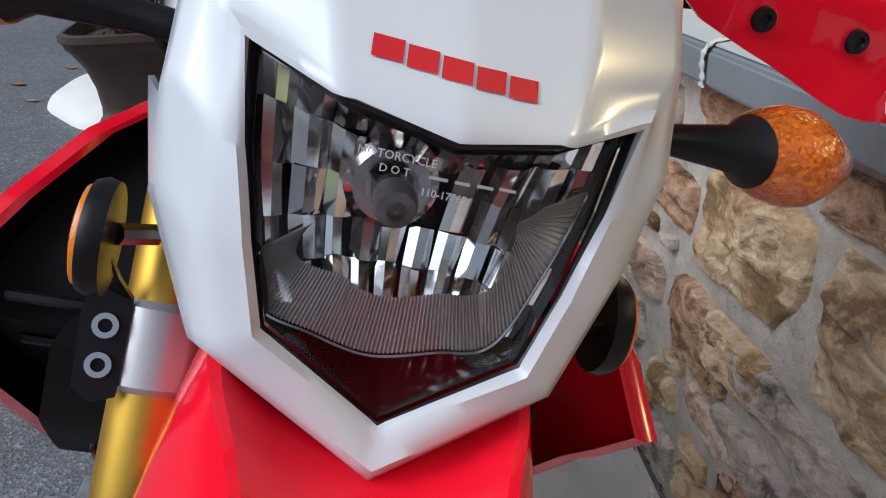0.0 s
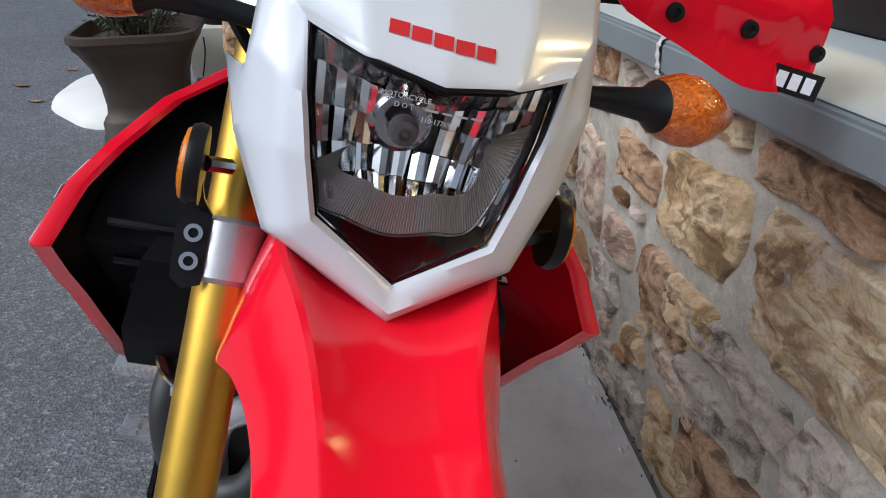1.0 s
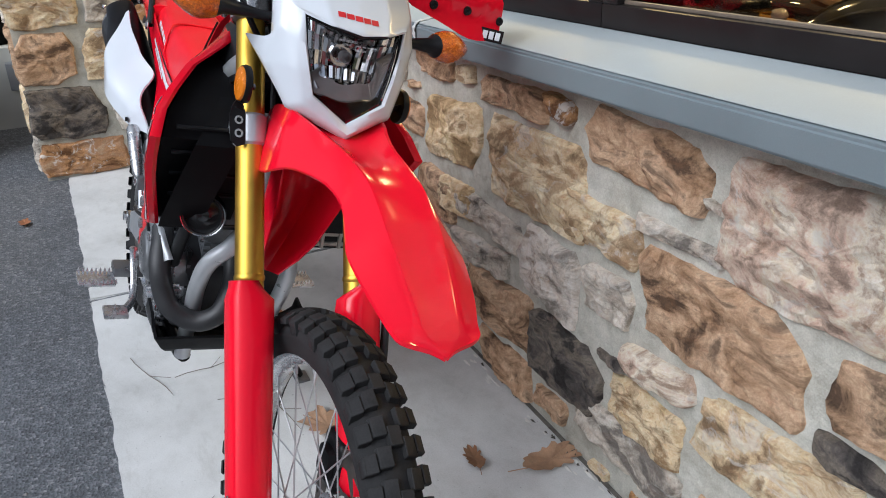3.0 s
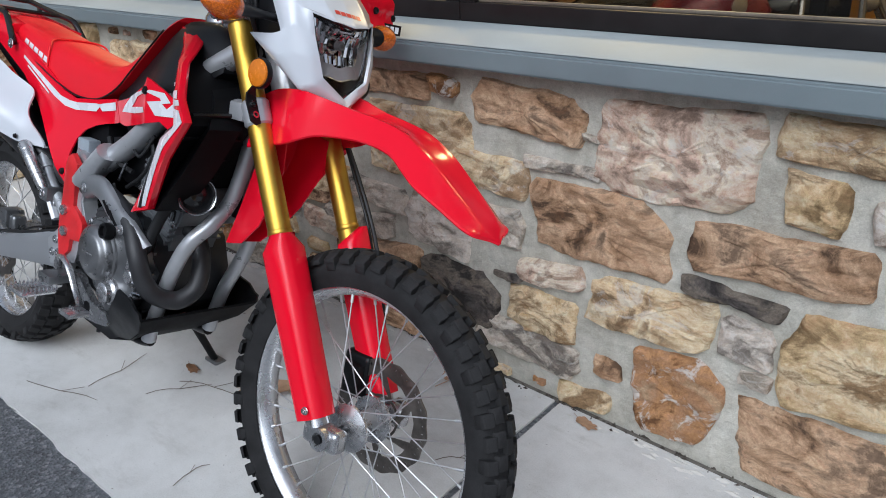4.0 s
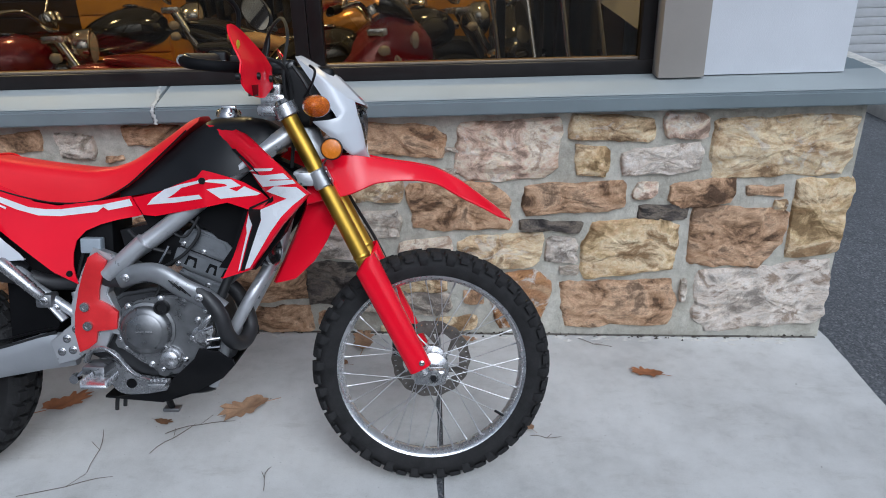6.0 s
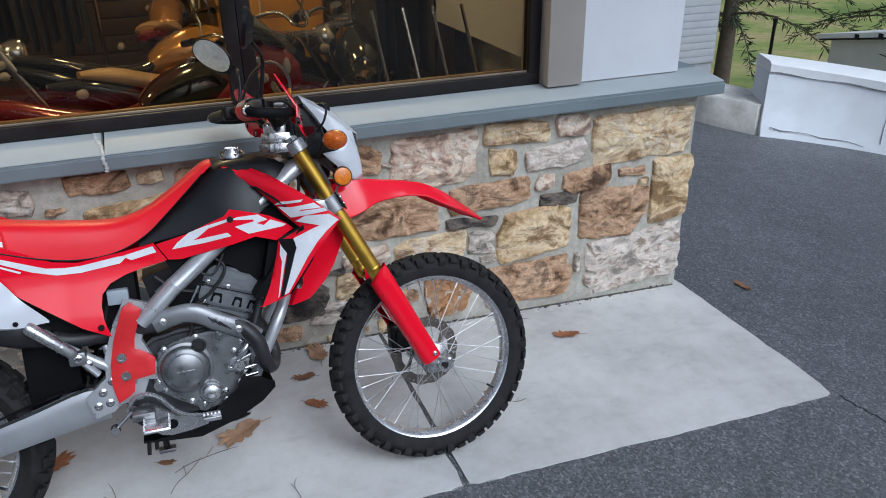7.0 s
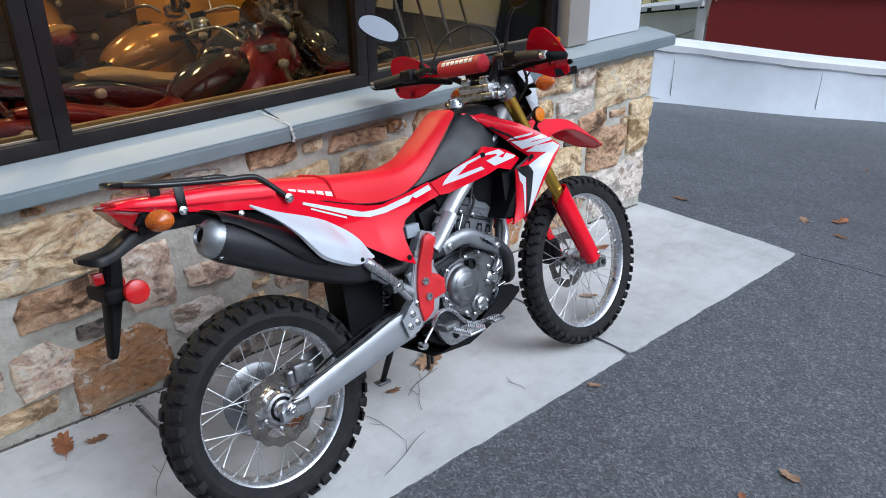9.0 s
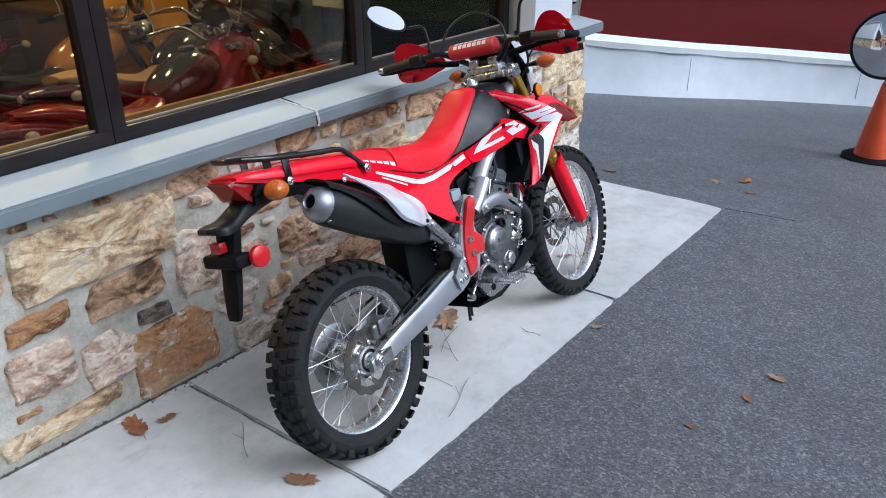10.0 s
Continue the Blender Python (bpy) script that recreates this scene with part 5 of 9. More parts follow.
coil = [Vector((0.455 + 0.05 * t, 0.0, 0.47 + 0.17 * t)) + Vector((0.9 * 0.034 * math.cos(t * 44), 0.034 * math.sin(t * 44), -0.25 * 0.034 * math.cos(t * 44))) for t in [k / 90 for k in range(91)]]
shock = part("shock_absorber", rod(None, (0.44, 0, 0.42), (0.515, 0, 0.68), 0.018, 14), BLACK_GLOSS, bike, "rear shock absorber with a black coil spring")
part("spring", sweep(None, coil, 0.006, 8), BLACK_GLOSS, shock)
part("chain_guard", sweep(None, spline([(0.43, -0.070, 0.475), (0.34, -0.068, 0.455), (0.22, -0.066, 0.420), (0.13, -0.064, 0.385)], 5), 0.007, 8, flat=0.5), BLACK, bike)


# ---- headlight cowl and lamp ----
def lens_x(dy, z):
    return 1.284 + 0.02 * (z - 1.03) - (3.45 + 26.0 * (z - 1.03)) * dy * dy


# rings of matching corners (half of them; the other side is mirrored): (dy, z, x)
def ring_pts(half):
    left = [(-dy, z, x) for dy, z, x in half]
    right = [(dy, z, x) for dy, z, x in half[1:-1]][::-1]
    return left + right


def fine(half, steps=5):
    pts = ring_pts(half)
    out = []
    n = len(pts)
    for i in range(n):
        a, b = Vector(pts[i]), Vector(pts[(i + 1) % n])
        for s in range(steps):
            out.append(a.lerp(b, s / steps))
    return [Vector((p.z, p.x, p.y)) for p in out]


# from the notch over the brow round one side to the bottom: notch, brow mid, top corner, side, lower side, low corner, bottom
LENS_HALF = [(0.0, 1.0945), (0.041, 1.100), (0.0785, 1.1085), (0.0745, 1.072), (0.0670, 1.035), (0.0570, 1.000), (0.0, 0.9635)]
A0 = [(d, z, lens_x(d, z)) for d, z in LENS_HALF]
A1 = [(d * 1.028 + (0.0012 if d else 0), z + dz, lens_x(d, z) + 0.0012) for (d, z), dz in zip(LENS_HALF, (0.0042, 0.0042, 0.0042, 0.001, 0, -0.002, -0.003))]
B = [(d * 1.045 + (0.0018 if d else 0), z + dz, lens_x(d, z) + dx) for (d, z), dz, dx in zip(LENS_HALF, (0.0052, 0.0052, 0.0052, 0.001, 0, -0.003, -0.0045), (0.0010, 0.0005, 0.0, 0.002, 0.004, 0.0045, 0.0045))]
C = [(0.0, 1.1045, 1.2835), (0.047, 1.1105, 1.2720), (0.0925, 1.1175, 1.2365), (0.0925, 1.078, 1.2520), (0.0860, 1.034, 1.2660), (0.0715, 0.987, 1.2750), (0.0, 0.949, 1.2955)]
D = [(0.0, 1.132, 1.256), (0.053, 1.136, 1.247), (0.106, 1.134, 1.216), (0.109, 1.088, 1.236), (0.104, 1.034, 1.240), (0.080, 0.980, 1.264), (0.0, 0.945, 1.2945)]
E = [(0.0, 1.178, 1.209), (0.052, 1.180, 1.202), (0.112, 1.172, 1.168), (0.113, 1.078, 1.226), (0.115, 1.024, 1.212), (0.086, 0.973, 1.248), (0.0, 0.943, 1.291)]
F = [(0.0, 1.230, 1.112), (0.048, 1.230, 1.108), (0.096, 1.224, 1.100), (0.1115, 1.064, 1.214), (0.1316, 1.058, 1.147), (0.084, 0.974, 1.243), (0.0, 0.946, 1.287)]


def ring_mesh(halves, thick=0.003, steps=6):
    bm = bmesh.new()
    rings = [[bm.verts.new(p) for p in fine(h, steps)] for h in halves]
    skin(bm, rings, False, False)
    bmesh.ops.recalc_face_normals(bm, faces=bm.faces)
    if thick:
        bmesh.ops.solidify(bm, geom=bm.faces[:], thickness=thick)
    return bm


cowl_bm = ring_mesh([A1, B, C, D, E, F], 0)
bmesh.ops.subdivide_edges(cowl_bm, edges=cowl_bm.edges[:], cuts=1, use_grid_fill=True)
bmesh.ops.solidify(cowl_bm, geom=cowl_bm.faces[:], thickness=-0.003)
bmesh.ops.recalc_face_normals(cowl_bm, faces=cowl_bm.faces)
COWL_TREE = BVHTree.FromBMesh(cowl_bm)
cowl = part("headlight_cowl", cowl_bm, WHITE, bike, "white plastic headlight cowl", 58, LAMP)
bz = ring_mesh([[(d * 0.985, z + (1.04 - z) * 0.012, lens_x(d, z) + 0.001) for d, z in LENS_HALF], A0, [(d * 1.03, z + (z - 1.04) * 0.045, lens_x(d, z) + 0.0025) for d, z in LENS_HALF], A1], 0)
part("lamp_gasket", bz, BLACK_GLOSS, cowl, m=LAMP)

# clear outer lens
bm = bmesh.new()
bulge = [[(d * k, 1.045 + (z - 1.045) * k, lens_x(d * k, 1.045 + (z - 1.045) * k) + 0.004 * (1 - k)) for d, z in LENS_HALF] for k in (0.985, 0.8, 0.6, 0.4, 0.2, 0.05)]
rings = [[bm.verts.new(p) for p in fine(h, 5)] for h in bulge]
skin(bm, rings, False, False)
bm.faces.new(rings[-1])
headlamp = part("headlamp_lens", bm, LENS, bike, "clear headlamp lens with a fluted reflector", 30, LAMP)
headlamp.visible_shadow = False

# reflector: a bowl of mirror facets, deepest round the bulb
REFLECT = plain("lamp_reflector_chrome", (0.90, 0.90, 0.91), 0.09, metal=1.0, var=0.05, scale=60, rvar=0.04)


def inside(d, z, k=0.9):
    """Half width of the reflector at a height."""
    pts = [(1.100, 0.0755), (1.078, 0.0735), (1.05, 0.0690), (1.02, 0.0615), (1.002, 0.050)]
    if z >= pts[0][0]:
        return pts[0][1]
    for (za, wa), (zb, wb) in zip(pts, pts[1:]):
        if zb <= z <= za:
            t = (z - zb) / (za - zb)
            return wb + (wa - wb) * t
    return pts[-1][1]


bm = bmesh.new()
rng = random.Random(8)
zs = [1.008, 1.024, 1.042, 1.060, 1.078, 1.098]
us = [-1, -0.82, -0.6, -0.4, -0.2, 0, 0.2, 0.4, 0.6, 0.82, 1]


def bowl(u, z):
    w = inside(0, z)
    d = u * w
    zz = z + 0.018 * abs(u) * clamp01((z - 1.05) / 0.04) - 0.010 * (1 - abs(u)) * clamp01((z - 1.07) / 0.02)
    deep = 0.038 * (1 - (abs(u) ** 2.2)) * (1 - abs((z - 1.052) / 0.055) ** 2.6) + 0.008
    return Vector((lens_x(d, zz) - max(0.008, deep), d, zz))


for i in range(len(us) - 1):
    for j in range(len(zs) - 1):
        if 3 <= i <= 5 and 2 <= j <= 3:
            continue
        tilt = Vector((rng.uniform(-0.004, 0.004), 0, 0))
        q = [bowl(us[i], zs[j]), bowl(us[i + 1], zs[j]), bowl(us[i + 1], zs[j + 1]), bowl(us[i], zs[j + 1])]
        n = (q[1] - q[0]).cross(q[3] - q[0]).normalized() * 0.0032
        a, b = rng.uniform(-1, 1), rng.uniform(-1, 1)
        # each facet is a shallow cylinder in four strips
        for s in range(3):
            t0, t1 = s / 3, (s + 1) / 3
            b0, b1 = 4 * t0 * (1 - t0), 4 * t1 * (1 - t1)
            vs = [q[0].lerp(q[1], t0) + n * (b0 + a * t0), q[0].lerp(q[1], t1) + n * (b1 + a * t1), q[3].lerp(q[2], t1) + n * (b1 + a * t1 + b * 0.5), q[3].lerp(q[2], t0) + n * (b0 + a * t0 + b * 0.5)]
            bm.faces.new([bm.verts.new(v) for v in vs])
part("reflector", bm, REFLECT, headlamp, "faceted chrome reflector", 20, LAMP)
# fluted band under and beside the reflector
bm = bmesh.new()
track = [Vector((d, z, 0)) for d, z in ((-0.064, 1.032), (-0.060, 1.008), (-0.037, 1.003), (-0.011, 0.9985), (0.017, 1.0045), (0.043, 1.010), (0.058, 1.0465), (0.068, 1.083))]
line = spline(track, 30)
prev = None
for k, p in enumerate(line):
    tgt = Vector((p.x * 0.6, 1.050 if p.x < 0.04 else 1.064, 0))
    d = (tgt - Vector((p.x, p.y, 0)))
    d = d.normalized() * (0.022 if p.x > -0.03 else 0.024)
    bump_x = 0.0016 if k % 2 else 0.0
    a = Vector((lens_x(p.x, p.y) - 0.006 + bump_x, p.x, p.y - 0.002))
    b = Vector((lens_x(p.x + d.x, p.y + d.y) - 0.014 + bump_x, p.x + d.x, p.y + d.y))
    cur = (bm.verts.new(a), bm.verts.new(b))
    if prev:
        bm.faces.new((prev[0], cur[0], cur[1], prev[1]))
    prev = cur
part("fluted_band", bm, plain("silvered_flutes", (0.52, 0.49, 0.49), 0.26, metal=0.45, var=0.05, rvar=0.03), headlamp, smooth=0, m=LAMP)
bm = sweep(None, [Vector((lens_x(p.x, p.y) - 0.004, p.x, p.y - 0.003)) for p in line[::3]], 0.0009, 5)
part("reflector_edge", bm, CHROME, headlamp, m=LAMP)
# dark housing behind and below the reflector
back = [[(d * k, 1.045 + (z - 1.045) * k, lens_x(d * k, z) - dx) for d, z in LENS_HALF] for k, dx in ((0.985, 0.002), (0.93, 0.012), (0.80, 0.040), (0.5, 0.075), (0.1, 0.085))]
bm = bmesh.new()
rings = [[bm.verts.new(p) for p in fine(h, 4)] for h in back]
skin(bm, rings, False, False)
bm.faces.new(rings[-1])
part("lamp_housing", bm, plain("polished_black_housing", (0.012, 0.008, 0.008), 0.06, var=0.1, rvar=0.02), headlamp, m=LAMP)
c0 = Vector((lens_x(0, 1.062) - 0.040, -0.014, 1.062))
bm = lathe(None, [(0.021, -0.01), (0.021, 0.0), (0.017, 0.004), (0.012, 0.004), (0.012, -0.01)], c0, (1, 0, 0), 28)
part("bulb_ring", bm, CHROME, headlamp, m=LAMP)
bm = lathe(None, [(0.009, 0.0), (0.009, 0.022), (0.0075, 0.028), (0.003, 0.031), (0, 0.0312)], c0, (1, 0, 0), 20)
part("bulb", bm, glass_mat("bulb_glass", (0.95, 0.93, 0.9)), headlamp, m=LAMP)
bm = lathe(None, [(0.0093, 0.016), (0.0095, 0.024), (0.008, 0.029), (0, 0.0315)], c0, (1, 0, 0), 20)
part("bulb_cap", bm, plain("bulb_cap_paint", (0.10, 0.09, 0.09), 0.35), headlamp, m=LAMP)


def lettering(text, size, m, mat, parent, name="lettering", thick=0.0004):
    cu = bpy.data.curves.new("t", "FONT")
    cu.body, cu.size, cu.extrude = text, size, thick
    cu.align_x, cu.align_y = "CENTER", "CENTER"
    cu.resolution_u = 2
    tmp = bpy.data.objects.new("t", cu)
    me = bpy.data.meshes.new_from_object(tmp)
    bpy.data.objects.remove(tmp)
    bpy.data.curves.remove(cu)
    me.transform(m)
    me.materials.append(mat)
    me.name = name
    ob = new(name, me)
    ob.parent = parent
    return ob


# raised words on the lens
FACE = Matrix(((0, 0, 1, 0), (1, 0, 0, 0), (0, 1, 0, 0), (0, 0, 0, 1)))     # text plane to the lens plane


def on_lens(dy, z, off=0.0016):
    return LAMP @ Matrix.Translation((lens_x(dy, z) + off, dy, z)) @ Matrix.Rotation(radians(-13), 4, "Y") @ FACE


MOULD = plain("moulded_letters", (0.42, 0.42, 0.44), 0.25, var=0.02)
lettering("MOTORCYCLE", 0.0046, on_lens(-0.0205, 1.0880), MOULD, headlamp)
lettering("D O T", 0.0044, on_lens(-0.0205, 1.0825), MOULD, headlamp)
lettering("110-17769", 0.0043, on_lens(0.000, 1.0768), MOULD, headlamp)
bm = bmesh.new()
for i, w in enumerate((0.0075, 0.006, 0.0065, 0.007)):
    d = -0.0035 + i * 0.0095
    box(lens_x(d, 1.083) + 0.0006, lens_x(d, 1.083) + 0.0010, d - w / 2, d + w / 2, 1.0824, 1.0836, bm=bm)
part("letter_bar", bm, MOULD, headlamp, m=LAMP)

# red maker's mark on the brow, as five plain blocks
bm = bmesh.new()
for i in range(5):
    d = -0.0312 + i * 0.0135
    for k in range(6):
        row = []
        for e in (0, 1):
            z = 1.1175 + (k + e) * 0.0070 / 6 - 0.05 * d
            for dd in (d - 0.0060, d + 0.0060):
                hit = COWL_TREE.ray_cast(Vector((1.5, dd, z)), Vector((-1, 0, 0)))[0]
                row.append(bm.verts.new(hit + Vector((0.0006, 0, 0.0004))))
        bm.faces.new((row[0], row[1], row[3], row[2]))
part("letter_bar", bm, DECAL_RED, cowl, "red printed mark on the brow", m=LAMP)

# black stay and instruments behind the cowl
bm = box(1.06, 1.20, -0.075, 0.075, 1.04, 1.205, 0.02, 3)
part("lamp_stay", bm, BLACK, bike, "black instrument housing behind the cowl", m=LAMP)
bm = box(1.02, 1.10, -0.07, 0.07, 1.18, 1.222, 0.015, 3)
part("instrument", bm, BLACK_GLOSS, bike, m=LAMP)


# ---- indicators ----
def indicator(tip, root, m, nm="front_indicator"):
    tip, root = Vector(tip), Vector(root)
    d = (tip - root).normalized()
    mid = root.lerp(tip, 0.55)
    ind = part(nm, sweep(None, [root, root.lerp(tip, 0.3), mid, mid + d * 0.012], [0.0105, 0.0095, 0.0165, 0.027], 20, flat=0.8), BLACK, bike, "amber indicator on a black stalk", m=m)
    L = (tip - mid).length
    k = [(0.0, 0.026), (0.12, 0.031), (0.28, 0.0352), (0.42, 0.0350), (0.60, 0.0275), (0.78, 0.0175), (0.90, 0.009), (0.94, 0.003)]
    bm = sweep(None, [mid + d * (0.010 + (L - 0.010) * t) for t, r in k], [r for t, r in k], 24, flat=0.8)
    part("lens", bm, AMBER, ind, "amber lens with facet sparkle in its colour", m=m)
    bm = sweep(None, [mid + d * 0.012, mid + d * 0.03], [0.018, 0.012], 12, flat=0.8)
    part("lamp_bowl", bm, plain("foil_orange", (0.9, 0.55, 0.2), 0.2, metal=0.8, var=0.4, scale=90), ind, m=m)
    return ind


indicator((1.160, 0.264, 1.099), (1.185, 0.075, 1.090), LAMP)
indicator((1.160, -0.264, 1.099), (1.185, -0.075, 1.090), LAMP)
indicator((-0.25, -0.140, 0.942), (-0.19, -0.04, 0.942), None, "rear_indicator")
indicator((-0.25, 0.140, 0.942), (-0.19, 0.04, 0.942), None, "rear_indicator")

# ---- handlebar ----
BAR = plain("black_handlebar", (0.02, 0.02, 0.021), 0.3, metal=0.5, var=0.1)


def bar_side(s):
    return [(0.905, s * 0.41, 1.188), (0.945, s * 0.26, 1.200), (0.972, s * 0.165, 1.206), (1.015, s * 0.105, 1.165), (1.033, s * 0.06, 1.140), (1.036, 0, 1.136)]


bm = sweep(None, spline(bar_side(-1) + bar_side(1)[::-1][1:], 6), 0.0115, 14)
bar = part("handlebar", bm, BAR, bike, "black handlebar with a red cross pad", m=STEER)
bm = box(1.005, 1.07, -0.075, 0.075, 1.098, 1.128, 0.008, 2)
for s in (-1, 1):
    box(1.012, 1.06, s * 0.045 - 0.02, s * 0.045 + 0.02, 1.118, 1.156, 0.008, 3, bm)
part("bar_clamp", bm, ALLOY, bar, "machined alloy bar clamp", m=STEER)
pad = part("bar_pad", sweep(None, [(0.972, -0.105, 1.198), (0.972, -0.10, 1.198), (0.972, 0.10, 1.198), (0.972, 0.105, 1.198)], [0.025, 0.031, 0.031, 0.025], 24), plain("red_bar_pad", (0.50, 0.012, 0.02), 0.5, var=0.1), bar, "red foam bar pad", m=STEER)
bm = bmesh.new()
for row, zz in ((0, 0.62), (1, 1.30)):
    for i in range(7):
        y = 0.068 - i * 0.0225
        for (a0, a1) in ((zz - 0.25, zz + 0.25),):
            vs = []
            for yy in (y - 0.0085, y + 0.0085):
                for k in range(4):
                    a = math.pi - (a0 + (a1 - a0) * k / 3)
                    vs.append(bm.verts.new((0.972 + 0.0322 * math.cos(a), yy, 1.198 + 0.0322 * math.sin(a))))
            for k in range(3):
                bm.faces.new((vs[k], vs[k + 1], vs[4 + k + 1], vs[4 + k]))
part("letter_bar", bm, DECAL_WHITE, pad, "white printed bars on the pad", m=STEER)
GRIP = plain("grip_rubber", (0.016, 0.016, 0.017), 0.7, var=0.2, fine=300, relief=0.0006)
for s in (-1, 1):
    p = [Vector(q) for q in bar_side(s)]
    a, b = p[0], p[1]
    gp = [a + (b - a) * k / 16 for k in range(14)]
    bm = sweep(None, gp, [0.0175 if k % 2 else 0.0162 for k in range(14)], 16)
    part("grip", bm, GRIP, bar, "black rubber grip", m=STEER)
    c = p[1]
    bm = box(c.x - 0.022, c.x + 0.024, c.y - 0.028, c.y + 0.028, c.z - 0.026, c.z + 0.022, 0.010, 3)
    box(c.x + 0.005, c.x + 0.05, c.y - 0.015 - s * 0.015, c.y + 0.015 - s * 0.015, c.z - 0.012, c.z + 0.014, 0.006, 2, bm)
    part("switch_block", bm, BLACK, bar, m=STEER)
    bm = sweep(None, spline([c + Vector((0.03, 0, -0.005)), c + Vector((0.055, s * 0.03, -0.01)), c + Vector((0.058, s * 0.09, -0.012)), c + Vector((0.045, s * 0.16, -0.014))], 5), [0.005] * 15 + [0.007], 10, flat=0.6)
    part("lever", bm, ALLOY, bar, "bare alloy lever", m=STEER)
    # hand guard: black spar and red shell
    bm = sweep(None, spline([(0.90, s * 0.425, 1.187), (0.93, s * 0.445, 1.180), (0.985, s * 0.435, 1.176), (1.02, s * 0.36, 1.178), (1.032, s * 0.26, 1.172), (1.03, s * 0.16, 1.158), (1.02, s * 0.12, 1.155)], 5), 0.010, 10, flat=1.3)
    hg = part("hand_guard", bm, BLACK_MATT, bar, "red hand guard on a black spar", m=STEER)
    bm = lathe(None, [(0, -0.004), (0.013, -0.004), (0.013, 0.022), (0.010, 0.026), (0, 0.026)], (0.905, s * 0.408, 1.188), (-0.2, s, 0), 16)
    part("bar_end", bm, ALLOY, hg, "alloy bar end", m=STEER)
    out = [(0.195, 1.150), (0.205, 1.185), (0.235, 1.215), (0.285, 1.262), (0.330, 1.283), (0.378, 1.278), (0.410, 1.243), (0.428, 1.190), (0.432, 1.145), (0.424, 1.108), (0.385, 1.094), (0.340, 1.093), (0.300, 1.106), (0.262, 1.120), (0.225, 1.132)]

    def guard_x(y, z):
        return 1.066 - 0.17 * max(0, y - 0.22) - 1.2 * max(0, y - 0.33) ** 2 - 0.35 * max(0, 0.23 - y) - 0.62 * max(0, z - 1.19) + 0.35 * max(0, 1.15 - z)

    out = [(y - (0.08 if s < 0 else 0.0) * max(0, y - 0.2), 1.19 + (z - 1.19) * (0.80 if z < 1.19 else 0.93)) for y, z in out]
    sh = sheet(out, guard_x, -0.004, 3, 2, 1, 0, 0.03)
    for v in sh.verts:
        y, x, z = v.co.x, v.co.y, v.co.z
        v.co = (x, s * y, z)
    shell = part("guard_shell", sh, RED, hg, "red plastic guard shell", 40, STEER)
    bm = bmesh.new()
    for y, z in ((0.247, 1.160), (0.330, 1.162), (0.425, 1.155)):
        lathe(bm, [(0, 0.004), (0.003, 0.004), (0.004, 0.006), (0.008, 0.005), (0.009, 0.0), (0.009, -0.004)], (guard_x(y, z), s * y, z), (1, 0, 0), 14)
    part("bolt", bm, BLACK, shell, m=STEER)
    # sticker: black plate with white blocks, kept as plain shapes
    bm = box(0, 0.001, -0.036, 0.036, -0.0125, 0.0125, 0.0)
    M = STEER @ Matrix.Translation((guard_x(0.385, 1.127) + 0.0028, s * 0.385, 1.127)) @ Matrix.Rotation(s * radians(-28), 4, "Z")
    stick = part("sticker", bm, BLACK_GLOSS, shell, "small black sticker with pale blocks", m=M)
    bm = bmesh.new()
    for i in range(5):
        box(0.001, 0.0016, -0.031 + i * 0.0128, -0.0215 + i * 0.0128, -0.0075, 0.0075, bm=bm)
    part("sticker_bar", bm, DECAL_WHITE, stick, m=M)
    bm = sheet([(-0.02, 0.0), (0.0, -0.012), (0.02, 0.0), (0.012, 0.012), (-0.012, 0.012)], lambda u, v: 0.0, 0.001, 0)
    M2 = STEER @ Matrix.Translation((guard_x(0.385, 1.225) + 0.003, s * 0.385, 1.225)) @ Matrix.Rotation(radians(90), 4, "Z") @ Matrix.Rotation(radians(0), 4, "X")
    part("badge", bm, plain("yellow_badge", (0.75, 0.62, 0.03), 0.4), shell, "yellow and black badge", m=M2)
    # mirror
    base = Vector((0.968, s * 0.205, 1.212))
    head = Vector((0.922, s * 0.356, 1.390))
    face = (Vector((-0.60, -0.766, 0.23)) if s > 0 else Vector((-0.93, 0.12, 0.16))).normalized()
    side = Vector((0, s, 0.12)) - face * Vector((0, s, 0.12)).dot(face)
    side.normalize()
    upv = face.cross(side) * s
    if upv.z < 0:
        upv = -upv
    joint = head - side * (0.078 if s > 0 else 0.058) - face * 0.008
    bm = sweep(None, spline([base, base + Vector((0.012, s * 0.01, 0.06)), base + Vector((0.014, s * 0.028, 0.115)), joint + Vector((0.012, 0, -0.02)), joint], 6), 0.0058, 10)
    lathe(bm, [(0.011, -0.02), (0.011, 0.02)], base, (0, 0, 1), 12)
    mir = part("mirror", bm, BLACK, bar, "oval mirror on a black stalk", m=STEER)
    for nm, k, d0, mat in (("mirror_shell", 1.0, -0.002, BLACK), ("mirror_glass", 0.93, 0.0, MIRROR)):
        bm = bmesh.new()
        rim = []
        for q in range(40):
            a = 2 * math.pi * q / 40
            u = (0.084 if s > 0 else 0.064) * math.cos(a) * (1 - 0.10 * math.sin(a))
            v = 0.042 * (abs(math.sin(a)) ** 0.85) * (1 if math.sin(a) > 0 else -1) + 0.010 * math.cos(a)
            rim.append((u * k, v * k))
        f0 = [bm.verts.new(head + side * u + upv * v + face * (0.003 if nm == "mirror_glass" else 0.001)) for u, v in rim]
        bm.faces.new(f0)
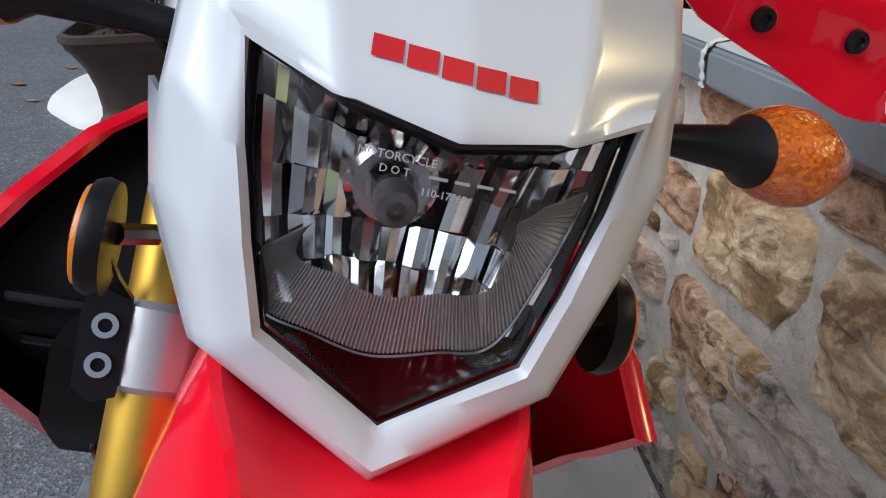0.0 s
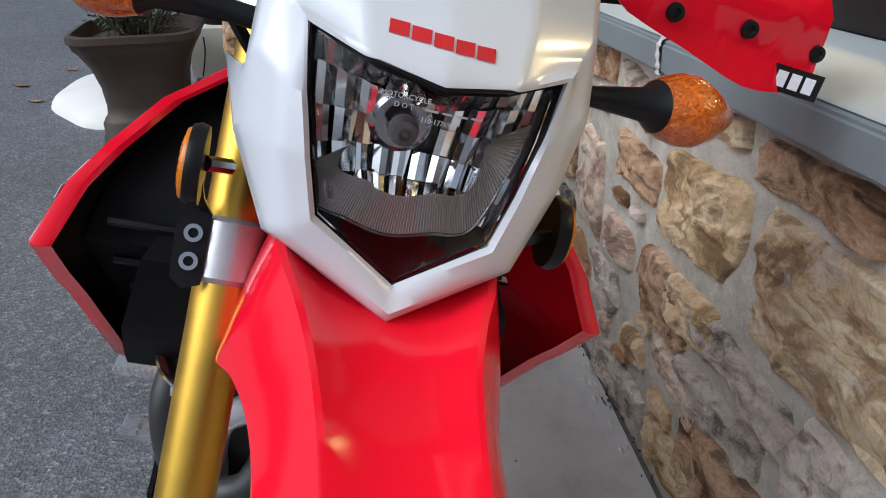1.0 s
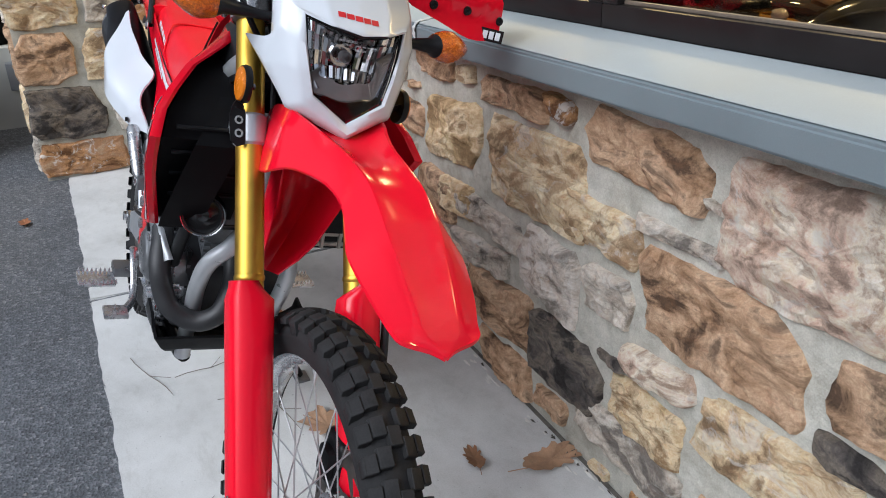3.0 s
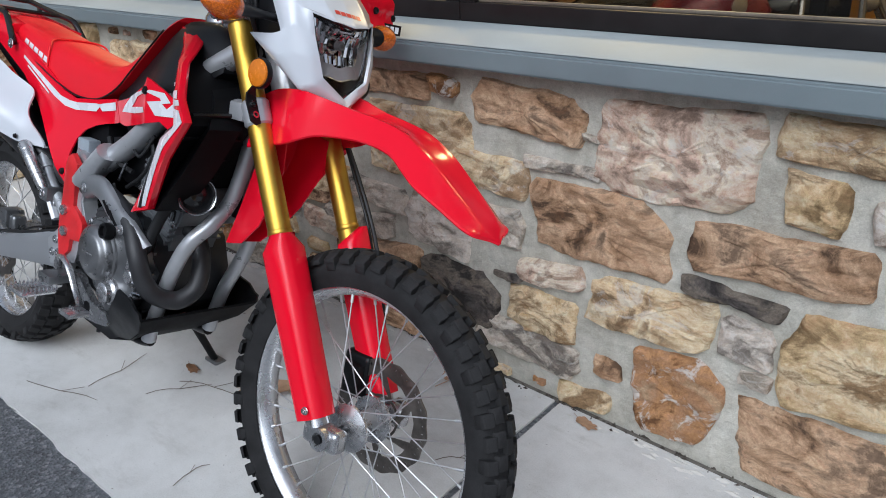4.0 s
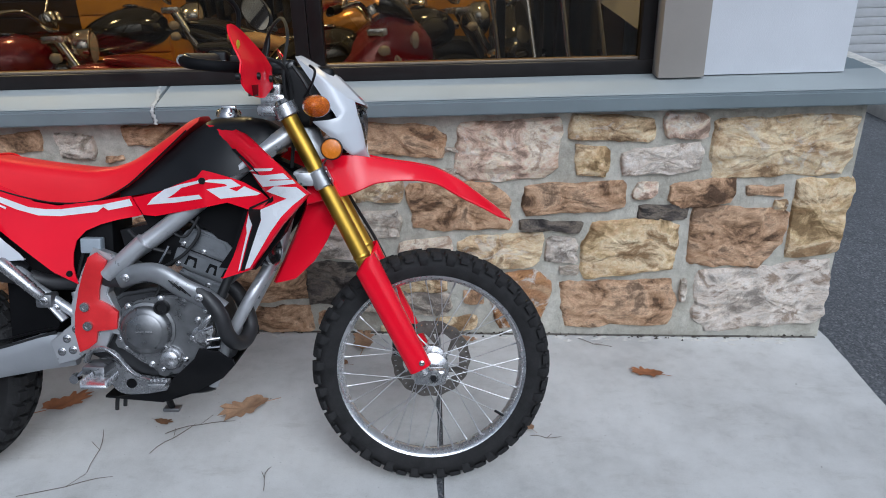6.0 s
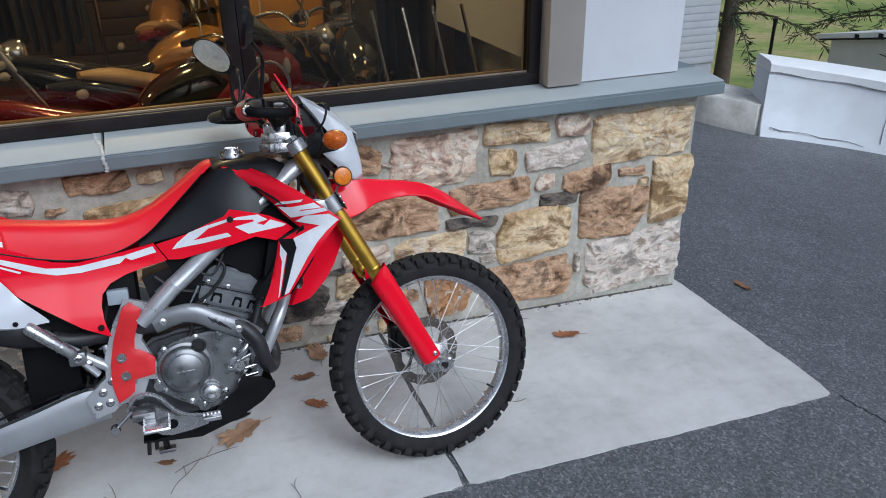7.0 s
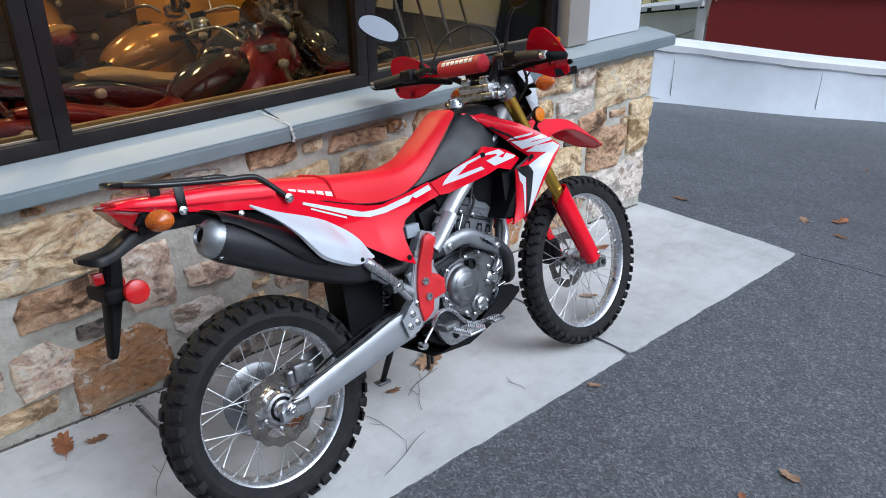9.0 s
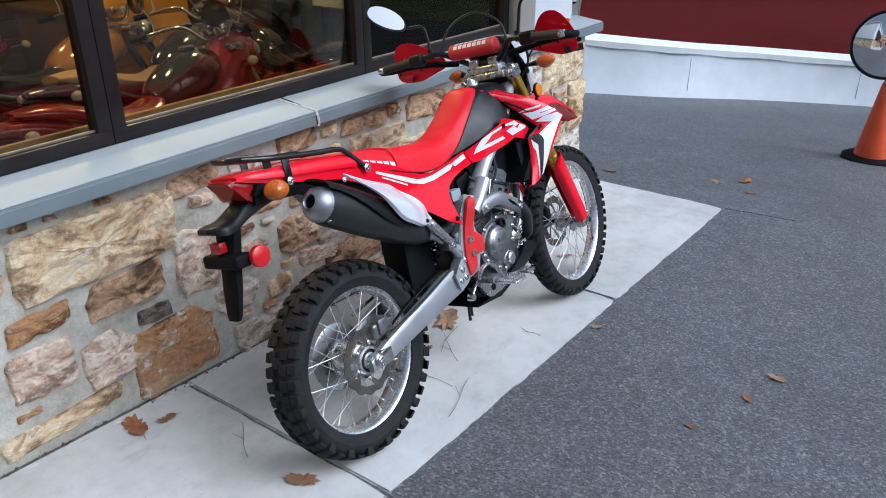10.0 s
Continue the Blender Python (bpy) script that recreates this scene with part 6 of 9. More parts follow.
        if nm == "mirror_shell":
            f1 = [bm.verts.new(head + side * u * 1.03 + upv * v * 1.03 - face * 0.008) for u, v in rim]
            f2 = [bm.verts.new(head + side * u * 0.6 + upv * v * 0.6 - face * 0.026) for u, v in rim]
            skin(bm, [f0, f1, f2], False, False)
            bm.faces.new(f2)
        part(nm, bm, mat, mir, "mirror glass" if nm == "mirror_glass" else "", m=STEER)

# cables and hoses round the steering head
for path, r in (([(0.965, 0.16, 1.205), (1.0, 0.11, 1.30), (1.05, 0.02, 1.335), (1.08, -0.07, 1.28), (1.07, -0.09, 1.18), (1.08, -0.05, 1.05)], 0.0045),
                ([(0.975, -0.18, 1.205), (1.04, -0.14, 1.215), (1.08, -0.08, 1.18), (1.09, -0.05, 1.05), (1.08, -0.03, 0.93)], 0.005),
                ([(0.99, 0.2, 1.19), (1.08, 0.15, 1.20), (1.12, 0.09, 1.12), (1.13, 0.07, 0.98)], 0.005),
                ([(1.19, 0.12, 0.90), (1.25, 0.135, 0.80), (1.33, 0.14, 0.66), (1.40, 0.128, 0.48), (1.395, 0.10, 0.42)], 0.005),
                ([(1.185, 0.125, 0.90), (1.235, 0.138, 0.80), (1.31, 0.142, 0.67), (1.375, 0.13, 0.50), (1.44, 0.09, 0.38)], 0.0032),
                ([(1.10, -0.13, 1.20), (1.135, -0.137, 1.15), (1.15, -0.125, 1.10), (1.14, -0.09, 1.05)], 0.005)):
    part("cable", sweep(None, spline(path, 7), r, 8), HOSE, bike, m=STEER)
# wire hoop beside the cowl
part("cable_guide", sweep(None, spline([(1.13, -0.14, 1.12), (1.15, -0.155, 1.15), (1.16, -0.155, 1.185), (1.145, -0.14, 1.20)], 5), 0.0035, 8), BLACK, bike, m=STEER)


# ---- radiators and black inner plastics ----
def inner(s):
    bm = sheet([(0.93, 0.93), (1.02, 0.955), (1.10, 0.915), (1.125, 0.865), (1.08, 0.765), (1.01, 0.675), (0.935, 0.665), (0.945, 0.74), (0.97, 0.83)], lambda u, v: -0.0377 - 0.354 * u + 0.2616 * v + 0.03 + 0.02 * clamp01((v - 0.7) / 0.2), 0.075, 2)
    return bm


for s in (-1, 1):
    bm = inner(s)
    if s > 0:
        bm = mirror_y(bm)
    duct = part("radiator_duct", bm, BLACK_MATT, bike, "black plastic duct inside the shroud")
bm = bmesh.new()
rings = []
for z in (0.675, 0.72, 0.77, 0.82, 0.87, 0.91, 0.95, 0.985):
    x = float(np.interp(z, *zip(*FRONT_LINE))) - 0.040
    y = shroud_y(x, z) + 0.014
    rings.append([bm.verts.new(v) for v in ((x, y, z), (x + 0.006, (y - 0.045) / 2, z), (x, -0.045, z), (x - 0.05, -0.045, z), (x - 0.05, y + 0.02, z))])
skin(bm, rings)
shade = part("radiator_cover", bm, BLACK_MATT, bike, "black louvred radiator cover inside the shroud")
for z in (0.74, 0.79, 0.84, 0.89):
    x = float(np.interp(z, *zip(*FRONT_LINE))) - 0.036
    part("louvre", sweep(None, [(x, shroud_y(x, z) + 0.035, z), (x + 0.006, -0.11, z + 0.004), (x, -0.06, z)], 0.004, 6), BLACK, shade)
bm = box(0.93, 0.985, 0.055, 0.205, 0.63, 0.89, 0.008, 2)
rad = part("radiator", bm, BLACK, bike, "radiator behind a slotted grey guard")
for i in range(11):
    for k in range(4):
        z = 0.645 + i * 0.0215
        part("guard_slat", box(1.000, 1.006, 0.06 + k * 0.038, 0.092 + k * 0.038, z, z + 0.008, 0.001), plain("grey_guard", (0.42, 0.41, 0.37), 0.55) if i + k == 0 else bpy.data.materials["grey_guard"], rad)
for k in range(5):
    part("guard_bar", box(0.999, 1.007, 0.055 + k * 0.038, 0.062 + k * 0.038, 0.64, 0.885, 0.001), bpy.data.materials["grey_guard"], rad)
bm = lathe(None, [(0, 0.002), (0.012, 0.004), (0.018, 0.0), (0.030, -0.004), (0.033, 0.006), (0.036, 0.008), (0.040, 0.004), (0.040, -0.02), (0.02, -0.035)], (1.040, -0.118, 0.713), (1, -0.35, 0.1), 32)
horn = part("horn", bm, BLACK_GLOSS, bike, "round black horn with a bright rim")
part("horn_rim", lathe(None, [(0.037, 0.006), (0.0395, 0.008), (0.0415, 0.004), (0.0415, 0.0)], (1.040, -0.118, 0.713), (1, -0.35, 0.1), 32, closed=True), CHROME, horn)
bm = sheet([(0.66, 0.845), (0.76, 0.875), (0.95, 0.89), (1.03, 0.87), (0.99, 0.80), (0.93, 0.69), (0.86, 0.76), (0.78, 0.79), (0.70, 0.76)], lambda u, v: -0.078, 0.156, 1)
part("airbox", bm, BLACK_MATT, bike, "black airbox and wiring under the tank")
bm = box(0.44, 0.60, -0.078, 0.078, 0.60, 0.80, 0.02, 2)
part("rear_airbox", bm, BLACK_MATT, bike)
bm = box(0.522, 0.577, -0.112, -0.080, 0.697, 0.738, 0.005, 2)
part("relay_box", bm, plain("grey_relay", (0.32, 0.36, 0.4), 0.5, var=0.1), bike, "small pale grey relay box")
bm = sheet([(0.615, 0.755), (0.70, 0.775), (0.78, 0.765), (0.80, 0.70), (0.75, 0.655), (0.68, 0.66), (0.63, 0.69)], lambda u, v: -0.07, 0.14, 1)
part("throttle_body", bm, BLACK, bike)
for path, r in (([(0.65, -0.10, 0.76), (0.70, -0.112, 0.72), (0.76, -0.10, 0.70)], 0.006), ([(0.80, -0.09, 0.80), (0.84, -0.10, 0.76), (0.80, -0.10, 0.70), (0.74, -0.10, 0.66)], 0.005),
                ([(0.74, -0.10, 0.78), (0.80, -0.11, 0.745), (0.84, -0.10, 0.80)], 0.004), ([(0.52, -0.084, 0.70), (0.50, -0.084, 0.62), (0.53, -0.09, 0.55)], 0.005), ([(0.70, -0.11, 0.66), (0.73, -0.115, 0.61), (0.71, -0.12, 0.57)], 0.0045)):
    part("wiring_hose", sweep(None, spline(path, 6), r, 8), HOSE, bike)
bm = rod(None, (0.735, -0.118, 0.675), (0.762, -0.118, 0.722), 0.0035, 8)
part("clip_rod", bm, CHROME, bike)

# ---- engine ----
case = sheet([(0.53, 0.42), (0.60, 0.36), (0.70, 0.335), (0.82, 0.355), (0.875, 0.41), (0.885, 0.49), (0.86, 0.56), (0.80, 0.60), (0.70, 0.60), (0.62, 0.585), (0.56, 0.54)], lambda u, v: -0.10, 0.20, 1)
bmesh.ops.bevel(case, geom=[e for e in case.edges if len(e.link_faces) == 2 and e.calc_face_angle(0) > 1], offset=0.012, segments=3, affect="EDGES")
# case coloured near black so gaps between the covers read as shade
engine = part("engine", case, plain("shaded_engine_casting", (0.040, 0.041, 0.044), 0.45, metal=0.5, var=0.2, scale=25, fine=500, relief=0.0003), bike, "grey cast engine with a round clutch cover")
cover = sheet([(0.612, 0.47), (0.63, 0.43), (0.70, 0.385), (0.74, 0.362), (0.80, 0.372), (0.85, 0.42), (0.872, 0.49), (0.862, 0.55), (0.80, 0.585), (0.72, 0.582), (0.66, 0.565), (0.625, 0.53)], lambda u, v: -0.13, 0.04, 1, 3)
bmesh.ops.bevel(cover, geom=[e for e in cover.edges if len(e.link_faces) == 2 and e.calc_face_angle(0) > 1], offset=0.006, segments=2, affect="EDGES")
cov = part("clutch_cover", cover, ALLOY_GREY, engine)
bm = lathe(None, [(0, 0.030), (0.046, 0.030), (0.050, 0.027), (0.053, 0.024), (0.060, 0.022), (0.066, 0.016), (0.068, 0.004), (0.076, 0.002), (0.078, -0.004), (0.078, -0.02)], (0.698, -0.132, 0.492), (0, -1, 0), 44)
part("round_cover", bm, ALLOY_GREY, cov, "round clutch cover")
bm = box(0.675, 0.722, -0.1635, -0.1618, 0.4905, 0.4945, 0.0005)
part("cast_mark", bm, ALLOY, cov)
bm = lathe(None, [(0, 0.004), (0.012, 0.004), (0.013, 0.012), (0.018, 0.012), (0.020, 0.004), (0.020, -0.01)], (0.742, -0.142, 0.556), (0, -1, 0.15), 20)
part("oil_cap", bm, BLACK, cov, "black oil filler cap")
bm = lathe(None, [(0, 0.026), (0.020, 0.026), (0.024, 0.023), (0.026, 0.012), (0.031, 0.008), (0.034, 0.004), (0.034, -0.01)], (0.760, -0.132, 0.412), (0, -1, 0), 32)
filt = part("oil_filter_cover", bm, ALLOY, engine, "small round oil filter cover")
for a in range(3):
    ang = radians(90 + a * 120 + 25)
    part("bolt", bolt_head(None, (0.760 + 0.040 * math.cos(ang), -0.136, 0.412 + 0.040 * math.sin(ang)), (0, -1, 0), 0.0055), CHROME, filt)
for x, z in ((0.625, 0.465), (0.64, 0.44), (0.705, 0.392), (0.80, 0.378), (0.845, 0.425), (0.868, 0.49), (0.858, 0.545), (0.80, 0.578), (0.735, 0.578), (0.648, 0.555), (0.82, 0.47), (0.835, 0.52)):
    bm = lathe(None, [(0.009, -0.02), (0.009, 0.002), (0.0072, 0.003)], (x, -0.13, z), (0, -1, 0), 12)
    bolt_head(bm, (x, -0.132, z), (0, -1, 0), 0.0052)
    part("bolt", bm, ALLOY, cov)
bm = lathe(None, [(0, 0.03), (0.015, 0.03), (0.02, 0.022), (0.028, 0.018), (0.030, 0.0), (0.030, -0.02)], (0.845, -0.115, 0.475), (0, -1, 0), 20)
sweep(bm, spline([(0.845, -0.14, 0.50), (0.865, -0.145, 0.525), (0.89, -0.13, 0.55)], 4), 0.010, 10)
part("water_pump", bm, ALLOY, engine)
for p in ([(0.86, -0.135, 0.44), (0.895, -0.135, 0.445)], [(0.86, -0.138, 0.465), (0.90, -0.13, 0.47)], [(0.84, -0.14, 0.49), (0.88, -0.14, 0.505)]):
    part("pipe_stub", rod(None, p[0], p[1], 0.006, 10), CHROME, engine)
part("coolant_hose", sweep(None, spline([(0.885, -0.13, 0.55), (0.905, -0.125, 0.60), (0.93, -0.115, 0.66)], 5), 0.013, 12), HOSE, engine)
# cylinder: tilted forward, fins and cam cover
axis = Vector((0.36, 0, 0.933))
base = Vector((0.80, 0, 0.585))
fwd = Vector((0.933, 0, -0.36))
HEAD_GREY = plain("satin_grey_head", (0.17, 0.178, 0.19), 0.46, metal=0.35, var=0.14, scale=30, fine=600, relief=0.0002)


def block(outline, w, bev=0.004):
    """A casting across the engine: an outline of (forward, up) pairs along the tilted cylinder, half width w."""
    b = sheet(outline, lambda u, v: -w, 2 * w, 0)
    bmesh.ops.recalc_face_normals(b, faces=b.faces[:])
    if bev:
        bmesh.ops.bevel(b, geom=[e for e in b.edges if len(e.link_faces) == 2 and e.calc_face_angle(0) > 0.5], offset=bev, segments=2, affect="EDGES")
    for v in b.verts:
        v.co = base + fwd * v.co.x + Vector((0, v.co.y, 0)) + axis * v.co.z
    return b


def oblong(f0, f1, u0, u1):
    return [(f0, u0), (f1, u0), (f1, u1), (f0, u1)]


cyl = part("cylinder", block(oblong(-0.045, 0.082, -0.03, 0.062), 0.070, 0.010), HEAD_GREY, engine)
part("cylinder_head", block([(-0.066, 0.060), (0.098, 0.060), (0.106, 0.074), (0.106, 0.112), (-0.072, 0.112), (-0.072, 0.072)], 0.080, 0.006), HEAD_GREY, cyl)
part("gasket", block(oblong(-0.068, 0.102, 0.112, 0.1145), 0.0785, 0), BLACK, cyl)
cam = part("cam_cover", block([(-0.073, 0.1145), (0.107, 0.1145), (0.107, 0.130), (0.088, 0.160), (0.052, 0.178), (-0.046, 0.178), (-0.064, 0.160), (-0.073, 0.134)], 0.082, 0.007), HEAD_GREY, cyl, "grey cam cover")
part("cover_ridge", block([(-0.070, 0.132), (0.030, 0.132), (0.044, 0.122), (0.104, 0.122), (0.104, 0.128), (0.046, 0.128), (0.032, 0.138), (-0.070, 0.138)], 0.0845, 0.001), HEAD_GREY, cam)
part("cover_panel", block([(-0.050, 0.146), (0.060, 0.146), (0.048, 0.168), (-0.042, 0.168)], 0.0840, 0.002), HEAD_GREY, cam)
# flat black blocks paint the shade inside the recesses of the head
for f0, f1 in ((-0.040, -0.006), (0.022, 0.052), (0.066, 0.092)):
    part("recess_shade", block([(f0, 0.070), (f1, 0.070), (f1 - 0.004, 0.098), (f0 + 0.004, 0.098)], 0.0806, 0), BLACK_MATT, cyl)
    part("head_lug", block(oblong(f0 + 0.008, f1 - 0.008, 0.066, 0.090), 0.084, 0.003), HEAD_GREY, cyl)
for k in range(3):
    part("cylinder_rib", block(oblong(-0.046, 0.083, 0.006 + 0.017 * k, 0.011 + 0.017 * k), 0.073, 0.001), HEAD_GREY, cyl)
for f_, u_ in ((-0.055, 0.066), (0.092, 0.066), (-0.058, 0.124), (0.092, 0.116), (0.0, 0.122), (0.04, 0.035)):
    p = base + fwd * f_ + axis * u_ + Vector((0, -0.081 if u_ > 0.05 else -0.071, 0))
    part("bolt", bolt_head(None, p, (0, -1, 0), 0.006), ALLOY, cyl)

# ---- exhaust ----
part("exhaust_header", sweep(None, spline([(0.865, -0.03, 0.605), (0.905, -0.018, 0.585), (0.935, -0.016, 0.538), (0.956, -0.034, 0.480), (0.952, -0.060, 0.452), (0.942, -0.088, 0.444), (0.929, -0.125, 0.458), (0.916, -0.146, 0.488), (0.900, -0.158, 0.548), (0.855, -0.150, 0.600), (0.78, -0.145, 0.635), (0.70, -0.14, 0.645), (0.62, -0.125, 0.63), (0.52, -0.085, 0.612), (0.42, -0.082, 0.610), (0.37, -0.089, 0.625)], 6), 0.0215, 16), plain("matt_black_pipe", (0.022, 0.022, 0.024), 0.5, var=0.3, scale=30), bike, "matt black exhaust header pipe")
bm = bmesh.new()
path = spline([(0.63, -0.148, 0.634), (0.69, -0.158, 0.652), (0.745, -0.166, 0.652), (0.80, -0.168, 0.620), (0.86, -0.165, 0.590), (0.905, -0.152, 0.552)], 5)
rings = []
for i, p in enumerate(path):
    a = path[max(0, i - 1)]
    b = path[min(len(path) - 1, i + 1)]
    d = (b - a).normalized()
    out = Vector((0, -1, 0))
    upv = d.cross(out) * -1
    if upv.z < 0:
        upv = -upv
    ring = []
    for k in range(11):
        an = radians(-100 + 200 * k / 10)
        ring.append(bm.verts.new(p + 0.030 * (math.sin(an) * upv * 0.92 + math.cos(an) * out * 0.55) + Vector((0, 0.012, 0))))
    rings.append(ring)
skin(bm, rings, False, False, around=False)
bmesh.ops.solidify(bm, geom=bm.faces[:], thickness=0.002)
shield = part("header_shield", bm, SILVER_PAINT, bike, "silver heat shield on the header pipe", 40)
for x, y, z in ((0.655, -0.163, 0.640), (0.852, -0.178, 0.592)):
    part("bolt", bolt_head(None, (x, y + 0.006, z), (0, -1, 0), 0.0085), ALLOY, shield)
for k in range(3):
    bm = sweep(None, [(0.775 + k * 0.014, -0.1735, 0.640 - k * 0.008), (0.805 + k * 0.014, -0.1735, 0.612 - k * 0.008)], 0.004, 6, flat=0.3)
    part("vent_slot", bm, BLACK, shield)
MUF0, MUF1 = Vector((-0.155, -0.150, 0.885)), Vector((0.36, -0.092, 0.630))
md = (MUF1 - MUF0).normalized()
L = (MUF1 - MUF0).length
prof = [(0.03, 0.052), (0.06, 0.058), (0.25, 0.060), (0.40, 0.057), (0.52, 0.046), (L, 0.028)]
muf = part("muffler", sweep(None, [MUF0 + md * t for t, r in prof], [r for t, r in prof], 32), plain("black_muffler_coat", (0.016, 0.016, 0.018), 0.42, var=0.2, scale=20, fine=600, relief=0.0001), bike, "black muffler with a silver end cap", 45)
bm = lathe(None, [(0.016, 0.03), (0.019, -0.004), (0.022, -0.008), (0.027, -0.006), (0.046, 0.012), (0.053, 0.030), (0.054, 0.045), (0.0565, 0.060), (0.058, 0.062)], MUF0, md, 36)
part("end_cap", bm, plain("satin_end_cap", (0.31, 0.32, 0.33), 0.42, metal=0.85, var=0.08), muf, "satin silver end cap")
bm = lathe(None, [(0.0, 0.012), (0.018, 0.012), (0.018, 0.0)], MUF0, md, 24)
part("outlet", bm, BLACK_MATT, muf)
part("bolt", bolt_head(None, MUF0 + md * 0.04 + Vector((-0.005, -0.028, -0.045)), (0, -0.6, -0.8), 0.007), CHROME, muf)


# the guard wraps the upper outer side of the muffler, its lower edge falling towards the front
bm = bmesh.new()
rings = []
mside = md.cross(Vector((0, 0, 1))).normalized()
mside = mside if mside.y < 0 else -mside
mup = mside.cross(md)
mup = mup if mup.z > 0 else -mup
for k in range(25):
    t = k / 24
    low = 42 - 52 * ease(t * 1.1)
    r = 0.0635 + 0.006 * math.sin(math.pi * clamp01(t * 1.05)) ** 0.5
    ring = []
    for i in range(17):
        v = i / 16
        a = radians(low + (118 - low) * v)
        lift = 0.0045 * (1 - abs(2 * v - 1) ** 8)
        ring.append(bm.verts.new(MUF0 + md * (0.022 + 0.345 * t - 0.03 * v * (1 - t)) + (r + lift) * (math.cos(a) * mside + math.sin(a) * mup)))
    rings.append(ring)
skin(bm, rings, False, False, around=False)
bmesh.ops.recalc_face_normals(bm, faces=bm.faces)
bmesh.ops.solidify(bm, geom=bm.faces[:], thickness=0.004)
part("muffler_guard", bm, BLACK, muf, "black plastic muffler guard", 35)


def shield_y(u, v):
    """Outer face of the white shield: bulged, rolling in at its upper edge."""
    off = 0.444 * (u + 0.155) + 0.896 * (v - 0.885)
    return -0.124 - 0.036 * ease((0.372 - u) / 0.08) - 0.050 * ease((0.325 - u) / 0.15) + 0.085 * ease((off - 0.050) / 0.085) * ease((0.35 - u) / 0.10)


def along_curve(pts, n):
    """n points at even steps along a smooth curve."""
    fine_pts = spline([Vector(p) for p in pts], 12)
    run = [0.0]
    for p, q in zip(fine_pts, fine_pts[1:]):
        run.append(run[-1] + (q - p).length)
    out_pts = []
    i = 0
    for k in range(n):
        d = run[-1] * k / (n - 1)
        while i < len(run) - 2 and run[i + 1] < d:
            i += 1
        out_pts.append(fine_pts[i].lerp(fine_pts[i + 1], clamp01((d - run[i]) / max(1e-9, run[i + 1] - run[i]))))
    return out_pts


top = along_curve([(-0.004, 0, 0.931), (0.075, 0, 0.893), (0.174, 0, 0.855), (0.249, 0, 0.820), (0.287, 0, 0.790), (0.325, 0, 0.745), (0.375, 0, 0.684)], 44)
foot = along_curve([(-0.004, 0, 0.925), (0.046, 0, 0.879), (0.086, 0, 0.829), (0.122, 0, 0.778), (0.152, 0, 0.742), (0.200, 0, 0.714), (0.265, 0, 0.686), (0.320, 0, 0.676), (0.375, 0, 0.678)], 44)
bm = bmesh.new()
rings = []
for p, q in zip(top, foot):
    ring = []
    for i in range(15):
        c = q.lerp(p, i / 14)
        ring.append(bm.verts.new((c.x, shield_y(c.x, c.z) + (0.010 if i == 0 else 0.0), c.z)))
    rings.append(ring)
skin(bm, rings, False, False, around=False)
bmesh.ops.recalc_face_normals(bm, faces=bm.faces)
bmesh.ops.solidify(bm, geom=bm.faces[:], thickness=0.004)
wsh = part("white_shield", bm, WHITE, muf, "white plastic shield on the muffler", 40)
part("bolt", bolt_head(None, (-0.06, -0.203, 0.923), (0, -1, 0.2), 0.006), CHROME, muf)
part("bolt", bolt_head(None, (0.303, -0.164, 0.695), (0, -1, 0), 0.005), BLACK, wsh)
# matching white side cover on the left
bm = sheet([(-0.03, 0.93), (0.08, 0.893), (0.184, 0.842), (0.246, 0.775), (0.300, 0.722), (0.283, 0.690), (0.210, 0.715), (0.05, 0.83)], lambda u, v: 0.135, 0.005, 2, 0, -1)
part("left_white_cover", bm, WHITE, bike, "white left side cover")

# ---- tail ----
bm = loft([(-0.312, 1.000, 0.990, 0.055, 0.06), (-0.268, 1.004, 0.982, 0.075, 0.08), (-0.18, 0.998, 0.966, 0.088, 0.092), (-0.05, 0.992, 0.95, 0.095, 0.10), (0.10, 0.972, 0.93, 0.10, 0.105)], PAD)
part("tail_cover", bm, RED, bike, "red rear fender cover", 50)
bm = loft([(-0.338, 0.992, 0.986, 0.03, 0.045), (-0.318, 0.993, 0.964, 0.052, 0.05), (-0.288, 0.986, 0.930, 0.060, 0.05), (-0.245, 0.980, 0.905, 0.060, 0.05)], PAD)
part("tail_light", bm, RED_GLASS, bike, "dark red tail light", 40)
bm = loft([(-0.27, 0.965, 0.91, 0.06, 0.06), (-0.18, 0.965, 0.905, 0.068, 0.065), (-0.06, 0.955, 0.90, 0.075, 0.07)], PAD)
part("tail_base", bm, BLACK, bike)
# plate holder: arm, wings, flap
arm_bm = loft([(-0.42, 0.885, 0.872, 0.018, 0.02), (-0.385, 0.886, 0.858, 0.05, 0.055), (-0.34, 0.892, 0.862, 0.046, 0.05), (-0.28, 0.925, 0.885, 0.040, 0.044), (-0.20, 0.945, 0.905, 0.044, 0.046)], PAD)
ph = part("plate_holder", arm_bm, BLACK, bike, "black number plate holder and mud flap")
bm = bmesh.new()
rings = []
for x, z, w, t in ((-0.335, 0.885, 0.045, 0.018), (-0.345, 0.83, 0.040, 0.020), (-0.355, 0.775, 0.030, 0.022), (-0.372, 0.70, 0.034, 0.014), (-0.388, 0.63, 0.028, 0.010), (-0.392, 0.615, 0.022, 0.008)):
    rings.append([bm.verts.new((x + dx * t, y * w, z)) for dx, y in ((-1, -0.7), (-0.6, -1), (0.6, -1), (1, -0.7), (1, 0.7), (0.6, 1), (-0.6, 1), (-1, 0.7))])
skin(bm, rings)
part("mud_flap", bm, BLACK_MATT, ph)
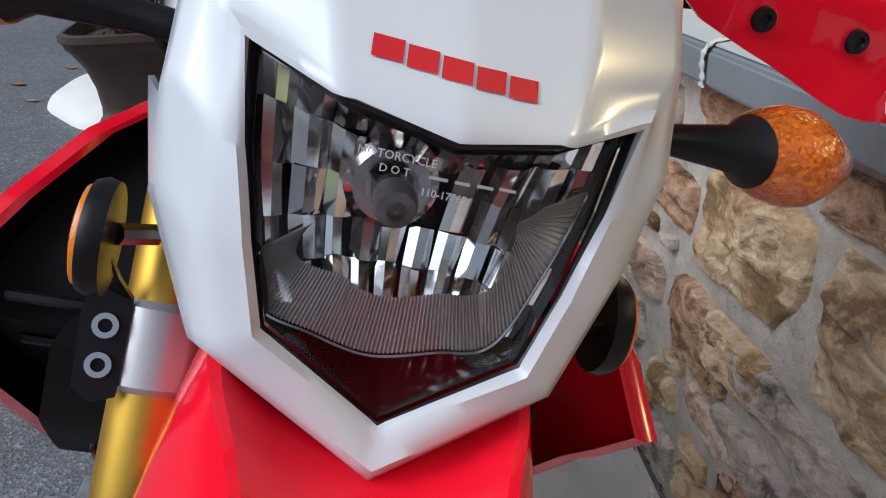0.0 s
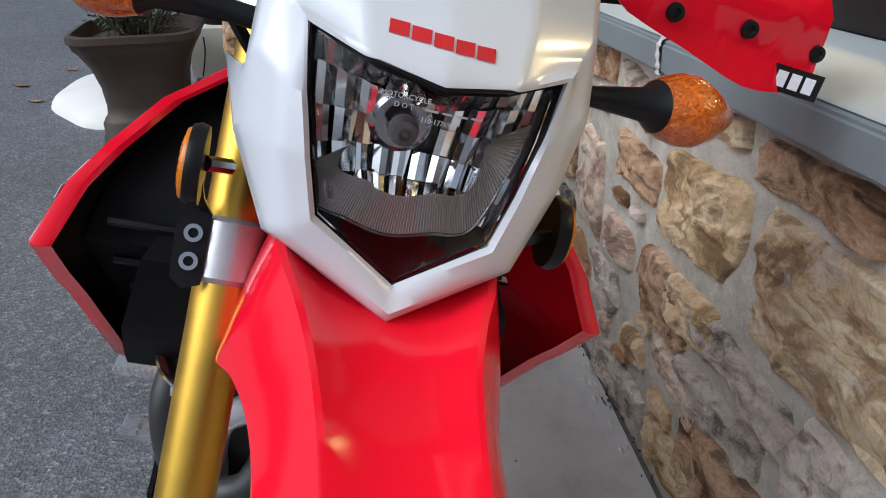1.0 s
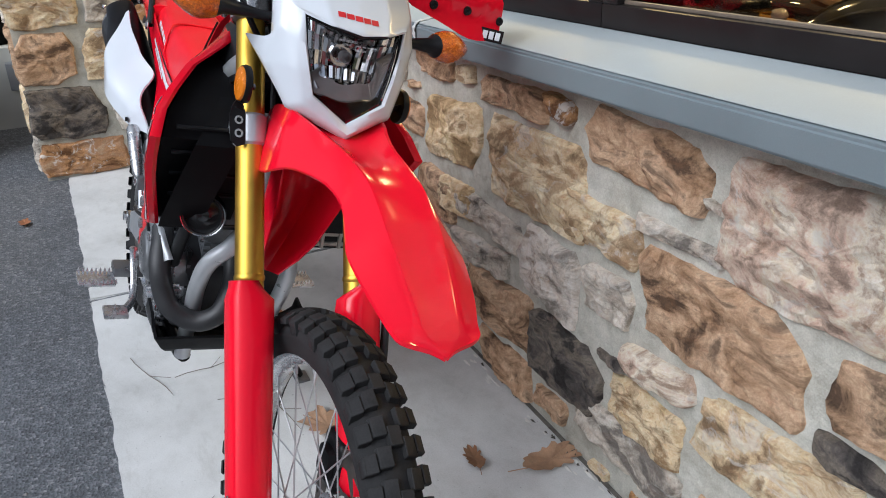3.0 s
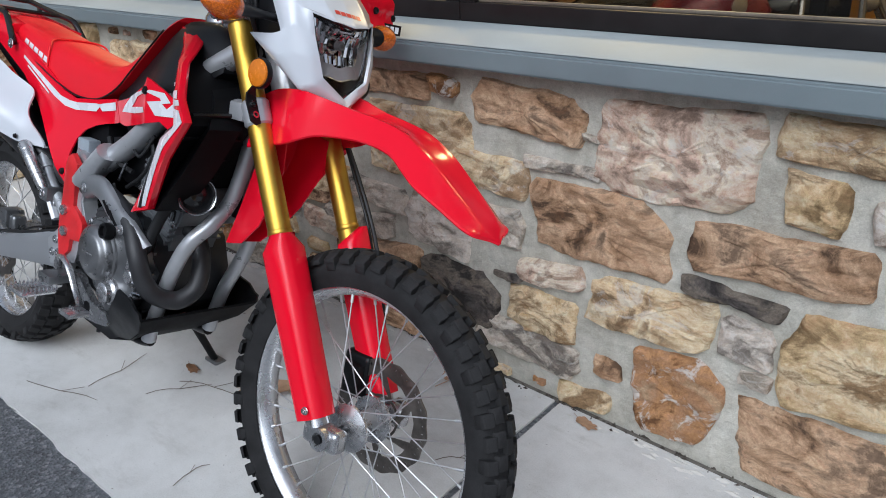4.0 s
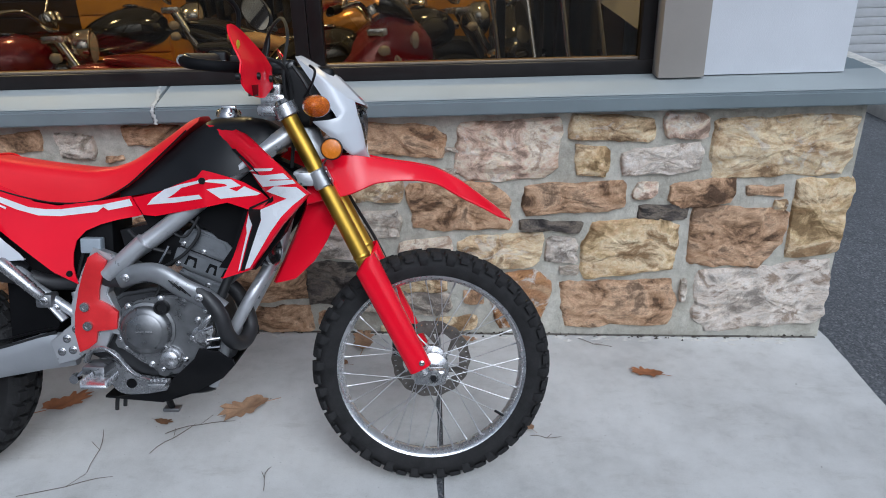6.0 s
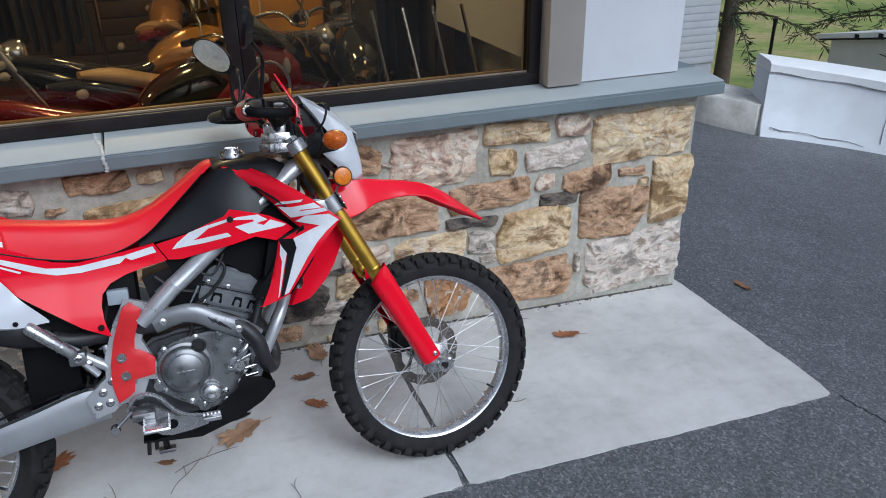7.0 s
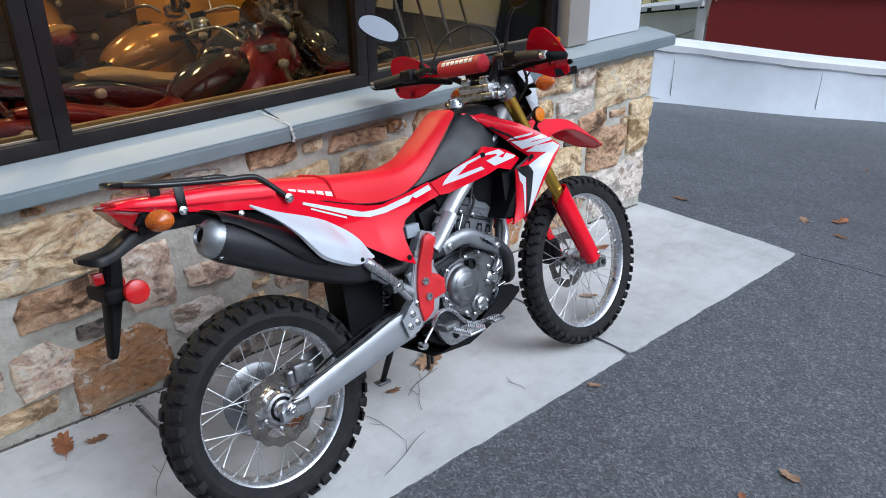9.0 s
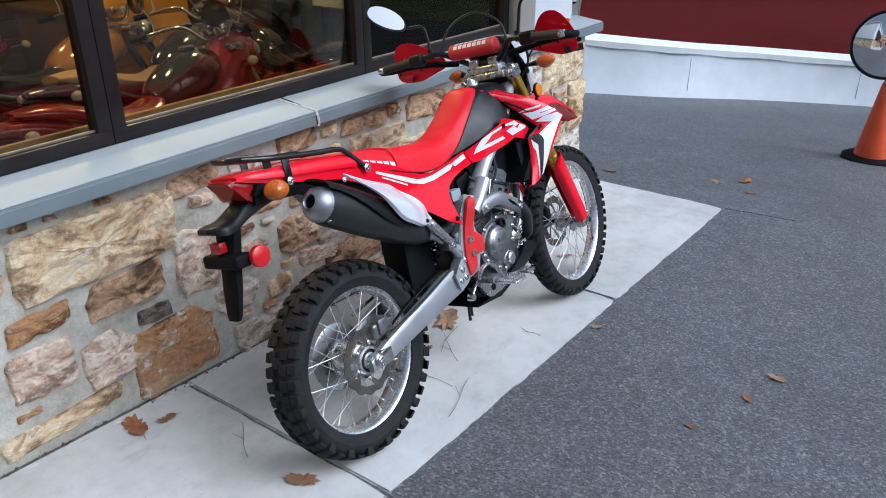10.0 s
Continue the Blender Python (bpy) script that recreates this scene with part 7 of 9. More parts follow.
bm = box(-0.395, -0.335, -0.075, 0.075, 0.762, 0.800, 0.012, 3)
part("plate_bracket", bm, BLACK_MATT, ph)
part("small_lamp", box(-0.395, -0.37, -0.022, 0.022, 0.808, 0.838, 0.004, 2), RED_GLASS, ph, "small red plate reflector")
for s in (-1, 1):
    bm = lathe(None, [(0, 0.010), (0.025, 0.010), (0.030, 0.007), (0.031, 0.0), (0.031, -0.008), (0, -0.008)], (-0.322, s * 0.088, 0.781), (0.0, s, 0), 28)
    part("side_reflector", bm, RED_LENS, ph, "round red side reflector")
    part("reflector_stem", rod(None, (-0.335, s * 0.04, 0.78), (-0.318, s * 0.08, 0.778), 0.012, 10), BLACK, ph)
# rack
bm = bmesh.new()
rack = None
for s in (-1, 1):
    tube = sweep(None, spline([(-0.285, s * 0.062, 1.040), (-0.215, s * 0.088, 1.027), (-0.122, s * 0.092, 1.014), (-0.029, s * 0.094, 1.003), (0.040, s * 0.095, 0.996), (0.072, s * 0.097, 0.980), (0.134, s * 0.106, 0.918)], 6), 0.0085, 12)
    if rack is None:
        rack = part("luggage_rack", tube, BLACK_GLOSS, bike, "black tubular luggage rack")
    else:
        part("rack_tube", tube, BLACK_GLOSS, rack)
    part("rack_leg", box(-0.175, -0.150, s * 0.093 - 0.003, s * 0.093 + 0.003, 0.940, 1.014, 0.002), BLACK_GLOSS, rack)
    part("bolt", bolt_head(None, (0.135, s * 0.112, 0.917), (0, s, 0), 0.010), CHROME, rack)
    part("bolt", bolt_head(None, (-0.163, s * 0.098, 0.950), (0, s, 0), 0.009), CHROME, rack)
part("rack_bar", sweep(None, spline([(-0.285, -0.062, 1.040), (-0.305, -0.03, 1.043), (-0.305, 0.03, 1.043), (-0.285, 0.062, 1.040)], 5), 0.0085, 10), BLACK_GLOSS, rack)
for x, z in ((-0.215, 1.026), (-0.03, 1.002)):
    part("rack_bar", rod(None, (x, -0.092, z), (x, 0.092, z), 0.006, 10), BLACK_GLOSS, rack)
part("rack_plate", box(-0.232, -0.206, -0.085, -0.079, 1.000, 1.028, 0.002), BLACK, rack)

# ---- foot controls and stand ----
for s in (-1, 1):
    bm = box(0.545, 0.605, s * 0.17 - 0.035, s * 0.17 + 0.035, 0.385, 0.408, 0.006, 2)
    pb = part("foot_peg_mount", bm, ALLOY_GREY, bike)
    bm = box(0.572, 0.642, s * 0.243 - 0.042, s * 0.243 + 0.042, 0.376, 0.388, 0.006, 2)
    for i in range(9):
        for e in (0.575, 0.639):
            yy = s * (0.202 + i * 0.0095)
            lathe(bm, [(0.0042, 0.0), (0.0012, 0.010)], (e, yy, 0.387), (0, 0, 1), 4)
    part("foot_peg", bm, RIM, pb, "toothed alloy foot peg")
bm = sweep(None, spline([(0.535, -0.150, 0.405), (0.555, -0.158, 0.438), (0.59, -0.162, 0.446), (0.625, -0.164, 0.425), (0.655, -0.165, 0.388), (0.69, -0.172, 0.368), (0.745, -0.195, 0.366)], 6), [0.010] * 20 + [0.009] * 17, 10, flat=0.7)
ped = part("brake_pedal", bm, ALLOY, bike, "alloy brake pedal")
bm = box(0.725, 0.775, -0.238, -0.188, 0.362, 0.374, 0.003, 2)
for i in range(5):
    lathe(bm, [(0.004, 0), (0.0015, 0.006)], (0.73 + i * 0.01, -0.213, 0.373), (0, 0, 1), 4)
part("pedal_pad", bm, ALLOY, ped)
bm = sheet([(0.56, 0.405), (0.60, 0.40), (0.66, 0.355), (0.735, 0.345), (0.74, 0.315), (0.64, 0.302), (0.60, 0.318), (0.575, 0.36)], lambda u, v: -0.128, 0.018, 1, 2)
part("side_bracket", bm, ALLOY, bike)
part("bracket_hole", lathe(None, [(0, 0), (0.014, 0), (0.014, -0.004)], (0.645, -0.1295, 0.335), (0, -1, 0), 18), BLACK_MATT, bike)
part("brake_rod", sweep(None, [(0.545, -0.135, 0.395), (0.50, -0.135, 0.355)], 0.005, 8), CHROME, bike)
bm = lathe(None, [(0, 0.012), (0.012, 0.012), (0.014, 0.0), (0.014, -0.012), (0, -0.012)], (0.495, -0.135, 0.35), (0, -1, 0), 14)
part("rod_end", bm, CHROME, bike)
part("rear_master_cylinder", sweep(None, [(0.50, -0.108, 0.59), (0.515, -0.118, 0.52)], 0.012, 12), ALLOY, bike)
bm = sweep(None, [(0.60, 0.13, 0.36), (0.604, 0.22, 0.21), (0.607, 0.300, 0.09)], [0.014, 0.012, 0.011], 12)
st = part("side_stand", bm, BLACK, bike, "lowered side stand")
bm = box(0.58, 0.635, 0.285, 0.325, 0.078, 0.090, 0.004, 2)
part("stand_foot", bm, ALLOY_GREY, st)
for p in ([(0.575, -0.05, 0.29), (0.57, -0.05, 0.25), (0.568, -0.05, 0.225)], [(0.595, -0.045, 0.29), (0.592, -0.045, 0.26), (0.59, -0.045, 0.235)]):
    part("drain_hose", sweep(None, spline(p, 3), 0.006, 8), HOSE, bike)


# ---- stone pier at the far end of the walkway ----
pier = solid("wall_pier", box(-3.42, -2.972, -0.085, 1.30, -0.1, 3.0), MORTAR, "field stone pier beside the walkway", "pier", "structure")
side_turn = Matrix.Translation((-2.985, -0.11, 0.0)) @ Matrix.Rotation(radians(90), 4, "Z") @ Matrix.Translation((0, -1.022, 0))
rng = random.Random(21)
z = 0.13
while z < 2.6:
    h = rng.uniform(0.16, 0.27)
    x = 0.0
    while x < 1.08:
        w = min(rng.uniform(0.2, 0.5), 1.12 - x)
        if w > 0.07:
            # muted, darker stone mix; part of it stands for the pier's shade
            lay(x + w / 2, z + h / 2, w - 0.02, h - 0.018, rng.choice(["grey", "brown", "grey", "tan", "dark", "rust"]), 2000 + n_stone, pier, side_turn, 0.03)
            n_stone += 1
        x += w
    z += h
front_face = Matrix.Translation((0, -1.022 - 0.078, 0))
z = 0.14
while z < 2.6:
    h = rng.uniform(0.18, 0.27)
    lay(-3.2, z + h / 2, 0.43, h - 0.018, rng.choice(["grey", "brown", "tan"]), 3000 + n_stone, pier, front_face, 0.03)
    n_stone += 1
    z += h

# ---- planter with a shrub ----
BROWN = plain("brown_moulded_planter", (0.050, 0.034, 0.026), 0.6, var=0.22, scale=8, fine=200, relief=0.0008)


def square_ring(bm, h, z, r=0.18):
    out = []
    for k in range(24):
        a = 2 * math.pi * (k + 0.5) / 24
        c, s = math.cos(a), math.sin(a)
        m = (abs(c) ** 6 + abs(s) ** 6) ** (-1 / 6)
        out.append(bm.verts.new((h * m * c, h * m * s, z)))
    return out


M_PLANT = on_ground(-3.66, -0.60, -0.006, 4)
planter = thing("planter", M_PLANT, "large square brown planter with a flared rim", "planter")
bm = bmesh.new()
prof = [(0.215, 0.0), (0.222, 0.012), (0.222, 0.05), (0.214, 0.065), (0.214, 0.115), (0.205, 0.13), (0.190, 0.145), (0.185, 0.19), (0.192, 0.28), (0.215, 0.37), (0.252, 0.44), (0.272, 0.465), (0.278, 0.49), (0.290, 0.50), (0.290, 0.53), (0.268, 0.535), (0.262, 0.50), (0.25, 0.46)]
skin(bm, [square_ring(bm, h, z) for h, z in prof])
part("pot", bm, BROWN, planter, smooth=50)
bm = bmesh.new()
skin(bm, [square_ring(bm, 0.255, 0.47), square_ring(bm, 0.2, 0.485), square_ring(bm, 0.05, 0.49)])
part("soil", bm, plain("potting_soil", (0.03, 0.022, 0.016), 0.95, var=0.4, scale=30, fine=200, relief=0.004), planter)

LEAF_G = plain("dull_green_needles", (0.060, 0.085, 0.040), 0.7, var=0.4, scale=14)
TWIG = plain("grey_brown_twigs", (0.10, 0.075, 0.055), 0.85, var=0.3)
M_SHRUB = M_PLANT @ pose(0, 0, 0.47)
shrub = thing("shrub", M_SHRUB, "sparse evergreen shrub in the planter", "shrub")
rng = random.Random(4)
stems, tips = bmesh.new(), []
for i in range(26):
    a, lean = rng.uniform(0, 6.28), rng.uniform(0.1, 0.75)
    h = rng.uniform(0.28, 0.62)
    r0 = rng.uniform(0.0, 0.12)
    p = Vector((r0 * math.cos(a), r0 * math.sin(a), 0))
    pts = [p]
    for k in range(5):
        p = p + Vector((math.cos(a) * lean * h / 5, math.sin(a) * lean * h / 5, h / 5)) + Vector((rng.uniform(-0.02, 0.02), rng.uniform(-0.02, 0.02), 0))
        pts.append(p)
        tips.append(p)
    sweep(stems, pts, [0.007, 0.006, 0.005, 0.004, 0.003, 0.002], 5)
part("stem", stems, TWIG, shrub, smooth=0)
leaves = bmesh.new()
for p in tips:
    for _ in range(34):
        d = Vector((rng.gauss(0, 1), rng.gauss(0, 1), rng.gauss(0.2, 0.8))).normalized()
        q = p + d * rng.uniform(0.01, 0.07)
        e = Vector((rng.gauss(0, 1), rng.gauss(0, 1), rng.gauss(0, 1))).normalized()
        s = d.cross(e).normalized() * rng.uniform(0.003, 0.006)
        t = q + d * rng.uniform(0.016, 0.034)
        m = (q + t) / 2
        leaves.faces.new([leaves.verts.new(v) for v in (q, m + s, t, m - s)])
part("foliage", leaves, LEAF_G, shrub, smooth=0)
# white-painted low kerb mound behind the planter
bm = bmesh.new()
rings = []
for k, z in ((1.0, 0.0), (0.99, 0.02), (0.93, 0.05), (0.80, 0.075), (0.55, 0.095), (0.2, 0.10)):
    rings.append([bm.verts.new((0.62 * k * math.cos(a * math.pi / 18), 0.36 * k * math.sin(a * math.pi / 18) * (1 + 0.05 * math.sin(a)), z)) for a in range(36)])
skin(bm, rings)
solid("kerb_mound", bm, WHITE_PAINT, "white-painted rounded concrete kerb end on the asphalt", "kerb", m=on_ground(-4.35, -0.95, -0.008, 20), smooth=60)

# pale step wall, dark pot and timer box behind the pier
CREAM = plain("cream_painted_wall", (0.60, 0.585, 0.53), 0.75, var=0.08, scale=4, fine=200)
solid("wall_low", box(-6.2, -4.0, -0.46, 1.3, -0.05, 0.62, 0.01), CREAM, "low cream-painted wall beyond the pier", "wall", "structure")
SIDING = plain("blue_grey_lap_siding", (0.36, 0.42, 0.50), 0.6, var=0.08, scale=4, fine=120)
lap = thing("wall_siding", Matrix.Identity(4), "blue-grey lap siding above the low wall", "siding", kind="structure")
for i in range(14):
    bm = box(-6.19, -4.9, -0.40, -0.36 - 0.0, 0.63 + i * 0.11, 0.735 + i * 0.11, 0.003)
    part("board", bm, SIDING, lap)
bm = bmesh.new()
rings = []
for r, z in ((0.15, 0.0), (0.16, 0.01), (0.185, 0.16), (0.205, 0.165), (0.205, 0.20), (0.185, 0.20), (0.17, 0.12)):
    rings.append([bm.verts.new((r * math.cos(a * math.pi / 14), r * math.sin(a * math.pi / 14), z)) for a in range(28)])
skin(bm, rings)
solid("flower_pot", bm, BLACK_MATT, "dark round plastic pot on the low wall", "pot", m=pose(-4.25, -0.26, 0.621), smooth=40)
tb = thing("timer_box", pose(-3.992, -0.40, 0.33), "small grey outlet timer hung on the low wall", "timer")
part("case", box(0, 0.035, -0.035, 0.035, -0.045, 0.045, 0.006, 2), plain("grey_timer", (0.35, 0.36, 0.36), 0.5), tb)
part("face_plate", box(0.0352, 0.037, -0.026, 0.026, -0.008, 0.034, 0.0), BLACK, tb)
part("cord", sweep(None, spline([(0.02, 0, 0.045), (0.022, 0.015, 0.10), (0.02, 0.03, 0.18), (0.015, 0.03, 0.25)], 5), 0.004, 6), BLACK, tb)
part("plug_cord", sweep(None, spline([(0.02, 0, -0.045), (0.03, -0.02, -0.09), (0.05, -0.08, -0.15)], 5), 0.004, 6), WHITE, tb)
bx = thing("wall_box", pose(-3.992, -0.13, 0.47), "pale grey metal outlet box on the low wall", "outlet box")
part("case", box(0, 0.07, -0.06, 0.06, -0.075, 0.075, 0.006, 2), plain("galvanised_box", (0.42, 0.43, 0.44), 0.45, metal=0.5), bx)
part("lid", box(0.0702, 0.076, -0.056, 0.056, -0.071, 0.071, 0.003, 2), bpy.data.materials["galvanised_box"], bx)


# ---- whitewashed parapet along the drop ----
line = [(4.62, 3.80), (5.02, 3.62), (5.45, 3.33), (5.85, 2.92), (6.25, 2.48), (6.75, 2.05), (7.4, 1.6), (8.1, 0.95), (8.8, 0.15), (9.4, -0.9), (9.8, -2.4), (10.0, -5.0)]
pts = [yard(x, y) for x, y in line]
pts = spline(pts, 4)
bm, cop = bmesh.new(), bmesh.new()
rb, rc, seam_line, foot_line = [], [], [], []
for i, p in enumerate(pts):
    d = (pts[min(i + 1, len(pts) - 1)] - pts[max(i - 1, 0)])
    d.z = 0
    d.normalize()
    n = Vector((d.y, -d.x, 0))       # towards the yard is -n or n
    n = -n if n.x > 0 else n
    b0, b1 = p + n * 0.0, p - n * 0.36
    wob = 0.003 * math.sin(i * 1.7)
    h = 0.71 - 0.10 * min(1.0, i / 32)          # it drops a little along its length
    up = lambda z: Vector((0, 0, h + z))
    rb.append([bm.verts.new(v) for v in (b0 + n * 0.03 - Vector((0, 0, 0.5)), b0 + n * (0.02 + wob) + Vector((0, 0, 0.05)), b0 + n * wob + Vector((0, 0, 0.10)), b0 + n * wob + up(-0.10), b1 + up(-0.10), b1 - Vector((0, 0, 3.0)))])
    rc.append([cop.verts.new(v) for v in (b0 + n * (0.012 + wob) + up(-0.098), b0 + n * (0.016 + wob) + up(-0.022), b0 - n * 0.03 + up(0.004 * math.sin(i * 2.3)), b1 + up(0.005), b1 - n * 0.03 + up(-0.02), b1 - n * 0.03 + up(-0.098))])
    seam_line.append(b0 + n * (0.015 + wob) + up(-0.094 + 0.008 * math.sin(i * 1.3)))
    foot_line.append(b0 + n * (0.022 + wob) + Vector((0, 0, 0.10 - 0.006 * i + 0.01 * math.sin(i * 2.1))))
skin(bm, rb)
skin(cop, rc)
par = solid("parapet", bm, PARAPET, "whitewashed concrete parapet with fine cracks", "parapet", "structure", smooth=35)
part("coping", cop, PARAPET_TOP, par, "brighter white coping")
CRACK_DARK = plain("seam_tar", (0.018, 0.018, 0.02), 0.8, var=0.3)
CRACK = plain("crack_dirt", (0.26, 0.26, 0.27), 0.9)
part("crack", sweep(None, seam_line, [0.004 + 0.003 * math.sin(k * 1.1) for k in range(len(seam_line))], 5), CRACK, par)
part("crack", sweep(None, foot_line[1:9], [0.004 + 0.002 * math.sin(k * 1.7) for k in range(8)], 5), CRACK, par)
for i in (9, 20, 31):
    p = pts[i]
    bm = sweep(None, [p + Vector((-0.002, -0.002, 0.04)), p + Vector((-0.006, -0.003, 0.16)), p + Vector((0.0, 0.0, 0.30)), p + Vector((-0.003, -0.002, 0.5))], [0.003, 0.004, 0.003, 0.003], 5)
    part("crack", bm, CRACK, par)
# lower mossy kerb beyond its end
bm = bmesh.new()
low = spline([yard(x, y) for x, y in ((4.6, 3.83), (4.3, 4.3), (4.1, 5.2), (4.0, 8.0))], 4)
rr_ = []
for p in low:
    rr_.append([bm.verts.new(p + Vector(v)) for v in ((-0.02, 0, -0.3), (-0.02, 0, 0.27), (0.0, 0, 0.295), (0.42, 0.2, 0.30), (0.44, 0.2, -3))])
skin(bm, rr_)
solid("kerb", bm, plain("stained_concrete_kerb", (0.64, 0.62, 0.57), 0.85, var=0.3, scale=5, fine=120, relief=0.002), "stained pale concrete kerb beyond the parapet", "kerb", "structure", smooth=35)

# ---- field, red barn and shed below ----
bm = bmesh.new()
rng = random.Random(9)
gx = [3.2, 6, 9, 12, 16, 22, 30, 45, 70, 120, 400]
gy = [-400, -60, -20, -5, 0, 3, 5.4, 8, 12, 18, 26, 40, 70, 140, 400]
grid = []
for x in gx:
    row = []
    for y in gy:
        r = math.hypot(max(0, x - 5), max(0, y - 3))
        z = -1.75 - 0.13 * min(r, 25) + 0.03 * max(0, min(r - 30, 60)) + rng.uniform(-0.1, 0.1)
        row.append(bm.verts.new((x, y, z)))
    grid.append(row)
for i in range(len(gx) - 1):
    for j in range(len(gy) - 1):
        bm.faces.new((grid[i][j], grid[i + 1][j], grid[i + 1][j + 1], grid[i][j + 1]))
m_, nt_, b_ = nodes_of("meadow")
n1 = noise_node(nt_, 0.35, 5, 0.6)
n2 = noise_node(nt_, 4, 5, 0.7)
c_ = ramp(nt_, n1.outputs[0], [(0.35, (0.15, 0.21, 0.045)), (0.5, (0.26, 0.30, 0.08)), (0.62, (0.40, 0.33, 0.15)), (0.72, (0.22, 0.28, 0.07))]).outputs[0]
c_ = mix_rgb(nt_, 0.5, c_, ramp(nt_, n2.outputs[0], [(0.3, (0.3, 0.3, 0.3)), (0.7, (0.7, 0.7, 0.7))]).outputs[0], "OVERLAY")
nt_.links.new(c_, b_.inputs["Base Color"])
b_.inputs["Roughness"].default_value = 0.95
solid("field", bm, m_, "green meadow with straw-coloured patches below the yard", "meadow", "structure", smooth=60)
bm = bmesh.new()
path = spline([(14, 24, -4.70), (18, 22, -4.72), (22, 19.5, -4.74), (30, 17, -4.72)], 6)
skin(bm, [[bm.verts.new(p + Vector((0.5, 0.8, 0.08))), bm.verts.new(p - Vector((0.5, 0.8, -0.08)))] for p in path], False, False, around=False)
solid("path", bm, plain("pale_gravel", (0.5, 0.47, 0.40), 0.9, var=0.15), "pale gravel path across the meadow", "path", "structure")
fp = thing("fence_post", pose(9.6, 9.1, -3.1), "thin dark metal fence post in the grass", "post")
part("post", rod(None, (0, 0, -1), (0, 0, 2.55), 0.03, 8), BLACK, fp)
part("cap", lathe(None, [(0.045, 0), (0.045, 0.03), (0.0, 0.05)], (0, 0, 2.55), (0, 0, 1), 10), BLACK, fp)

barn = thing("barn", Matrix.Identity(4), "dark red barn with lap siding", "barn")
A, Bp = Vector((8.35, 4.45, 0)), Vector((13.2, -6.5, 0))
dirv = (Bp - A).normalized()
nrm = Vector((dirv.y, -dirv.x, 0))
nrm = -nrm if nrm.x > 0 else nrm
ang = math.degrees(math.atan2(dirv.y, dirv.x))
MB = pose(A.x, A.y, 0, 0, 0, ang)
blen = (Bp - A).length
ys = -1 if (MB.to_3x3() @ Vector((0, 1, 0))).dot(nrm) < 0 else 1


def bbox(x0, x1, y0, y1, z0, z1, bev=0.0):
    b = box(x0, x1, min(y0 * ys, y1 * ys), max(y0 * ys, y1 * ys), z0, z1, bev)
    b.transform(MB)
    return b


part("wall", bbox(0, blen, -5, 0, -4.0, 0.30), BARN_RED, barn, "smooth dark red lower wall")
for i in range(9):
    part("board", bbox(-0.03, blen, 0.0, 0.045 + 0.012 * (i % 2), 0.305 + i * 0.13, 0.425 + i * 0.13, 0.01), BARN_RED, barn)
part("ledge", bbox(-0.03, blen, 0.0, 0.07, 0.26, 0.298, 0.01), BARN_RED, barn)
part("corner_board", bbox(-0.16, -0.032, -0.1, 0.05, -4.0, 1.6, 0.01), WHITE_PAINT, barn, "flaking pale corner of the barn")
shed = thing("shed", Matrix.Identity(4), "white shed with a shallow white metal roof", "shed")
S0, S1 = Vector((8.38, 4.46, 0.11)), Vector((9.05, 7.3, -0.45))        # eaves line, from the barn outwards
along = (S1 - S0).normalized()
back = Vector((3.4, -0.8, 0.0))
bm = bmesh.new()
skin(bm, [[bm.verts.new(v) for v in (Vector((p.x, p.y, -4.0)), p - Vector((0, 0, 0.06)), p + back - Vector((0, 0, 0.06)), Vector((p.x + back.x, p.y + back.y, -4.0)))] for p in (S0, S1)])
part("wall", bm, WHITE_PAINT, shed, smooth=0)
bm = bmesh.new()
out = Vector((-0.16, 0.04, 0.0))
skin(bm, [[bm.verts.new(p + d) for d in (out - Vector((0, 0, 0.05)), out + Vector((0, 0, 0.02)), back + Vector((0, 0, 0.10)), back)] for p in (S0, S1 + along * 0.14)])
part("roof", bm, plain("white_metal_roof", (0.80, 0.80, 0.78), 0.5, var=0.1, scale=3), shed, "white metal roof", smooth=0)
# black line along the underside of the roof edge
part("eave_line", sweep(None, [S0 + out * 0.8 - Vector((0, 0, 0.065)), S1 + along * 0.1 + out * 0.8 - Vector((0, 0, 0.065))], 0.016, 6), BLACK, shed, "black line under the roof edge")
for k in (0.16, 0.36, 0.55, 0.72):
    p = S0.lerp(S1, k) + out * 0.95
    part("roof_clip", box(p.x - 0.02, p.x + 0.02, p.y - 0.04, p.y + 0.04, p.z - 0.075, p.z + 0.0, 0.004), BLACK, shed)
wire = [(0.0, -0.32), (0.12, -0.42), (0.24, -0.50), (0.42, -0.40), (0.60, -0.28)]
part("wire", sweep(None, [S0.lerp(S1, k) + Vector((-0.03, 0, dz)) for k, dz in wire], 0.005, 6), BLACK, shed)
part("vent_hole", lathe(None, [(0, 0.02), (0.042, 0.02), (0.050, 0.0), (0.050, -0.04)], S0.lerp(S1, 0.52) + Vector((-0.01, 0, -0.34)), (-1, 0.2, 0), 12), BLACK_MATT, shed)
# torn pale plaster where the barn meets the shed
rng = random.Random(12)
rag = [(-0.02, 1.5), (0.16, 1.5), (0.30, 1.1), (0.36, 0.75), (0.30, 0.50), (0.34, 0.36), (0.24, 0.22), (0.15, 0.30), (0.10, 0.12), (0.05, 0.20), (-0.02, -0.10)]
rag = [(u + rng.uniform(-0.015, 0.015), v + rng.uniform(-0.02, 0.02)) for u, v in rag]
b = sheet(rag, lambda u, v: 0.0, 0.012, 2, 3)
b.transform(MB @ Matrix.Translation((0.0, ys * 0.075, 0.0)))
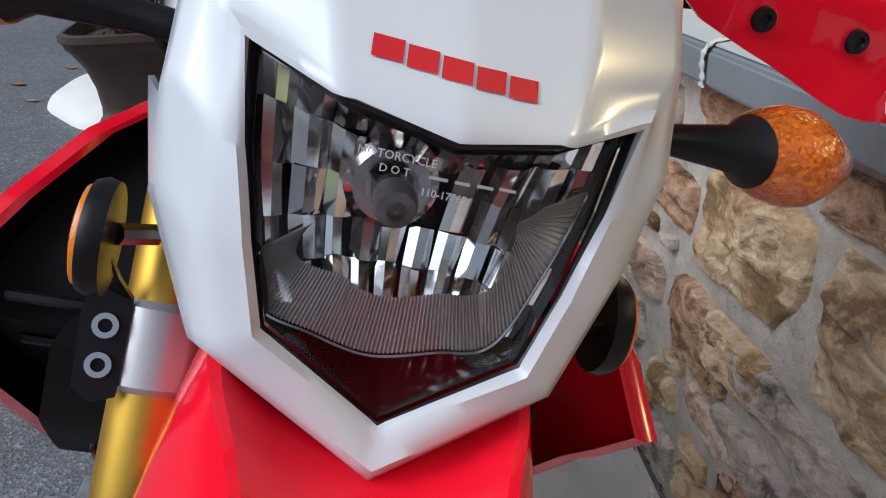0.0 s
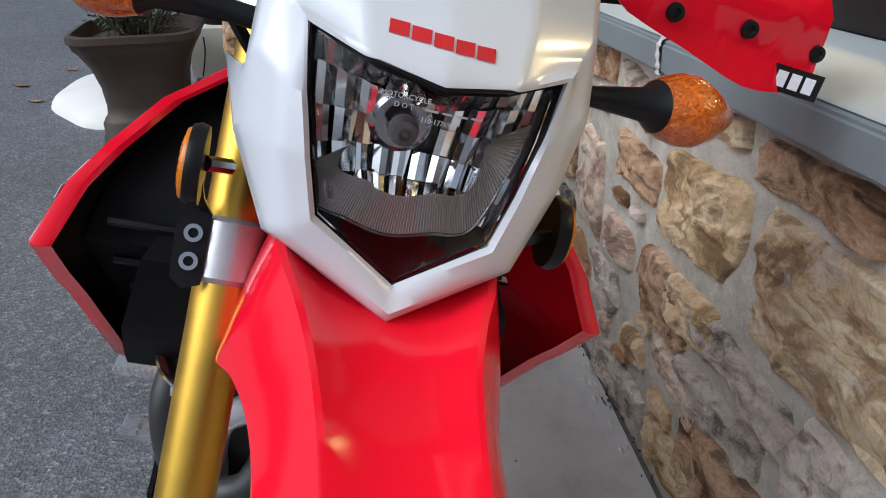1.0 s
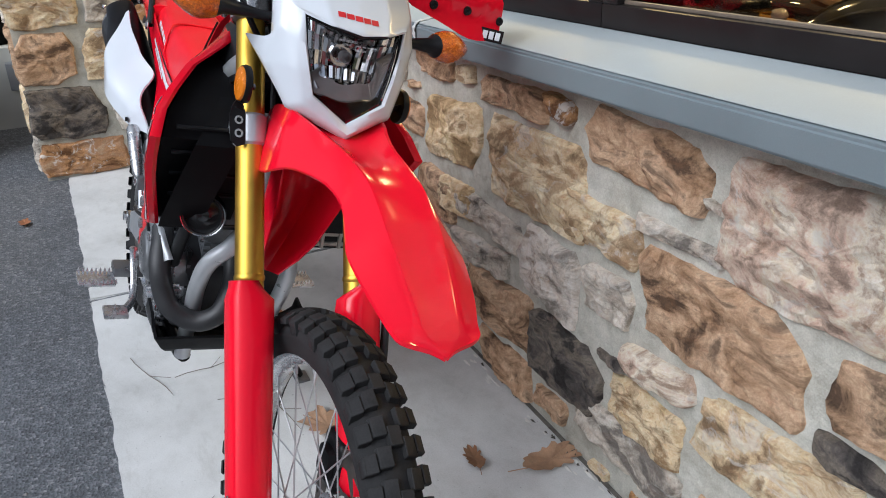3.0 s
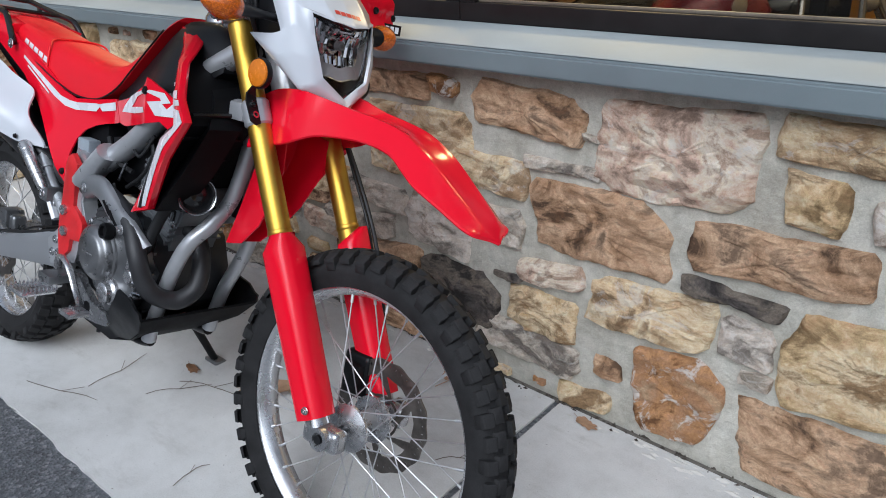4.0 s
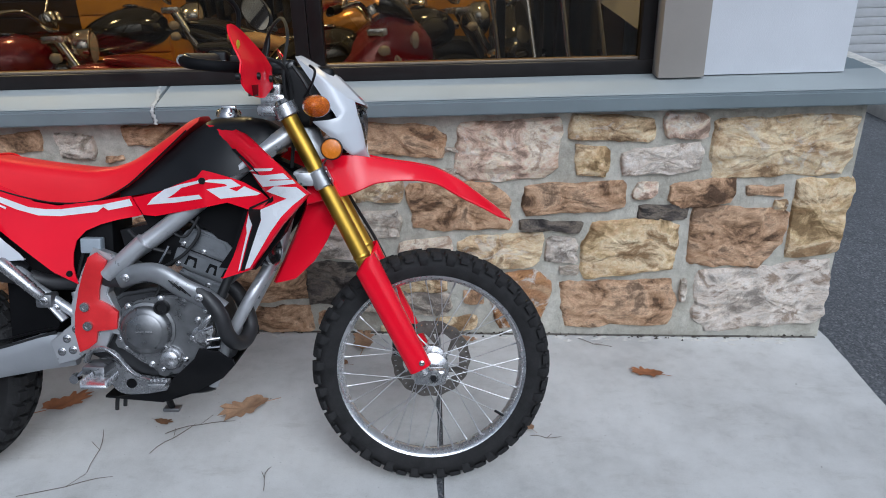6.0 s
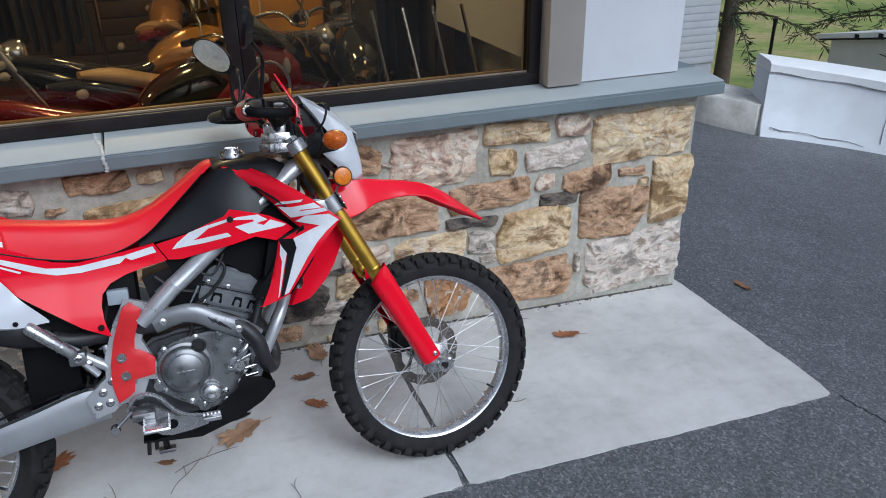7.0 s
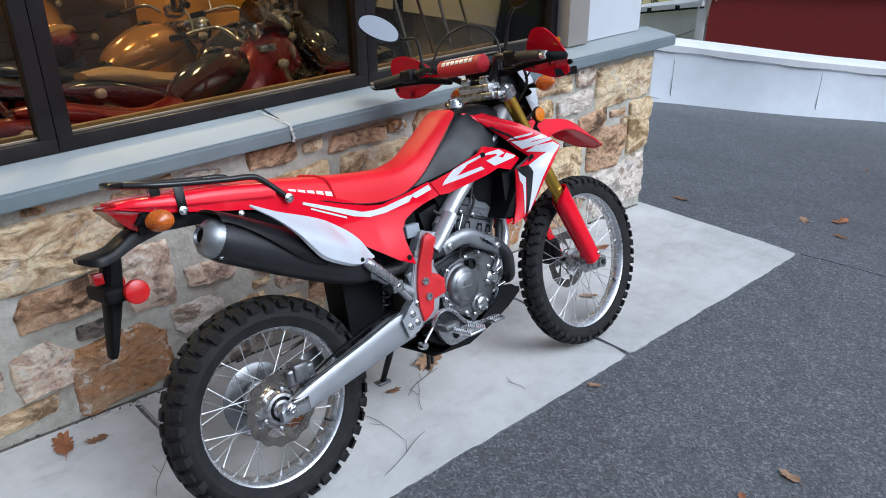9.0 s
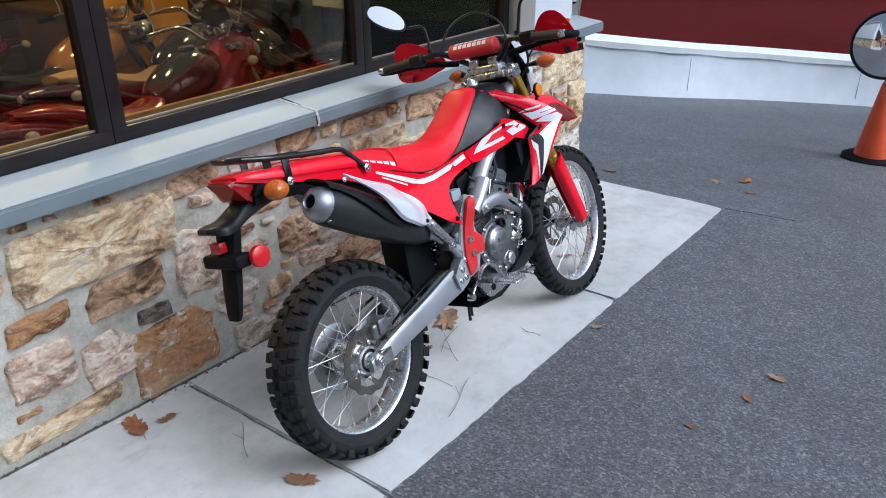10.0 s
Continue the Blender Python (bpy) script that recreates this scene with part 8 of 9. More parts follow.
part("torn_plaster", b, plain("flaking_pale_plaster", (0.52, 0.44, 0.40), 0.85, var=0.3, scale=7, fine=90, relief=0.003), barn, "flaking pale plaster patch")

# grey lap-sided house seen past the corner
house = thing("house", pose(4.6, 8.2, -0.6), "pale grey lap-sided house past the corner", "house")
part("wall", box(0.0, 3.0, 0.0, 3.0, -2, 3.2), plain("grey_siding", (0.42, 0.43, 0.46), 0.6, var=0.06), house)
for i in range(24):
    part("board", box(-0.015, 3.0, -0.03, -0.001, -0.3 + i * 0.11, -0.195 + i * 0.11, 0.004), bpy.data.materials["grey_siding"], house)
part("roof", box(-0.3, 3.3, -0.3, 3.3, 3.2, 3.4, 0.02), BLACK_MATT, house)


# ---- evergreen whose boughs hang over the field ----
def tree(base, height, seed):
    rng = random.Random(seed)
    t = thing("tree", Matrix.Translation(base), "tall evergreen with sparse drooping boughs", "tree")
    bm = sweep(None, [(0, 0, -0.5), (0.05, 0.02, height * 0.4), (0.0, 0.05, height * 0.75), (0.02, 0.0, height)], [0.22, 0.16, 0.09, 0.02], 10)
    lf = bmesh.new()
    for i in range(54):
        z = height * rng.uniform(0.30, 0.98)
        a = rng.uniform(0, 6.28)
        L = (height - z) * 0.36 + rng.uniform(0.5, 1.1)
        d = Vector((math.cos(a), math.sin(a), 0))
        pts = [Vector((0, 0, z)) + d * (L * k / 5) + Vector((0, 0, 0.10 * L * math.sin(k / 5 * 2.2) - 0.30 * L * (k / 5) ** 2)) for k in range(6)]
        sweep(bm, pts, [0.035, 0.028, 0.02, 0.014, 0.009, 0.004], 5)
        for k in range(1, 6):
            for _ in range(34):
                p = pts[k - 1].lerp(pts[k], rng.random())
                e = (d + Vector((rng.gauss(0, 0.8), rng.gauss(0, 0.8), rng.gauss(-0.3, 0.5)))).normalized()
                q = p + e * rng.uniform(0.1, 0.34)
                w = e.cross(Vector((rng.gauss(0, 1), rng.gauss(0, 1), 1))).normalized() * rng.uniform(0.008, 0.02)
                m = p.lerp(q, 0.5)
                lf.faces.new([lf.verts.new(v) for v in (p, m + w, q, m - w)])
    part("trunk", bm, TWIG, t, smooth=50)
    part("crown", lf, plain("dark_needles", (0.035, 0.048, 0.022), 0.8, var=0.4, scale=3), t, smooth=0)
    return t


tree((11.5, 12.5, -3.6), 7.5, 3)
tree((16.0, 11.0, -4.2), 9.0, 5)


# ---- traffic cone with a convex mirror on it ----
C0 = yard(4.33, -0.44)
ORANGE = plain("orange_cone_rubber", (0.80, 0.10, 0.025), 0.5, var=0.12, scale=8)
cone = thing("traffic_cone", Matrix.Translation(C0), "orange traffic cone on a round black base", "cone")
part("base", lathe(None, [(0, 0), (0.24, 0), (0.25, 0.015), (0.24, 0.04), (0.17, 0.055), (0, 0.06)], (0, 0, 0), (0, 0, 1), 10), BLACK_MATT, cone)
part("body", lathe(None, [(0.145, 0.05), (0.14, 0.07), (0.05, 0.66), (0.035, 0.70), (0.03, 0.70)], (0, 0, 0), (0, 0, 1), 28), ORANGE, cone)
cm = thing("convex_mirror", Matrix.Translation(C0 + Vector((0.03, 0, 0.0))), "round convex parking mirror with a black rim on a short pole", "mirror")
part("pole", rod(None, (0, 0.02, 0.66), (0, 0.06, 0.99), 0.018, 10), BLACK, cm)
face = Vector((-0.98, -0.10, 0.06)).normalized()
ctr = Vector((-0.06, 0.07, 0.985))
prof = [(0.27 * math.sin(k / 10 * 0.62) / math.sin(0.62), 0.27 / math.sin(0.62) * (math.cos(k / 10 * 0.62) - math.cos(0.62))) for k in range(11)]
part("dome", lathe(None, prof, ctr, face, 48), MIRROR, cm, "domed mirror", 80)
part("rim", lathe(None, [(0.262, -0.01), (0.262, 0.012), (0.275, 0.014), (0.282, 0.0), (0.275, -0.02)], ctr, face, 48, closed=True), BLACK, cm)


# ---- fallen leaves, twigs and grit ----
LEAF_B = [plain("brown_oak_leaf", (0.23, 0.12, 0.06), 0.75, var=0.35, scale=30, fine=300), plain("tan_dry_leaf", (0.36, 0.22, 0.13), 0.75, var=0.3, scale=30, fine=300), plain("russet_leaf", (0.30, 0.12, 0.05), 0.7, var=0.3, scale=30, fine=300)]


def leaf_mesh(size, seed, lobes=5):
    rng = random.Random(seed)
    bm = bmesh.new()
    n = 40
    ctr = bm.verts.new((0, 0, 0.004))
    mids, outs = [], []
    for k in range(n):
        a = 2 * math.pi * k / n
        r = size * (0.30 + 0.20 * abs(math.cos(a)) + 0.10 * math.cos(lobes * 2 * a) * (0.6 + 0.4 * math.cos(a)) + rng.uniform(-0.025, 0.025))
        x, y = 1.25 * r * math.cos(a), 0.85 * r * math.sin(a)
        curl = 0.16 * size * (noise.noise(Vector((x / size * 2, y / size * 2, seed))) + 0.6) * min(1, math.hypot(x, y) / size * 2)
        outs.append(bm.verts.new((x, y, 0.003 + max(0, curl))))
        mids.append(bm.verts.new((x * 0.5, y * 0.5, 0.003 + max(0, curl) * 0.4)))
    for k in range(n):
        j = (k + 1) % n
        bm.faces.new((ctr, mids[k], mids[j]))
        bm.faces.new((mids[k], outs[k], outs[j], mids[j]))
    rod(bm, (-size * 0.55, 0, 0.004), (-size * 0.95, size * 0.08, 0.006), size * 0.012, 4)
    return bm


spots = [(-1.777, 0.247, 0.10), (2.254, 0.255, 0.10), (2.459, 0.112, 0.13), (2.128, -0.014, 0.08), (-0.23, -0.788, 0.07), (-0.442, -0.733, 0.05), (1.909, 0.914, 0.10), (-0.29, -0.046, 0.055), (-1.934, 0.893, 0.13), (-1.84, 0.85, 0.07),
         (-0.658, 0.495, 0.17), (0.777, 0.728, 0.12), (-0.375, 0.768, 0.09), (-0.289, 0.93, 0.16), (-1.26, 0.518, 0.16), (-0.907, 0.423, 0.06), (0.287, 0.42, 0.08), (-2.479, -0.19, 0.09), (-4.795, -1.676, 0.12), (-4.4, -1.45, 0.1), (-0.367, 0.58, 0.09),
         (-5.2, -1.5, 0.1), (0.12, 0.95, 0.07), (4.3, 0.6, 0.06), (-0.74, -0.62, 0.04)]
for i, (x, y, size) in enumerate(spots):
    rng = random.Random(i)
    base = SLOPE @ Vector((x, y, (0.0 if -2.9 < x < 1.56 and 0 < y < 1 else yard_z(x)) + 0.001))
    m = Matrix.Translation(base) @ pose(0, 0, 0, 0, 2.58, rng.uniform(0, 360))
    solid("fallen_leaf", leaf_mesh(size * 0.78, i, rng.choice((4, 5, 6))), LEAF_B[i % 3], "dry brown fallen leaf on the ground", "leaf", m=m, smooth=60, group="fallen leaves")
TW = plain("dark_twig", (0.12, 0.09, 0.065), 0.85)
for i, (x, y, a, L) in enumerate(((-0.78, 0.40, 20, 0.22), (-0.85, 0.34, 60, 0.18), (-1.07, 0.28, 100, 0.2), (0.62, 0.93, -30, 0.14), (-1.1, 0.12, 15, 0.26), (-0.52, 0.16, 80, 0.1), (-0.05, 0.62, 35, 0.12), (-1.75, 0.55, 60, 0.2), (0.35, 0.36, 5, 0.1))):
    rng = random.Random(i + 50)
    pts = [Vector((L * (k / 6 - 0.5), 0.010 * math.sin(k * 0.7 + i), 0.003 + 0.004 * abs(math.sin(k)))) for k in range(7)]
    bm = sweep(None, pts, [0.0010] * 6 + [0.0005], 5)
    rod(bm, pts[3], pts[3] + Vector((L * 0.2, L * 0.15, 0.004)), 0.0008, 4)
    solid("twig", bm, TW, "thin dark twig on the concrete", "twig", m=on_ground(x, y, 0.001, a), smooth=0, group="twigs")
bm = bmesh.new()
rng = random.Random(77)
for _ in range(420):
    x, y = rng.uniform(-5, 4), rng.uniform(-2.4, 0.95)
    on = 0 < y and x < 1.5
    if on and rng.random() < 0.75:
        continue
    z = 0.0 if on and x > -2.9 else yard_z(x)
    r = rng.uniform(0.002, 0.006) * (1.3 if rng.random() < 0.1 else 1)
    c = Vector((x, y, z + r * 0.4))
    v = [bm.verts.new(c + Vector((r * rng.uniform(0.7, 1.3) * dx, r * rng.uniform(0.7, 1.3) * dy, r * 0.6 * dz))) for dx, dy, dz in ((1, 0, 0), (0, 1, 0), (-1, 0, 0), (0, -1, 0), (0, 0, 1))]
    for k in range(4):
        bm.faces.new((v[k], v[(k + 1) % 4], v[4]))
solid("grit", bm, plain("pale_grit", (0.30, 0.28, 0.26), 0.9, var=0.4, scale=2), "scattered grit and crumbs on asphalt and concrete", "grit", "stuff", m=SLOPE, smooth=0)
# debris line where the wall meets the walkway
bm = bmesh.new()
for i in range(260):
    x = rng.uniform(-2.9, 1.5)
    y = 1.0 - abs(rng.gauss(0, 0.012)) + 0.008 * math.sin(x * 5)
    L = rng.uniform(0.004, 0.014)
    a = rng.uniform(0, 3.14)
    d = Vector((math.cos(a) * L, math.sin(a) * L * 0.4, 0))
    c = Vector((x, y, 0.002))
    w = Vector((-d.y, d.x, 0)).normalized() * rng.uniform(0.001, 0.003)
    v = [bm.verts.new(q) for q in (c - d, c + w, c + d, c - w)]
    t = bm.verts.new(c + Vector((0, 0, rng.uniform(0.004, 0.009))))
    for k in range(4):
        bm.faces.new((v[k], v[(k + 1) % 4], t))
solid("debris", bm, plain("dark_debris", (0.06, 0.05, 0.04), 0.95, var=0.5, scale=5), "dark plant debris along the foot of the wall", "debris", "stuff", m=SLOPE, smooth=0)

# pale mortar crumbs along the foot of the wall
bm = bmesh.new()
rng = random.Random(31)
for x0, x1, n in ((-1.78, -1.5, 40), (0.25, 1.45, 110), (-2.8, -1.8, 40), (-1.4, 0.2, 50)):
    for _ in range(n):
        c = Vector((rng.uniform(x0, x1), 0.985 - abs(rng.gauss(0, 0.02)), 0.0012))
        r = rng.uniform(0.004, 0.016)
        ring = [bm.verts.new(c + Vector((r * rng.uniform(0.7, 1.8) * math.cos(a), 0.5 * r * rng.uniform(0.6, 1.2) * math.sin(a), 0))) for a in (0, 1.2, 2.4, 3.6, 4.9)]
        top = bm.verts.new(c + Vector((0, 0, r * 0.3)))
        for k in range(5):
            bm.faces.new((ring[k], ring[(k + 1) % 5], top))
solid("mortar_crumbs", bm, plain("pale_mortar_crumb", (0.62, 0.60, 0.56), 0.9, var=0.2, scale=9), "pale mortar crumbs along the foot of the wall", "crumbs", "stuff", m=SLOPE, smooth=0)

# asphalt seam running off the corner of the walkway
seam = spline([Vector((1.59, -0.01, yard_z(1.59) + 0.001)), Vector((1.60, -0.08, yard_z(1.6) + 0.001)), Vector((1.622, -0.16, yard_z(1.62) + 0.001)), Vector((1.645, -0.285, yard_z(1.645) + 0.001)), Vector((1.66, -0.42, yard_z(1.66) + 0.001))], 6)
bm = sweep(None, [p + Vector((0.004 * math.sin(k * 1.7), 0, 0)) for k, p in enumerate(seam)], [0.004 + 0.0015 * math.sin(k * 2.3) for k in range(len(seam))], 6, flat=0.3)
solid("seam", bm, CRACK_DARK, "dark seam in the asphalt at the walkway corner", "seam", "structure", m=SLOPE)


# ---- unseen dark bank, added to close the open side and dim low sky ----
rng = random.Random(77)
bm = bmesh.new()
rows = []
for i in range(140):
    x = -42 + i * 0.6
    top = 4.2 + 1.1 * math.sin(i * 0.21) + 0.7 * math.sin(i * 0.83 + 1) + rng.uniform(-0.35, 0.35)
    rows.append([bm.verts.new((x + rng.uniform(-0.15, 0.15), -17 - d + rng.uniform(-0.25, 0.25), z)) for d, z in ((0, -1.2), (0.0, top * 0.3), (0.3, top * 0.6), (0.7, top * 0.85), (1.2, top), (2.6, top * 0.9), (3.0, -1.2))])
skin(bm, rows, False, False, around=False)
solid("backdrop", bm, plain("dark_bank_brown", (0.055, 0.050, 0.030), 0.95, var=0.5, scale=1.4, fine=9, relief=0.05, spec=0.1), "unseen dark bank added across the lot to block low sky", "woods", "structure")


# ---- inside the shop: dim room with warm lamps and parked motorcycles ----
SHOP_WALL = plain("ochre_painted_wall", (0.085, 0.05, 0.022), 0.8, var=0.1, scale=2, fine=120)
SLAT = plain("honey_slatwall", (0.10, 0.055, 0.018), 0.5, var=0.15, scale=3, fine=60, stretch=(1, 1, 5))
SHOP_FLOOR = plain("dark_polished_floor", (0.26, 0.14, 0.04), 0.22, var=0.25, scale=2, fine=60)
MAROON = plain("maroon_metallic_paint", (0.22, 0.012, 0.018), 0.22, metal=0.25, var=0.1, scale=4, coat=0.8)
AMBER_PAINT = plain("amber_gold_paint", (0.58, 0.27, 0.05), 0.20, metal=0.5, var=0.08, scale=4, coat=0.8)
BLACK_PAINT = plain("black_tank_paint", (0.012, 0.011, 0.011), 0.12, var=0.2, coat=0.8)
TAN_SEAT = plain("tan_leather_seat", (0.50, 0.30, 0.12), 0.45, var=0.12, scale=8, relief=0.0004)
DARK_CLOTH = plain("dark_riding_jackets", (0.035, 0.03, 0.028), 0.8, var=0.3, scale=5, relief=0.002)
GLASS_CLEAR = plain("clear_indicator_lens", (0.42, 0.36, 0.28), 0.10, var=0.15, scale=60, coat=0.5)
FLOOR_Z = 0.02

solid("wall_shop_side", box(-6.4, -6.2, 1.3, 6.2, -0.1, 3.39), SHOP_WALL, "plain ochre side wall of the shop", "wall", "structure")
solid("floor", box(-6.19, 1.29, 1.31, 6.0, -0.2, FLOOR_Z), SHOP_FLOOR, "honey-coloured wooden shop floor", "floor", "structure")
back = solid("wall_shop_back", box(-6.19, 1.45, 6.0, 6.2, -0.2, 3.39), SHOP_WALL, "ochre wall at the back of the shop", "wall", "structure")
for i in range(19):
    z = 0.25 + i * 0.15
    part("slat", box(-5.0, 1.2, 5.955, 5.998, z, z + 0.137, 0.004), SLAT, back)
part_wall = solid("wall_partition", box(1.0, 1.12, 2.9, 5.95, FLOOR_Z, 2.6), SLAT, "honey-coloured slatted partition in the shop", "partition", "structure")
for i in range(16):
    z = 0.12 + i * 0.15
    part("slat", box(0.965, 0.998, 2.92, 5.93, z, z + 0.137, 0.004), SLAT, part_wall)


def lamp(x, y, z, watts, r=0.09):
    """Pendant lamp: dark shade, glowing globe and a warm point of light."""
    p = thing("pendant_lamp", pose(x, y, z), "warm pendant lamp hung from the shop ceiling", "lamp", "pendant lamps in the shop")
    part("shade", lathe(None, [(0.03, 0.18), (0.05, 0.17), (0.16, 0.03), (0.165, 0.03), (0.055, 0.185), (0.03, 0.2)], (0, 0, 0), (0, 0, 1), 24), BLACK_GLOSS, p)
    part("cord", rod(None, (0, 0, 0.18), (0, 0, 3.39 - z), 0.006, 6), BLACK, p)
    part("bulb", lathe(None, [(0.001, -0.02), (0.035, 0.0), (0.045, 0.03), (0.03, 0.08), (0.02, 0.12)], (0, 0, 0), (0, 0, 1), 16), BULB, p)
    L = new("lamp_light", bpy.data.lights.new("lamp_light", "POINT"))
    L.data.energy = watts
    L.data.color = (1.0, 0.68, 0.28)
    L.data.shadow_soft_size = r
    L.matrix_world = pose(x, y, z - 0.12)


BULB, nt_, b_ = nodes_of("warm_bulb")
b_.inputs["Emission Color"].default_value = (1.0, 0.66, 0.28, 1)
b_.inputs["Emission Strength"].default_value = 12
for x, y, w in ((-0.75, 2.55, 70), (0.45, 2.7, 46), (-2.4, 2.6, 70), (-3.9, 2.8, 64), (-0.9, 4.3, 70)):
    lamp(x, y, 2.45, w)


def shop_wheel(name, owner, x, r, w, z):
    hub = part(name, lathe(None, [(0.0, -0.05), (0.05, -0.05), (0.06, 0), (0.05, 0.05), (0.0, 0.05)], (x, 0, z), (0, 1, 0), 18), ALLOY, owner)
    prof = [(r - 0.055 + 0.055 * math.sin(k * math.pi / 8), w * math.cos(k * math.pi / 8)) for k in range(9)] + [(r - 0.075, -w * 0.7), (r - 0.075, w * 0.7)]
    part("tyre", lathe(None, prof, (x, 0, z), (0, 1, 0), 40, closed=True), RUBBER, hub)
    part("rim", lathe(None, [(r - 0.074, -w * 0.7), (r - 0.07, w * 0.7), (r - 0.10, w * 0.5), (r - 0.10, -w * 0.5)], (x, 0, z), (0, 1, 0), 40, closed=True), CHROME, hub)
    for i in range(6):
        a = i * math.pi / 3 + 0.2
        d = Vector((math.cos(a), 0, math.sin(a)))
        part("wheel_spoke", rod(None, Vector((x, 0, z)) + d * 0.04, Vector((x, 0, z)) + d * (r - 0.09), 0.014, 6), ALLOY, hub)


ROUND = [(math.cos(math.pi * (1 + k / 12 * 2) - math.pi / 2), 0.5 + 0.5 * math.sin(math.pi * (1 + k / 12 * 2) - math.pi / 2)) for k in range(12)]


def shop_bike(m, label, tank_mat, body_mat, seat_mat, bars=1.0, low=0.0, round_lamp=True, fairing=False):
    """A road motorcycle; x ahead from the rear axle, z up from the floor."""
    b = thing("motorcycle", m, label, "motorcycle", "motorcycles in the shop")
    shop_wheel("rear_wheel", b, 0, 0.31, 0.085, 0.31)
    shop_wheel("front_wheel", b, 1.43, 0.31, 0.06, 0.31)
    part("tank", loft([(0.52, 0.83, 0.72, 0.06, 0.10), (0.60, 0.90, 0.70, 0.11, 0.14), (0.74, 0.965 - low, 0.70, 0.13, 0.16), (0.88, 0.985 - low, 0.72, 0.12, 0.15), (0.99, 0.95 - low, 0.76, 0.08, 0.11), (1.04, 0.90, 0.80, 0.04, 0.06)], ROUND, 4), tank_mat, b, smooth=70)
    cap = part("tank_cap", lathe(None, [(0.0, 0), (0.045, 0), (0.045, 0.008), (0.03, 0.014), (0.0, 0.014)], (0.84, 0, 0.982 - low), (0, 0, 1), 20), CHROME, b)
    part("seat", loft([(-0.22, 0.90, 0.86, 0.06, 0.07), (-0.05, 0.90, 0.80, 0.11, 0.12), (0.15, 0.84, 0.74, 0.13, 0.14), (0.35, 0.79, 0.70, 0.14, 0.15), (0.50, 0.80, 0.72, 0.10, 0.13), (0.57, 0.84, 0.76, 0.06, 0.09)], ROUND, 3), seat_mat, b, smooth=70)
    part("tail", loft([(-0.38, 0.86, 0.82, 0.03, 0.04), (-0.2, 0.87, 0.76, 0.10, 0.10), (0.0, 0.83, 0.66, 0.13, 0.13), (0.25, 0.73, 0.56, 0.14, 0.13), (0.45, 0.72, 0.54, 0.12, 0.11)], ROUND, 3), body_mat, b, smooth=70)
    part("fender", sweep(None, [(1.43 + 0.345 * math.cos(a), 0, 0.31 + 0.345 * math.sin(a)) for a in [0.5 + k * 0.17 for k in range(13)]], 0.075, 10, flat=0.16, up=(0, 1, 0)), body_mat, b, smooth=60)
    part("engine", loft([(0.38, 0.55, 0.22, 0.12, 0.12), (0.50, 0.66, 0.18, 0.16, 0.15), (0.70, 0.68, 0.18, 0.16, 0.15), (0.88, 0.60, 0.24, 0.13, 0.12)], ROUND, 2), ALLOY_GREY, b, smooth=40)
    for i in range(7):
        z = 0.44 + i * 0.034
        part("cooling_fin", box(0.56, 0.92, -0.17, 0.17, z, z + 0.014, 0.003), ALLOY, b)
    for s in (-1, 1):
        part("fork_leg", rod(None, (1.43, s * 0.10, 0.31), (1.10, s * 0.10, 0.94), 0.025, 14), CHROME, b)
        part("exhaust", sweep(None, spline([(0.92, s * 0.10, 0.55), (1.02, s * 0.14, 0.42), (0.92, s * 0.17, 0.24), (0.5, s * 0.18, 0.20), (-0.25, s * 0.19, 0.30)], 5), [0.022] * 16 + [0.04] * 5, 12), CHROME, b)
        part("grip", sweep(None, [(0.90, s * 0.40 * bars, 1.06), (0.86, s * 0.50 * bars, 1.05)], 0.019, 10), BLACK, b)
        mir = part("mirror", lathe(None, [(0.0, 0), (0.05, 0.0), (0.062, 0.006), (0.055, 0.02), (0.0, 0.035)], (0.92, s * 0.46 * bars, 1.24), (1, 0, 0), 20), CHROME, b)
        part("mirror_stem", sweep(None, spline([(0.93, s * 0.36 * bars, 1.06), (0.95, s * 0.40 * bars, 1.15), (0.93, s * 0.46 * bars, 1.23)], 4), 0.006, 6), CHROME, mir)
        for x, z in ((1.10, 0.86), (-0.25, 0.80)):
            st = part("indicator", lathe(None, [(0.0, 0.035), (0.020, 0.026), (0.027, 0.0), (0.022, -0.016), (0.0, -0.03)], (x, s * 0.19, z), (1 if x > 0 else -1, 0, 0), 16), GLASS_CLEAR, b, "clear indicator")
            part("indicator_stem", rod(None, (x, s * 0.10, z), (x, s * 0.17, z), 0.008, 6), BLACK, st)
    part("handlebar", sweep(None, spline([(0.90, -0.42 * bars, 1.06), (1.0, -0.22 * bars, 1.08), (1.06, -0.08, 1.0), (1.06, 0.08, 1.0), (1.0, 0.22 * bars, 1.08), (0.90, 0.42 * bars, 1.06)], 5), 0.011, 10), CHROME, b)
    part("clamp", box(1.03, 1.13, -0.13, 0.13, 0.93, 0.965, 0.01), ALLOY, b)
    if fairing:
        part("front_fairing", loft([(0.80, 0.80, 0.45, 0.17, 0.17), (0.98, 0.95, 0.46, 0.18, 0.17), (1.15, 1.05, 0.62, 0.14, 0.12), (1.28, 1.0, 0.75, 0.09, 0.07), (1.36, 0.90, 0.80, 0.03, 0.03)], ROUND, 3), body_mat, b, smooth=60)
        part("windscreen", loft([(1.10, 1.20, 1.0, 0.09, 0.13), (1.2, 1.12, 0.99, 0.10, 0.12), (1.27, 1.02, 0.97, 0.08, 0.09)], ROUND, 2), BLACK_PAINT, b, smooth=60)
